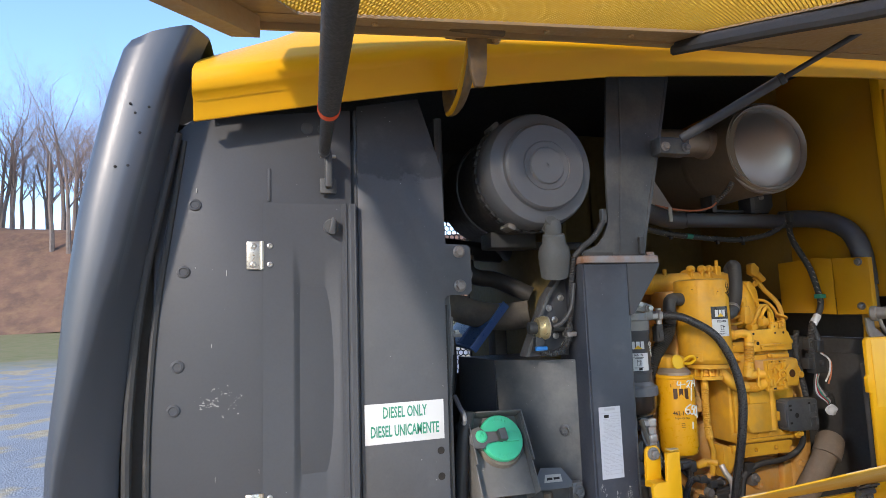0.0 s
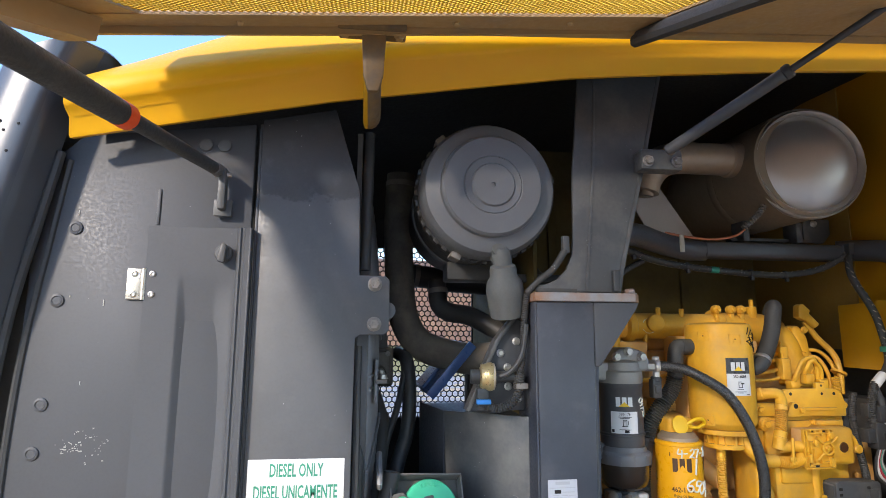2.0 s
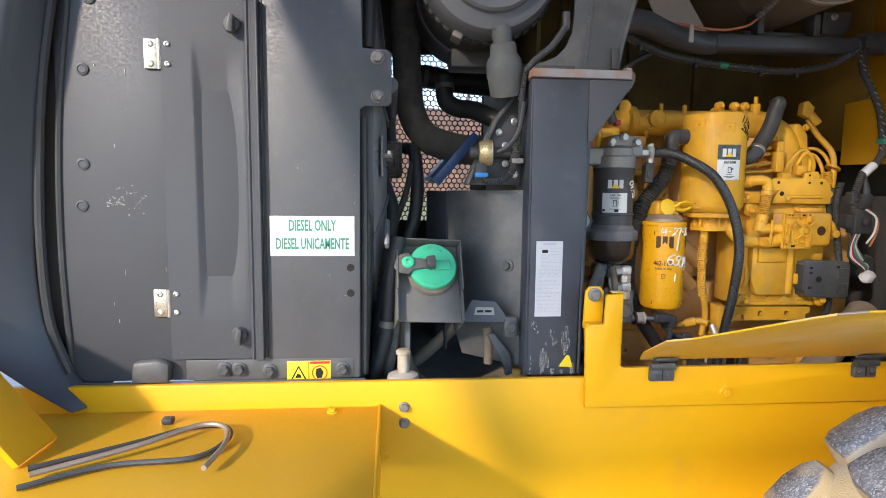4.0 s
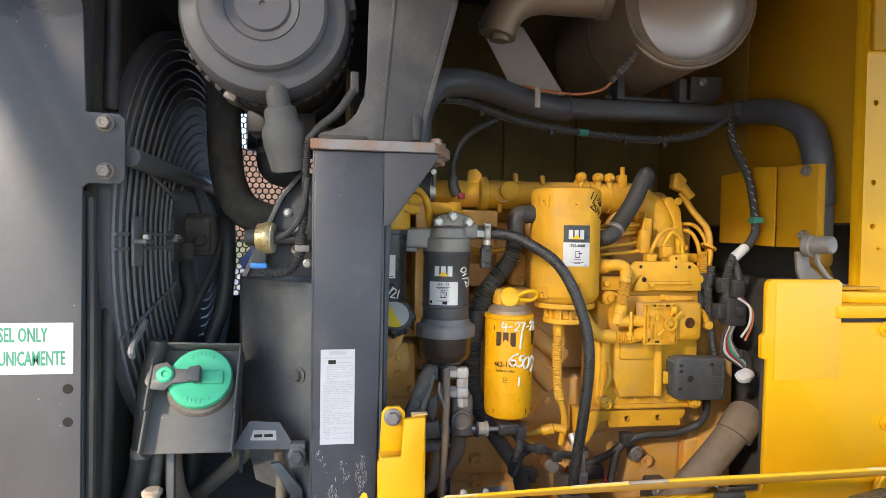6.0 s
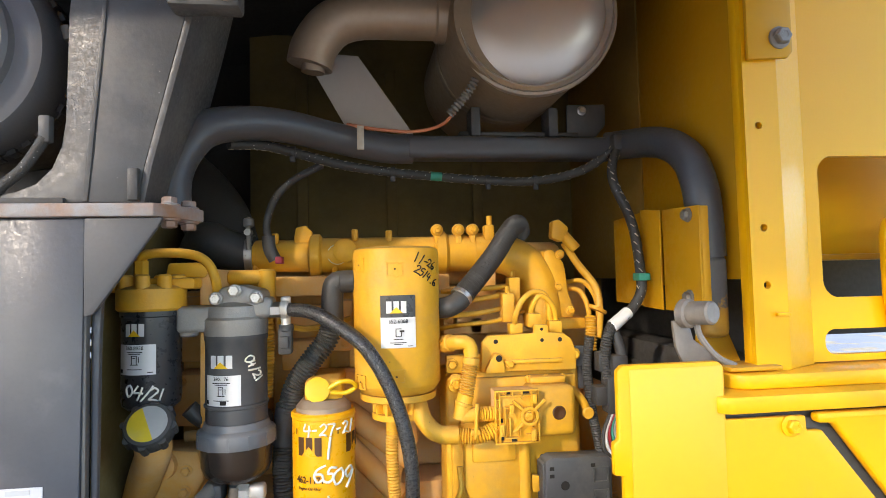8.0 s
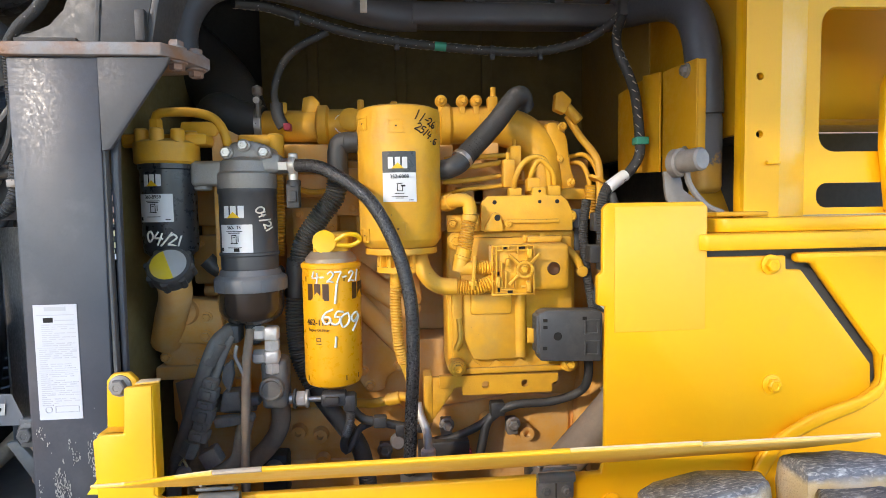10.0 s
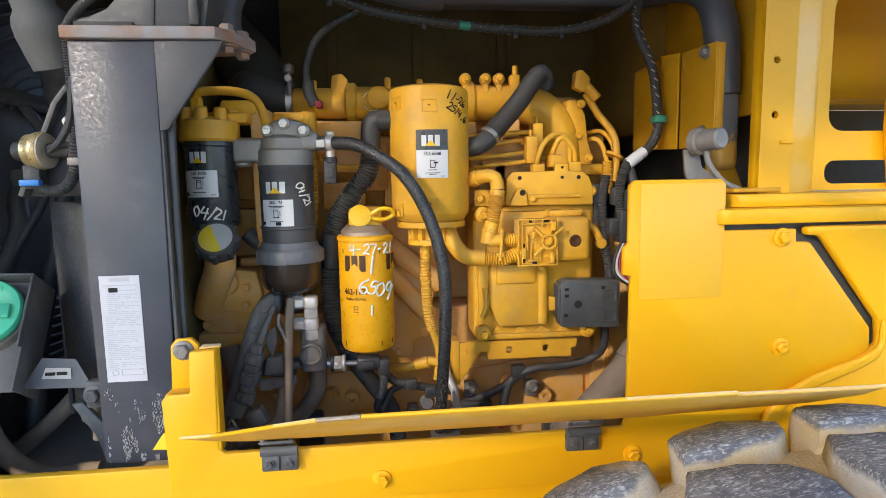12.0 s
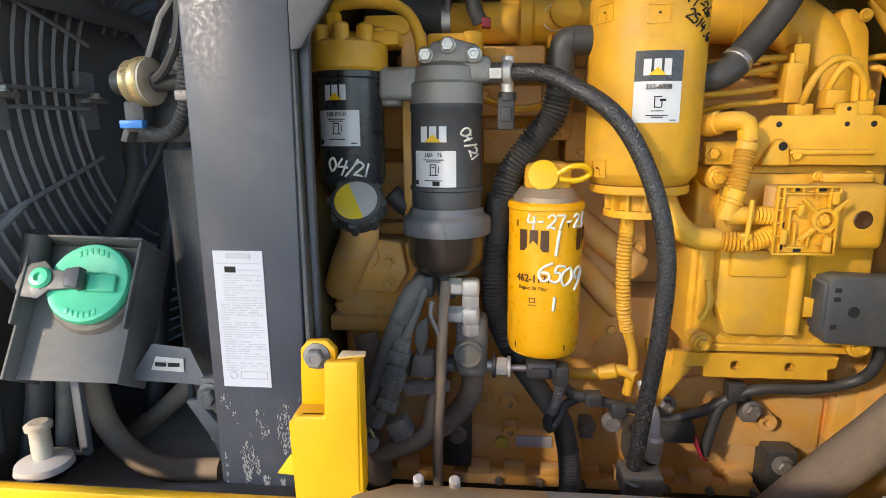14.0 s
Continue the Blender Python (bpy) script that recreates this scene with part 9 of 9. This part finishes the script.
part("pin_collar", rod((1.731, 1.250, 1.812), (1.738, 1.234, 1.812), 0.0225, 24, chamfer=0.003), GREYB, pn)
part("stand", prism([(1.718, 1.80), (1.745, 1.80), (1.752, 1.77), (1.80, 1.735), (1.80, 1.728), (1.735, 1.728), (1.722, 1.76)], "y", 1.255, 1.263, 0.002), GREYB, pn)
part("stand_web", sweep([(1.745, 1.235, 1.80), (1.752, 1.235, 1.775), (1.775, 1.23, 1.745), (1.80, 1.225, 1.732)], 0.005, 8), GREYB, pn)
part("stand_foot", box((1.775, 1.20, 1.7265), (1.86, 1.26, 1.7335), 0.002), YIN, pn)

# ---- fold-down flap on its two hinges ----
fl = thing("fold_down_flap", (1.35, 1.16, 1.36), "yellow sheet steel flap folded outwards, paint worn off its edge", "flap")
FK = 0.50
def flap_z(y):
    return 1.3655 + FK * (1.168 - y)
fpoly = [(0.957, 0.990), (1.000, 0.972), (1.040, 0.928), (1.092, 0.866), (1.140, 0.815), (1.180, 0.802), (1.284, 0.796), (1.412, 0.782), (1.514, 0.780), (1.526, 0.800), (1.686, 0.806), (1.752, 0.90), (1.78, 1.02), (1.66, 1.10), (1.62, 1.160), (0.99, 1.164), (0.962, 1.09)]
bm = bmesh.new()
lo_ = [bm.verts.new((x, y, flap_z(y))) for x, y in fpoly]
hi_ = [bm.verts.new((x, y - 0.0018, flap_z(y) + 0.0036)) for x, y in fpoly]
bm.faces.new(lo_), bm.faces.new(hi_)
for i in range(len(fpoly)):
    j_ = (i + 1) % len(fpoly)
    bm.faces.new((lo_[i], lo_[j_], hi_[j_], hi_[i]))
bmesh.ops.recalc_face_normals(bm, faces=bm.faces)
part("flap_sheet", bm, YFLAP, fl)
def on_flap(x, y, up=0.0):
    return bm2.verts.new((x, y + up * FK * 0.9, flap_z(y) + 0.0036 + up * 0.9))
bm2 = bmesh.new()
loops = [[on_flap(x, y, u) for x, y in ((1.150, 1.150), (1.420, 1.150), (1.450, 1.085), (1.150, 1.100))] for u in (0.0002, 0.0010)]
bm2.faces.new(loops[0]), bm2.faces.new(loops[1])
for i in range(4):
    bm2.faces.new((loops[0][i], loops[0][(i + 1) % 4], loops[1][(i + 1) % 4], loops[1][i]))
bmesh.ops.recalc_face_normals(bm2, faces=bm2.faces)
part("worn_label", bm2, CAPGR, fl, "worn pale label")
for (x0, y0), (x1, y1), mm in zip(fpoly[:10], fpoly[1:11], (YFLAP, YEL, YEL, YFLAP, PIPE, YEL, YEL, YFLAP, YFLAP, YFLAP)):
    part("worn_edge", rod((x0, y0 - 0.001, flap_z(y0) + 0.0018), (x1, y1 - 0.001, flap_z(y1) + 0.0018), 0.0021, 8), mm, fl)
for x in (1.037, 1.509):
    hg = part("flap_hinge", box((x - 0.027, 1.152, 1.322), (x + 0.027, 1.164, 1.350), 0.003), BLKD, fl, "black cast flap hinge")
    part("hinge_knuckle", rod((x - 0.027, 1.152, 1.355), (x + 0.027, 1.152, 1.355), 0.0075, 12), BLKD, hg)
    part("hinge_leaf", box((x - 0.025, 1.128, 1.364), (x + 0.025, 1.154, 1.369), 0.002, None, Matrix.Translation((0, 1.154, 1.366)) @ Matrix.Rotation(-math.atan(FK), 4, "X") @ Matrix.Translation((0, -1.154, -1.366))), BLKD, hg)
    for dx in (-0.015, 0.015):
        bolt(hg, (x + dx, 1.152, 1.335), 0.005, mat=BLKD)
    part("hinge_slot", box((x - 0.001, 1.1505, 1.325), (x + 0.001, 1.1525, 1.348)), INK, hg)
for x, y in ((1.014, 1.158), (1.053, 1.158), (1.487, 1.158), (1.524, 1.158)):
    part("flap_stud", rod((x, y, flap_z(y)), (x, y - 0.008, flap_z(y) + 0.018), 0.006, 10, chamfer=0.002), BEIGE, fl)

# ---- rear tyre ----
def tyre_material():
    m = material("worn_muddy_rubber", (0.085, 0.092, 0.112), 0.85, col2=(0.17, 0.175, 0.19), scale=60, mix=1.0, fine=240, bump=1.0, dust=(0.33, 0.30, 0.25), dust_amt=0.16, dust_scale=16)
    n, l = m.node_tree.nodes, m.node_tree.links
    b = n["Principled BSDF"]
    src = b.inputs["Base Color"].links[0].from_socket
    co = n.new("ShaderNodeTexCoord").outputs["Object"]
    # short pale cuts and stone flecks, longer along the tread
    mp = n.new("ShaderNodeMapping")
    mp.inputs["Scale"].default_value = (1.0, 2.6, 2.2)
    l.new(co, mp.inputs["Vector"])
    fk = n.new("ShaderNodeTexNoise")
    fk.inputs["Scale"].default_value, fk.inputs["Detail"].default_value, fk.inputs["Distortion"].default_value = 125, 3, 0.6
    l.new(mp.outputs[0], fk.inputs["Vector"])
    fr = n.new("ShaderNodeMapRange")
    fr.inputs["From Min"].default_value, fr.inputs["From Max"].default_value, fr.inputs["To Max"].default_value = 0.50, 0.72, 0.85
    l.new(fk.outputs["Fac"], fr.inputs["Value"])
    fm = n.new("ShaderNodeMix")
    fm.data_type = "RGBA"
    fm.inputs["B"].default_value = (0.50, 0.50, 0.50, 1)
    l.new(fr.outputs["Result"], fm.inputs["Factor"]), l.new(src, fm.inputs["A"])
    off = n.new("ShaderNodeVectorMath")
    off.operation = "SUBTRACT"
    off.inputs[1].default_value = (1.76, 0, 0.67)
    sub = n.new("ShaderNodeVectorMath")
    sub.operation = "MULTIPLY"
    sub.inputs[1].default_value = (1, 0, 1)
    l.new(co, off.inputs[0]), l.new(off.outputs[0], sub.inputs[0])
    ln = n.new("ShaderNodeVectorMath")
    ln.operation = "LENGTH"
    l.new(sub.outputs[0], ln.inputs[0])
    nz = n.new("ShaderNodeTexNoise")
    nz.inputs["Scale"].default_value, nz.inputs["Detail"].default_value = 30, 6
    l.new(co, nz.inputs["Vector"])
    k = n.new("ShaderNodeMath")
    k.operation = "MULTIPLY_ADD"
    k.inputs[1].default_value, k.inputs[2].default_value = 0.022, -0.011
    l.new(nz.outputs["Fac"], k.inputs[0])
    s = n.new("ShaderNodeMath")
    l.new(ln.outputs["Value"], s.inputs[0]), l.new(k.outputs[0], s.inputs[1])
    r = n.new("ShaderNodeMapRange")
    r.inputs["From Min"].default_value, r.inputs["From Max"].default_value = 0.7935, 0.8015
    l.new(s.outputs[0], r.inputs["Value"])
    mx = n.new("ShaderNodeMix")
    mx.data_type = "RGBA"
    l.new(r.outputs["Result"], mx.inputs["Factor"])
    pt = n.new("ShaderNodeTexNoise")
    pt.inputs["Scale"].default_value, pt.inputs["Detail"].default_value = 11, 5
    l.new(co, pt.inputs["Vector"])
    pr = n.new("ShaderNodeMapRange")
    pr.inputs["From Min"].default_value, pr.inputs["From Max"].default_value = 0.40, 0.60
    l.new(pt.outputs["Fac"], pr.inputs["Value"])
    mud = n.new("ShaderNodeMix")
    mud.data_type = "RGBA"
    l.new(pr.outputs["Result"], mud.inputs["Factor"])
    mud.inputs["A"].default_value, mud.inputs["B"].default_value = (0.52, 0.41, 0.24, 1), (0.50, 0.47, 0.42, 1)
    l.new(mud.outputs["Result"], mx.inputs["A"]), l.new(fm.outputs["Result"], mx.inputs["B"])
    l.new(mx.outputs["Result"], b.inputs["Base Color"])
    return m
TYRE = tyre_material()
TX, TZ, TR = 1.76, 0.67, 0.81
ty = thing("loader_tyre", (TX, 0.70, TZ), "huge muddy loader tyre with worn deep lugs", "tyre")
prof = [(0.36, 0.42), (0.52, 0.40), (0.66, 0.41), (0.735, 0.44), (0.768, 0.50), (0.774, 0.70), (0.770, 0.90), (0.738, 0.955), (0.66, 0.985), (0.52, 1.0), (0.36, 0.98)]
part("tyre_carcass", lathe(prof, (TX, 0, TZ), (0, 1, 0), 96), TYRE, ty)
part("rim", lathe([(0.10, 0.50), (0.30, 0.47), (0.34, 0.44), (0.365, 0.45), (0.365, 0.97), (0.10, 0.97)], (TX, 0, TZ), (0, 1, 0), 64), YEL, ty, "yellow wheel rim")
rr = random.Random(11)
LUGS = 30
for k in range(LUGS):
    for row_, (ya, yb) in enumerate(((0.505, 0.672), (0.690, 0.868), (0.884, 0.952))):
        side_ = row_ > 0
        a0 = 2 * math.pi * k / LUGS + radians((-9.0, -14.6, -12.3)[row_]) + rr.uniform(-0.008, 0.008)
        bm = bmesh.new()
        poly = [(-0.070, 0.06), (-0.02, -0.02), (0.060, 0.0), (0.092, 0.25), (0.100, 0.55), (0.080, 0.80), (0.030, 0.96), (-0.035, 1.02), (-0.062, 0.80), (-0.066, 0.40)]
        ring_ = []
        for lev, (rad, grow) in enumerate(((0.752, 1.13), (0.782, 1.06), (0.801, 1.02), (0.8070, 0.99), (TR, 0.93))):
            row = []
            for (da, f) in poly:
                cy_ = (f - 0.5) * (grow if lev else 1.0) + 0.5
                y = (ya + (yb - ya) * cy_) if side_ else (yb - (yb - ya) * cy_)
                edge_drop = (0.006, 0.004, 0.010)[row_] * max(0, f - 0.6) / 0.4 + (0.002, 0.003, 0.010)[row_] * max(0, da - 0.04) / 0.06
                aa = a0 + ((da - 0.014) * 0.80 * grow) / 0.80
                r_ = rad - edge_drop
                row.append(bm.verts.new((TX + r_ * math.sin(aa), y, TZ + r_ * math.cos(aa))))
            ring_.append(row)
        for p_, q_ in zip(ring_, ring_[1:]):
            for i in range(len(poly)):
                j_ = (i + 1) % len(poly)
                bm.faces.new((p_[i], p_[j_], q_[j_], q_[i]))
        bm.faces.new(ring_[-1])
        bmesh.ops.recalc_face_normals(bm, faces=bm.faces)
        bmesh.ops.triangulate(bm, faces=[f for f in bm.faces if len(f.verts) > 4])
        bmesh.ops.subdivide_edges(bm, edges=bm.edges[:], cuts=1, use_grid_fill=True)
        for v in bm.verts:
            v.co += Vector((noise.noise(v.co * 18), noise.noise(v.co * 18 + Vector((5, 0, 0))), noise.noise(v.co * 18 + Vector((0, 7, 0))))) * 0.0045 + v.co.normalized() * noise.noise(v.co * 70) * 0.0015
        bmesh.ops.recalc_face_normals(bm, faces=bm.faces)
        part("tread_lug", bm, TYRE, ty, angle=85)

# ---- bare trees on the bank ----
BARK = material("grey_brown_bark", (0.20, 0.155, 0.13), 0.9, col2=(0.11, 0.08, 0.065), scale=3, fine=30, bump=0.5)
TWIG = material("reddish_twigs", (0.27, 0.185, 0.16), 0.9, col2=(0.16, 0.10, 0.085), scale=2, fine=20, bump=0.2)


def bare_tree(seed, height):
    r = random.Random(seed)
    t_ = thing("bare_tree", (0, 0, 0), "leafless tree with grey-brown trunk and fine twigs", "tree", "trees on the bank")
    limbs, twigs = bmesh.new(), bmesh.new()

    def limb(bm, a, b, ra, rb, n=5):
        d = (b - a).normalized()
        u = d.orthogonal().normalized()
        w = d.cross(u)
        lo = [bm.verts.new(a + (u * math.cos(2 * math.pi * k / n) + w * math.sin(2 * math.pi * k / n)) * ra) for k in range(n)]
        hi = [bm.verts.new(b + (u * math.cos(2 * math.pi * k / n) + w * math.sin(2 * math.pi * k / n)) * rb) for k in range(n)]
        for k in range(n):
            bm.faces.new((lo[k], lo[(k + 1) % n], hi[(k + 1) % n], hi[k]))

    def grow(p, d, length, rad, level):
        segs = 4 if level < 2 else 3
        for i in range(segs):
            q_ = p + d * length / segs
            r2 = rad * (0.82 if level == 0 else 0.72)
            limb(limbs if level < 2 else twigs, p, q_, rad, r2, 6 if level == 0 else 4 if level == 1 else 3)
            p, rad = q_, r2
            d = (d + Vector((r.uniform(-1, 1), r.uniform(-1, 1), r.uniform(-0.3, 0.5))) * (0.10 if level == 0 else 0.22)).normalized()
            if level < 5 and (level > 0 or i > 0):
                for _ in range(2 if level < 4 else 1):
                    a = r.uniform(0, 2 * math.pi)
                    side = d.orthogonal().normalized()
                    side = Matrix.Rotation(a, 3, d) @ side
                    nd = (d * r.uniform(0.7, 1.1) + side * r.uniform(0.5, 0.9) + Vector((0, 0, 0.25))).normalized()
                    grow(p, nd, length * r.uniform(0.42, 0.62), rad * 0.55, level + 1)

    grow(Vector((0, 0, -0.3)), Vector((r.uniform(-0.08, 0.08), r.uniform(-0.08, 0.08), 1)).normalized(), height * 0.62, height * 0.016, 0)
    trunk = part("trunk", limbs, BARK, t_)
    crown = part("crown", twigs, TWIG, t_)
    return t_


kinds = [bare_tree(s, h) for s, h in ((1, 14.0), (5, 16.0), (8, 12.5), (13, 15.0))]
rr = random.Random(21)
spots = []
for k in range(64):
    x = -46 + k * 0.62 + rr.uniform(-0.6, 0.6)
    spots.append((x, rr.choice((60, 64, 69, 75)) + rr.uniform(-2, 2)))
for k in range(14):
    spots.append((10 + k * 3.2, rr.uniform(62, 74)))
for k, (x, y) in enumerate(spots):
    z = lerp_table([(50, 1.2), (53, 3.4), (57, 7.0), (61, 10.0), (66, 11.4), (72, 12.0), (90, 12.4)], y) - 0.4
    m = Matrix.Translation((x, y, z)) @ Matrix.Rotation(rr.uniform(0, 6.28), 4, "Z")
    if k < 4:
        kinds[k].matrix_basis = m
    else:
        copy_thing(kinds[k % 4], m)
